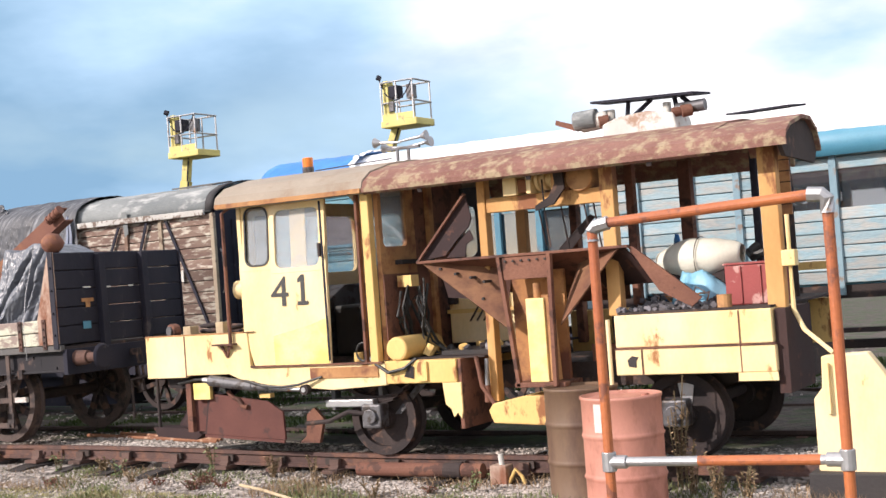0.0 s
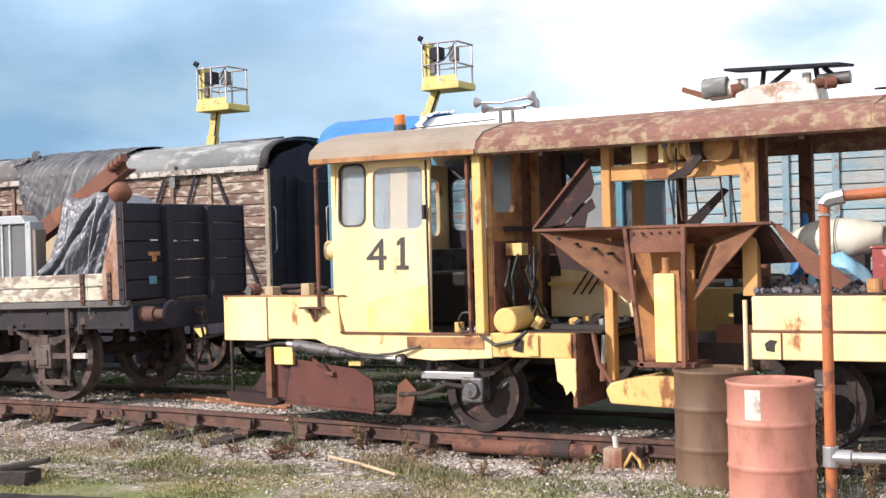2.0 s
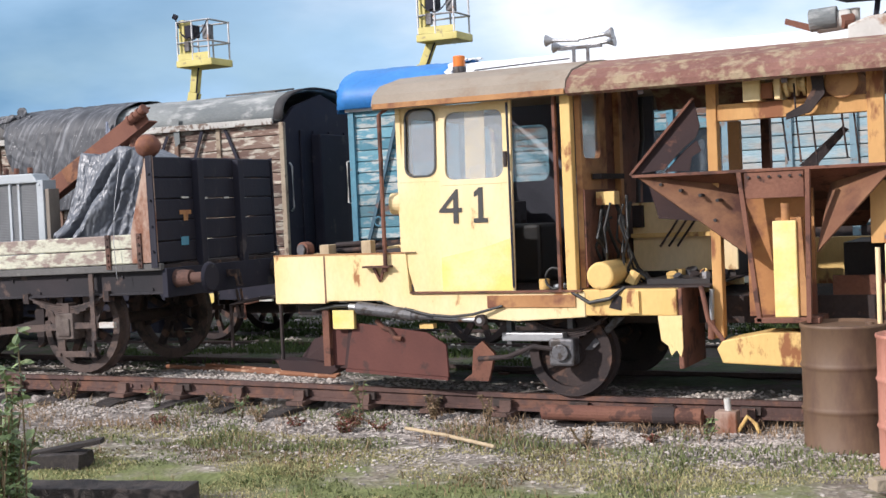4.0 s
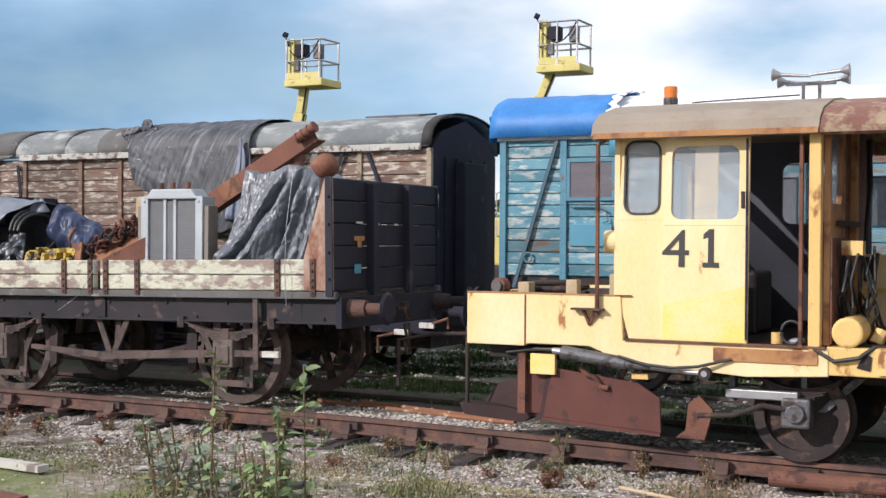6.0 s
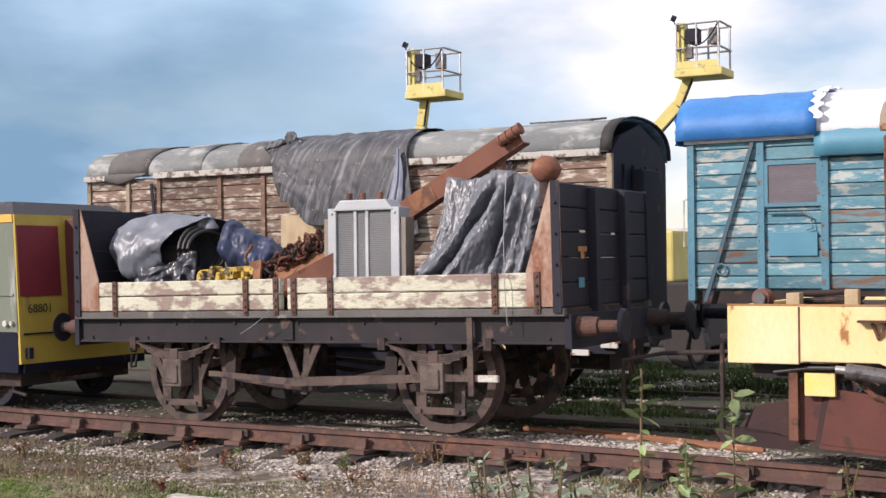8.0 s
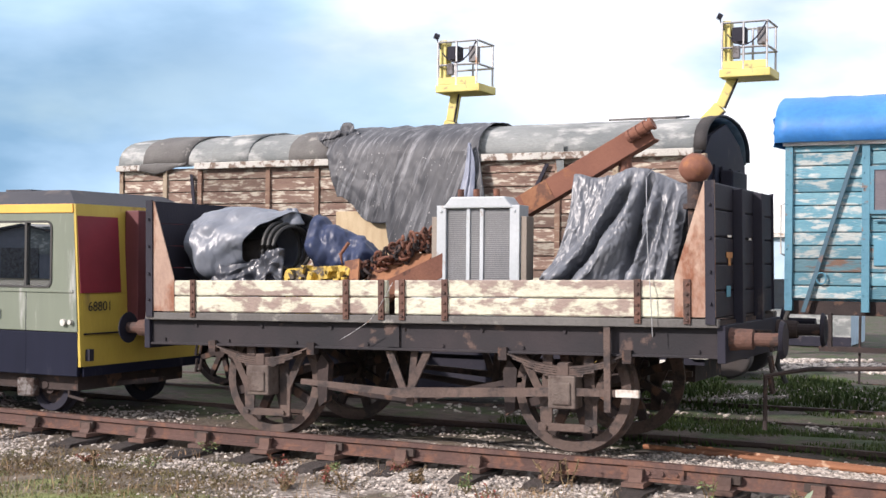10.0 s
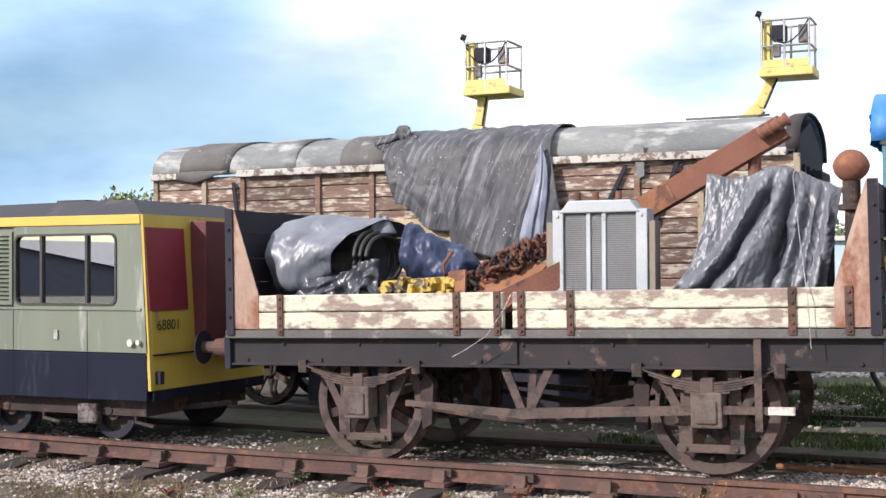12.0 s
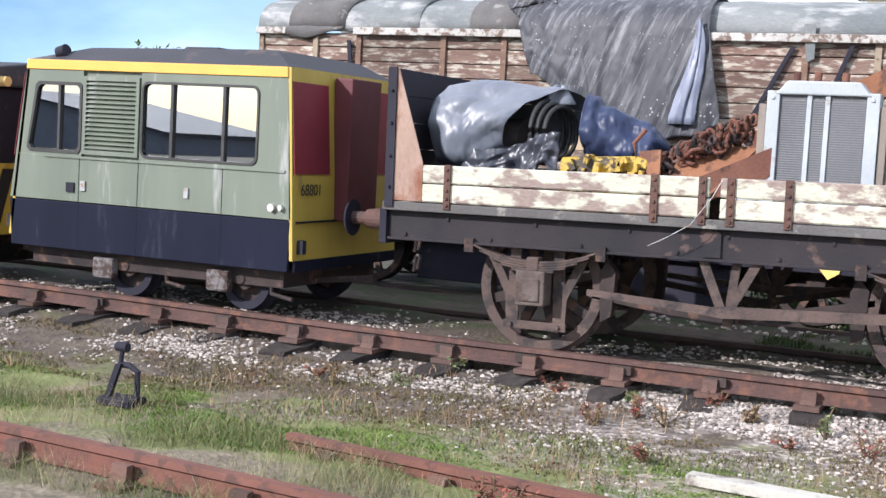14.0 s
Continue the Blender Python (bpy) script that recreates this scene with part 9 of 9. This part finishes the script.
rs = random.Random(77)
for k, (x, y, h) in enumerate(((-62, 62, 10.2), (-68, 66, 9.0), (-24, 62, 7.2), (-18, 64, 6.6), (-10, 66, 6.2), (4, 66, 6.5), (16, 64, 6.6), (-36, 66, 6.4), (-46, 70, 7.0), (-80, 64, 7.2))):
    tree((x * 0.9, y, 0), h * 0.67, h * 0.55, k)
hedge_v, hedge_f = [], []
for k in range(9000):
    x = rs.uniform(-140, 70)
    y = 76 + rs.uniform(-2, 2)
    top = 1.9 + 0.8 * noise.noise(Vector((x * 0.08, 0, 3))) + 0.4 * noise.noise(Vector((x * 0.4, 0, 1)))
    z = top * rs.random() ** 0.6
    q = Euler((rs.uniform(0, 6), rs.uniform(0, 6), rs.uniform(0, 6))).to_matrix()
    i0 = len(hedge_v)
    hedge_v += [Vector((x, y, z)) + q @ Vector(p) * 0.55 for p in ((-1, 0, 0), (0, -0.6, 0.2), (1, 0, 0), (0, 0.6, 0.2))]
    hedge_f.append((i0, i0 + 1, i0 + 2, i0 + 3))
hedge = from_arrays("far_hedge", hedge_v, hedge_f, M_TREE)
tagged(hedge, "distant dark green hedge line", "hedge", kind="stuff")

# ---- ballast, grass and weeds ----
ICO = bmesh.new()
bmesh.ops.create_icosphere(ICO, subdivisions=1, radius=1.0)
ICO.verts.ensure_lookup_table()
ico_v = np.array([v.co for v in ICO.verts])
ico_f = np.array([[v.index for v in f.verts] for f in ICO.faces])
ICO.free()


def stones(name, n, where, size, material, label):
    rng = np.random.default_rng(len(name) + n)
    vs, fs, c = [], [], 0
    while c < n:
        x, y = where(rng)
        if rng.random() > 0.42 + 1.5 * noise.noise(Vector((x * 0.9, y * 1.3, 7))) + 0.5 * noise.noise(Vector((x * 3.1, y * 3.7, 2))):
            continue
        if x < -10.8 and rng.random() < min(0.93 if y < 7.5 else 0.60, (-10.8 - x) * 0.45):
            continue
        s = size * rng.uniform(0.45, 1.35)
        a = rng.uniform(0, 6.28)
        v = ico_v * rng.uniform(0.7, 1.15, (12, 1)) * np.array([1.15, 0.95, 0.62]) * s
        ca, sa = math.cos(a), math.sin(a)
        v = v @ np.array([[ca, sa, 0], [-sa, ca, 0], [0, 0, 1]])
        v = v + np.array([x, y, ground_z(x, y) + 0.25 * s])
        vs.append(v)
        fs.append(ico_f + 12 * c)
        c += 1
    ob = from_arrays(name, np.concatenate(vs), np.concatenate(fs), material)
    tagged(ob, label, "stones", kind="stuff")
    return ob


stones("ballast_stones", 21000, lambda g: (g.uniform(-20, 1), 7.55 + abs(g.normal(0, 0.55)) if g.random() < 0.82 else g.uniform(8.46, 9.1)), 0.0165, M_STONE, "pale grey limestone ballast stones")
stones("loose_gravel", 18000, lambda g: (g.uniform(-18, 1), 8.0 - abs(g.normal(0, 0.75))), 0.013, M_STONE, "scattered small gravel stones")
stones("far_ballast", 2400, lambda g: (g.uniform(-13, -2), g.uniform(11.2, 18)), 0.026, M_STONE, "pale ballast between the far rails")
stones("bed_ballast", 5200, lambda g: (g.uniform(-17, -6.8), 8.42 + abs(g.normal(0, 0.45))), 0.016, M_STONE, "pale ballast between the siding rails")
stones("far_stone_bank", 4200, lambda g: (g.uniform(-10.9, -3), g.uniform(20.4, 23.5)), 0.045, M_STONE, "pale strip of ballast beyond the vans")


def blades(name, n, where, h, material, label, lean=0.35, width=0.006):
    rng = np.random.default_rng(n + len(label))
    vs, fs = [], []
    for k in range(n):
        x, y, m = where(rng)
        hh = h * m * rng.uniform(0.4, 1.3)
        a, b = rng.uniform(0, 6.28), rng.uniform(0, 6.28)
        w = width * rng.uniform(0.6, 1.4)
        z = ground_z(x, y) - 0.005
        dx, dy = math.cos(a) * w, math.sin(a) * w
        lx, ly = math.cos(b) * hh * lean * rng.uniform(0.2, 1.3), math.sin(b) * hh * lean * rng.uniform(0.2, 1.3)
        i0 = len(vs)
        vs += [(x - dx, y - dy, z), (x + dx, y + dy, z), (x + dx * 0.7 + lx * 0.35, y + dy * 0.7 + ly * 0.35, z + hh * 0.6), (x - dx * 0.7 + lx * 0.35, y - dy * 0.7 + ly * 0.35, z + hh * 0.6), (x + lx, y + ly, z + hh)]
        fs += [(i0, i0 + 1, i0 + 2, i0 + 3), (i0 + 3, i0 + 2, i0 + 4)]
    ob = from_arrays(name, vs, fs, material)
    tagged(ob, label, "grass", kind="stuff")
    return ob


def strip(x0, x1, y0, y1, thresh, m=1.0, seed=0):
    def f(g):
        while True:
            x, y = g.uniform(x0, x1), g.uniform(y0, y1)
            q = noise.noise(Vector((x * 1.1, y * 1.3, seed)))
            if q > thresh:
                return x, y, m * (0.6 + q)
    return f


blades("tall_grass", 8000, strip(-17.5, -11.4, 4.2, 5.75, 0.06, 1.0, 3), 0.125, M_GRASS, "tufts of rough green grass", 1.1, 0.0016)
blades("straw_grass", 3500, strip(-17.5, -11.0, 4.2, 6.1, 0.10, 1.0, 9), 0.12, M_STRAW, "bleached straw-coloured grass stalks", 1.0, 0.0013)
blades("moss", 34000, strip(-15.8, -10.2, 5.40, 6.6, -0.06, 1.0, 44), 0.020, M_MOSS, "bright green moss and fine turf", 0.9, 0.004)
blades("gravel_moss", 24000, strip(-16.5, -4.0, 5.9, 7.95, 0.06, 1.0, 51), 0.026, M_OLIVE, "olive and brown growth between the stones", 1.0, 0.0045)
blades("short_turf", 12000, strip(-17, -3.0, 5.3, 7.0, 0.10, 1.0, 6), 0.030, M_GRASS, "short green turf on the gravel", 0.6)
blades("dry_grass", 3200, strip(-16, -3.0, 4.2, 8.1, 0.05, 1.0, 12), 0.11, M_DRY, "dry brown grass stalks", 0.6, 0.0028)
blades("rail_grass", 8500, strip(-9, 0.5, 6.6, 8.2, 0.02, 1.0, 22), 0.055, M_GRASS, "low green grass along the rail", 0.6)
blades("rail_dry_grass", 3200, strip(-12, 0.5, 7.2, 8.25, 0.12, 1.0, 29), 0.08, M_DRY, "dry brown growth along the rail", 0.7, 0.003)
blades("far_grass", 11000, strip(-11.0, -4.9, 9.7, 13.4, 0.0, 1.0, 15), 0.075, M_GRASS_DEEP, "green grass between the tracks", 0.5)
blades("distant_grass", 16000, strip(-12, -2.0, 13.5, 19.0, -0.15, 1.0, 19), 0.11, M_GRASS_DEEP, "dark green grass behind the siding", 0.6, 0.012)
blades("yard_turf", 42000, strip(-8.6, -1.2, 4.6, 7.3, -0.10, 1.0, 61), 0.030, M_DRYTURF, "dry yellow-olive turf on the gravel", 0.8, 0.0045)
blades("west_turf", 10000, strip(-17.0, -9.8, 6.4, 7.9, -0.04, 1.0, 67), 0.034, M_OLIVE, "olive-brown growth over the gravel", 0.9, 0.0045)


def weed(at, h, label, leaf_m, stems=3, leaves=14, spread=0.15, size=0.035, seed=0, name="weed"):
    r = random.Random(seed)
    t = thing(name, at, label, "plant", "weeds")
    vs, fs = [], []
    for s in range(stems):
        a = r.uniform(0, 6.28)
        top = Vector((math.cos(a) * spread * r.uniform(0.2, 1), math.sin(a) * spread * r.uniform(0.2, 1), h * r.uniform(0.6, 1.0)))
        mid_ = top * 0.5 + Vector((r.uniform(-0.03, 0.03), r.uniform(-0.03, 0.03), 0))
        part("stem", pipe([(0.02 * math.cos(a), 0.02 * math.sin(a), 0), mid_, top], 0.005, None, 5), M_STEM, t, local=True)
        for k in range(leaves):
            u = r.uniform(0.12, 1.0)
            c = mid_ * (2 * u) if u < 0.5 else mid_.lerp(top, 2 * u - 1)
            q = Euler((r.uniform(-0.7, 0.7), r.uniform(-0.7, 0.7), r.uniform(0, 6.28))).to_matrix()
            z = size * r.uniform(0.5, 1.3)
            i0 = len(vs)
            vs += [c + q @ Vector(p) * z for p in ((0, 0, 0), (0.8, -0.55, 0.1), (1.6, -0.45, 0.05), (2.2, 0, -0.15), (1.6, 0.45, 0.05), (0.8, 0.55, 0.1))]
            fs += [(i0, i0 + 1, i0 + 2, i0 + 3), (i0, i0 + 3, i0 + 4, i0 + 5)]
    from_arrays("leaves", vs, fs, leaf_m, t)
    return t


for k, (x, y, h) in enumerate(((-5.92, 3.18, 1.37), (-5.91, 3.72, 1.37), (-5.73, 3.57, 1.26), (-5.80, 3.66, 1.04))):
    weed((x, y, -0.02), h, "tall slender green sapling with pale oval leaves", M_LEAF, 1, 64, 0.05, 0.031, 80 + k, "sapling")
for k, (x, y, h, stems, leaves, spread) in enumerate(((-5.90, 3.62, 1.00, 9, 36, 0.22), (-6.05, 3.70, 0.98, 9, 36, 0.20), (-5.80, 3.50, 0.94, 8, 34, 0.18), (-6.30, 3.80, 0.86, 8, 30, 0.24), (-6.60, 4.0, 0.92, 8, 30, 0.30), (-6.85, 4.1, 0.90, 8, 30, 0.30), (-7.05, 4.2, 0.84, 8, 30, 0.28))):
    weed((x, y, -0.02), h, "green bushy weed on the gravel", M_LEAF if k < 3 else M_LEAF_GREY, stems, leaves, spread, 0.029, 1 + k)
for k, (x, y, h) in enumerate(((-6.45, 3.50, 0.82), (-6.34, 3.45, 0.74))):
    weed((x, y, -0.02), h, "yellowing weed at the edge of the bush", M_DRYLEAF, 4, 16, 0.12, 0.024, 90 + k)
for k, (x, y, h) in enumerate(((-6.15, 7.85, 0.35), (-8.35, 7.95, 0.25), (-10.1, 7.7, 0.22), (-3.2, 7.6, 0.2), (-7.3, 7.75, 0.22))):
    weed((x, y, 0), h, "small green weed by the rail", M_LEAF, 4, 12, 0.10, 0.018, 20 + k)
for k, (x, y, h, s) in enumerate(((-5.05, 7.95, 0.32, 4), (-5.55, 7.98, 0.24, 9), (-9.45, 8.05, 0.40, 3), (-1.55, 7.95, 0.95, 4), (-1.50, 7.93, 0.80, 5), (-1.05, 7.4, 0.38, 9), (-0.85, 7.45, 0.30, 8), (-1.35, 7.7, 0.4, 9), (-7.75, 8.0, 0.2, 9), (-10.6, 7.8, 0.16, 8))):
    weed((x, y, 0), h, "dry brown seeded weed by the rail", M_DRY, s, 26, 0.10, 0.014, 40 + k)
for k, (x, y) in enumerate(((-11.35, 5.15), (-11.1, 5.05), (-10.75, 5.0), (-10.9, 6.4), (-12.0, 8.0))):
    weed((x, y, 0), 0.12, "low red autumn weed in the gravel", M_REDLEAF, 6, 12, 0.14, 0.018, 60 + k)

rw = random.Random(314)
for k in range(26):
    x, y = rw.uniform(-14.0, -1.5), rw.uniform(7.35, 8.22)
    c = rw.random()
    if c < 0.4:
        weed((x, y, ground_z(x, y)), rw.uniform(0.07, 0.16), "low red-brown weed in the ballast", M_REDLEAF, 6, 14, 0.13, 0.014, 100 + k)
    elif c < 0.7:
        weed((x, y, ground_z(x, y)), rw.uniform(0.10, 0.26), "dry brown weed in the ballast", M_DRY, 6, 18, 0.13, 0.013, 100 + k)
    else:
        weed((x, y, ground_z(x, y)), rw.uniform(0.08, 0.16), "low yellow-green weed in the ballast", M_LEAF, 6, 14, 0.14, 0.015, 100 + k)

# ---- low shed south of the yard, seen in the trolley's windows ----
shed = thing("yard_shed", (-82.0, -62.0, 0.0), "low dark shed with a shallow gable roof", "shed")
part("wall", prism([(-99.0, -0.1), (-66.0, -0.1), (-66.0, 1.5), (-81.6, 4.15), (-99.0, 1.7)], "y", -75.0, -60.0), M_SHED, shed)
part("roof", prism([(-99.6, 1.55), (-81.6, 4.16), (-65.4, 1.4), (-65.4, 1.58), (-81.6, 4.35), (-99.6, 1.72)], "y", -75.5, -59.6), M_COACHROOF, shed)
part("light_panel", box(-81.2, -78.3, -59.99, -59.93, 1.9, 4.1), M_ROOFGREY, shed, "pale grey cladding panel")
part("flue", cyl((-80.9, -59.5, 4.6), (-80.9, -59.5, 5.7), 0.12), M_BLACK, shed)
part("door", box(-84.0, -80.0, -59.98, -59.9, 0, 2.4), M_GREY, shed)
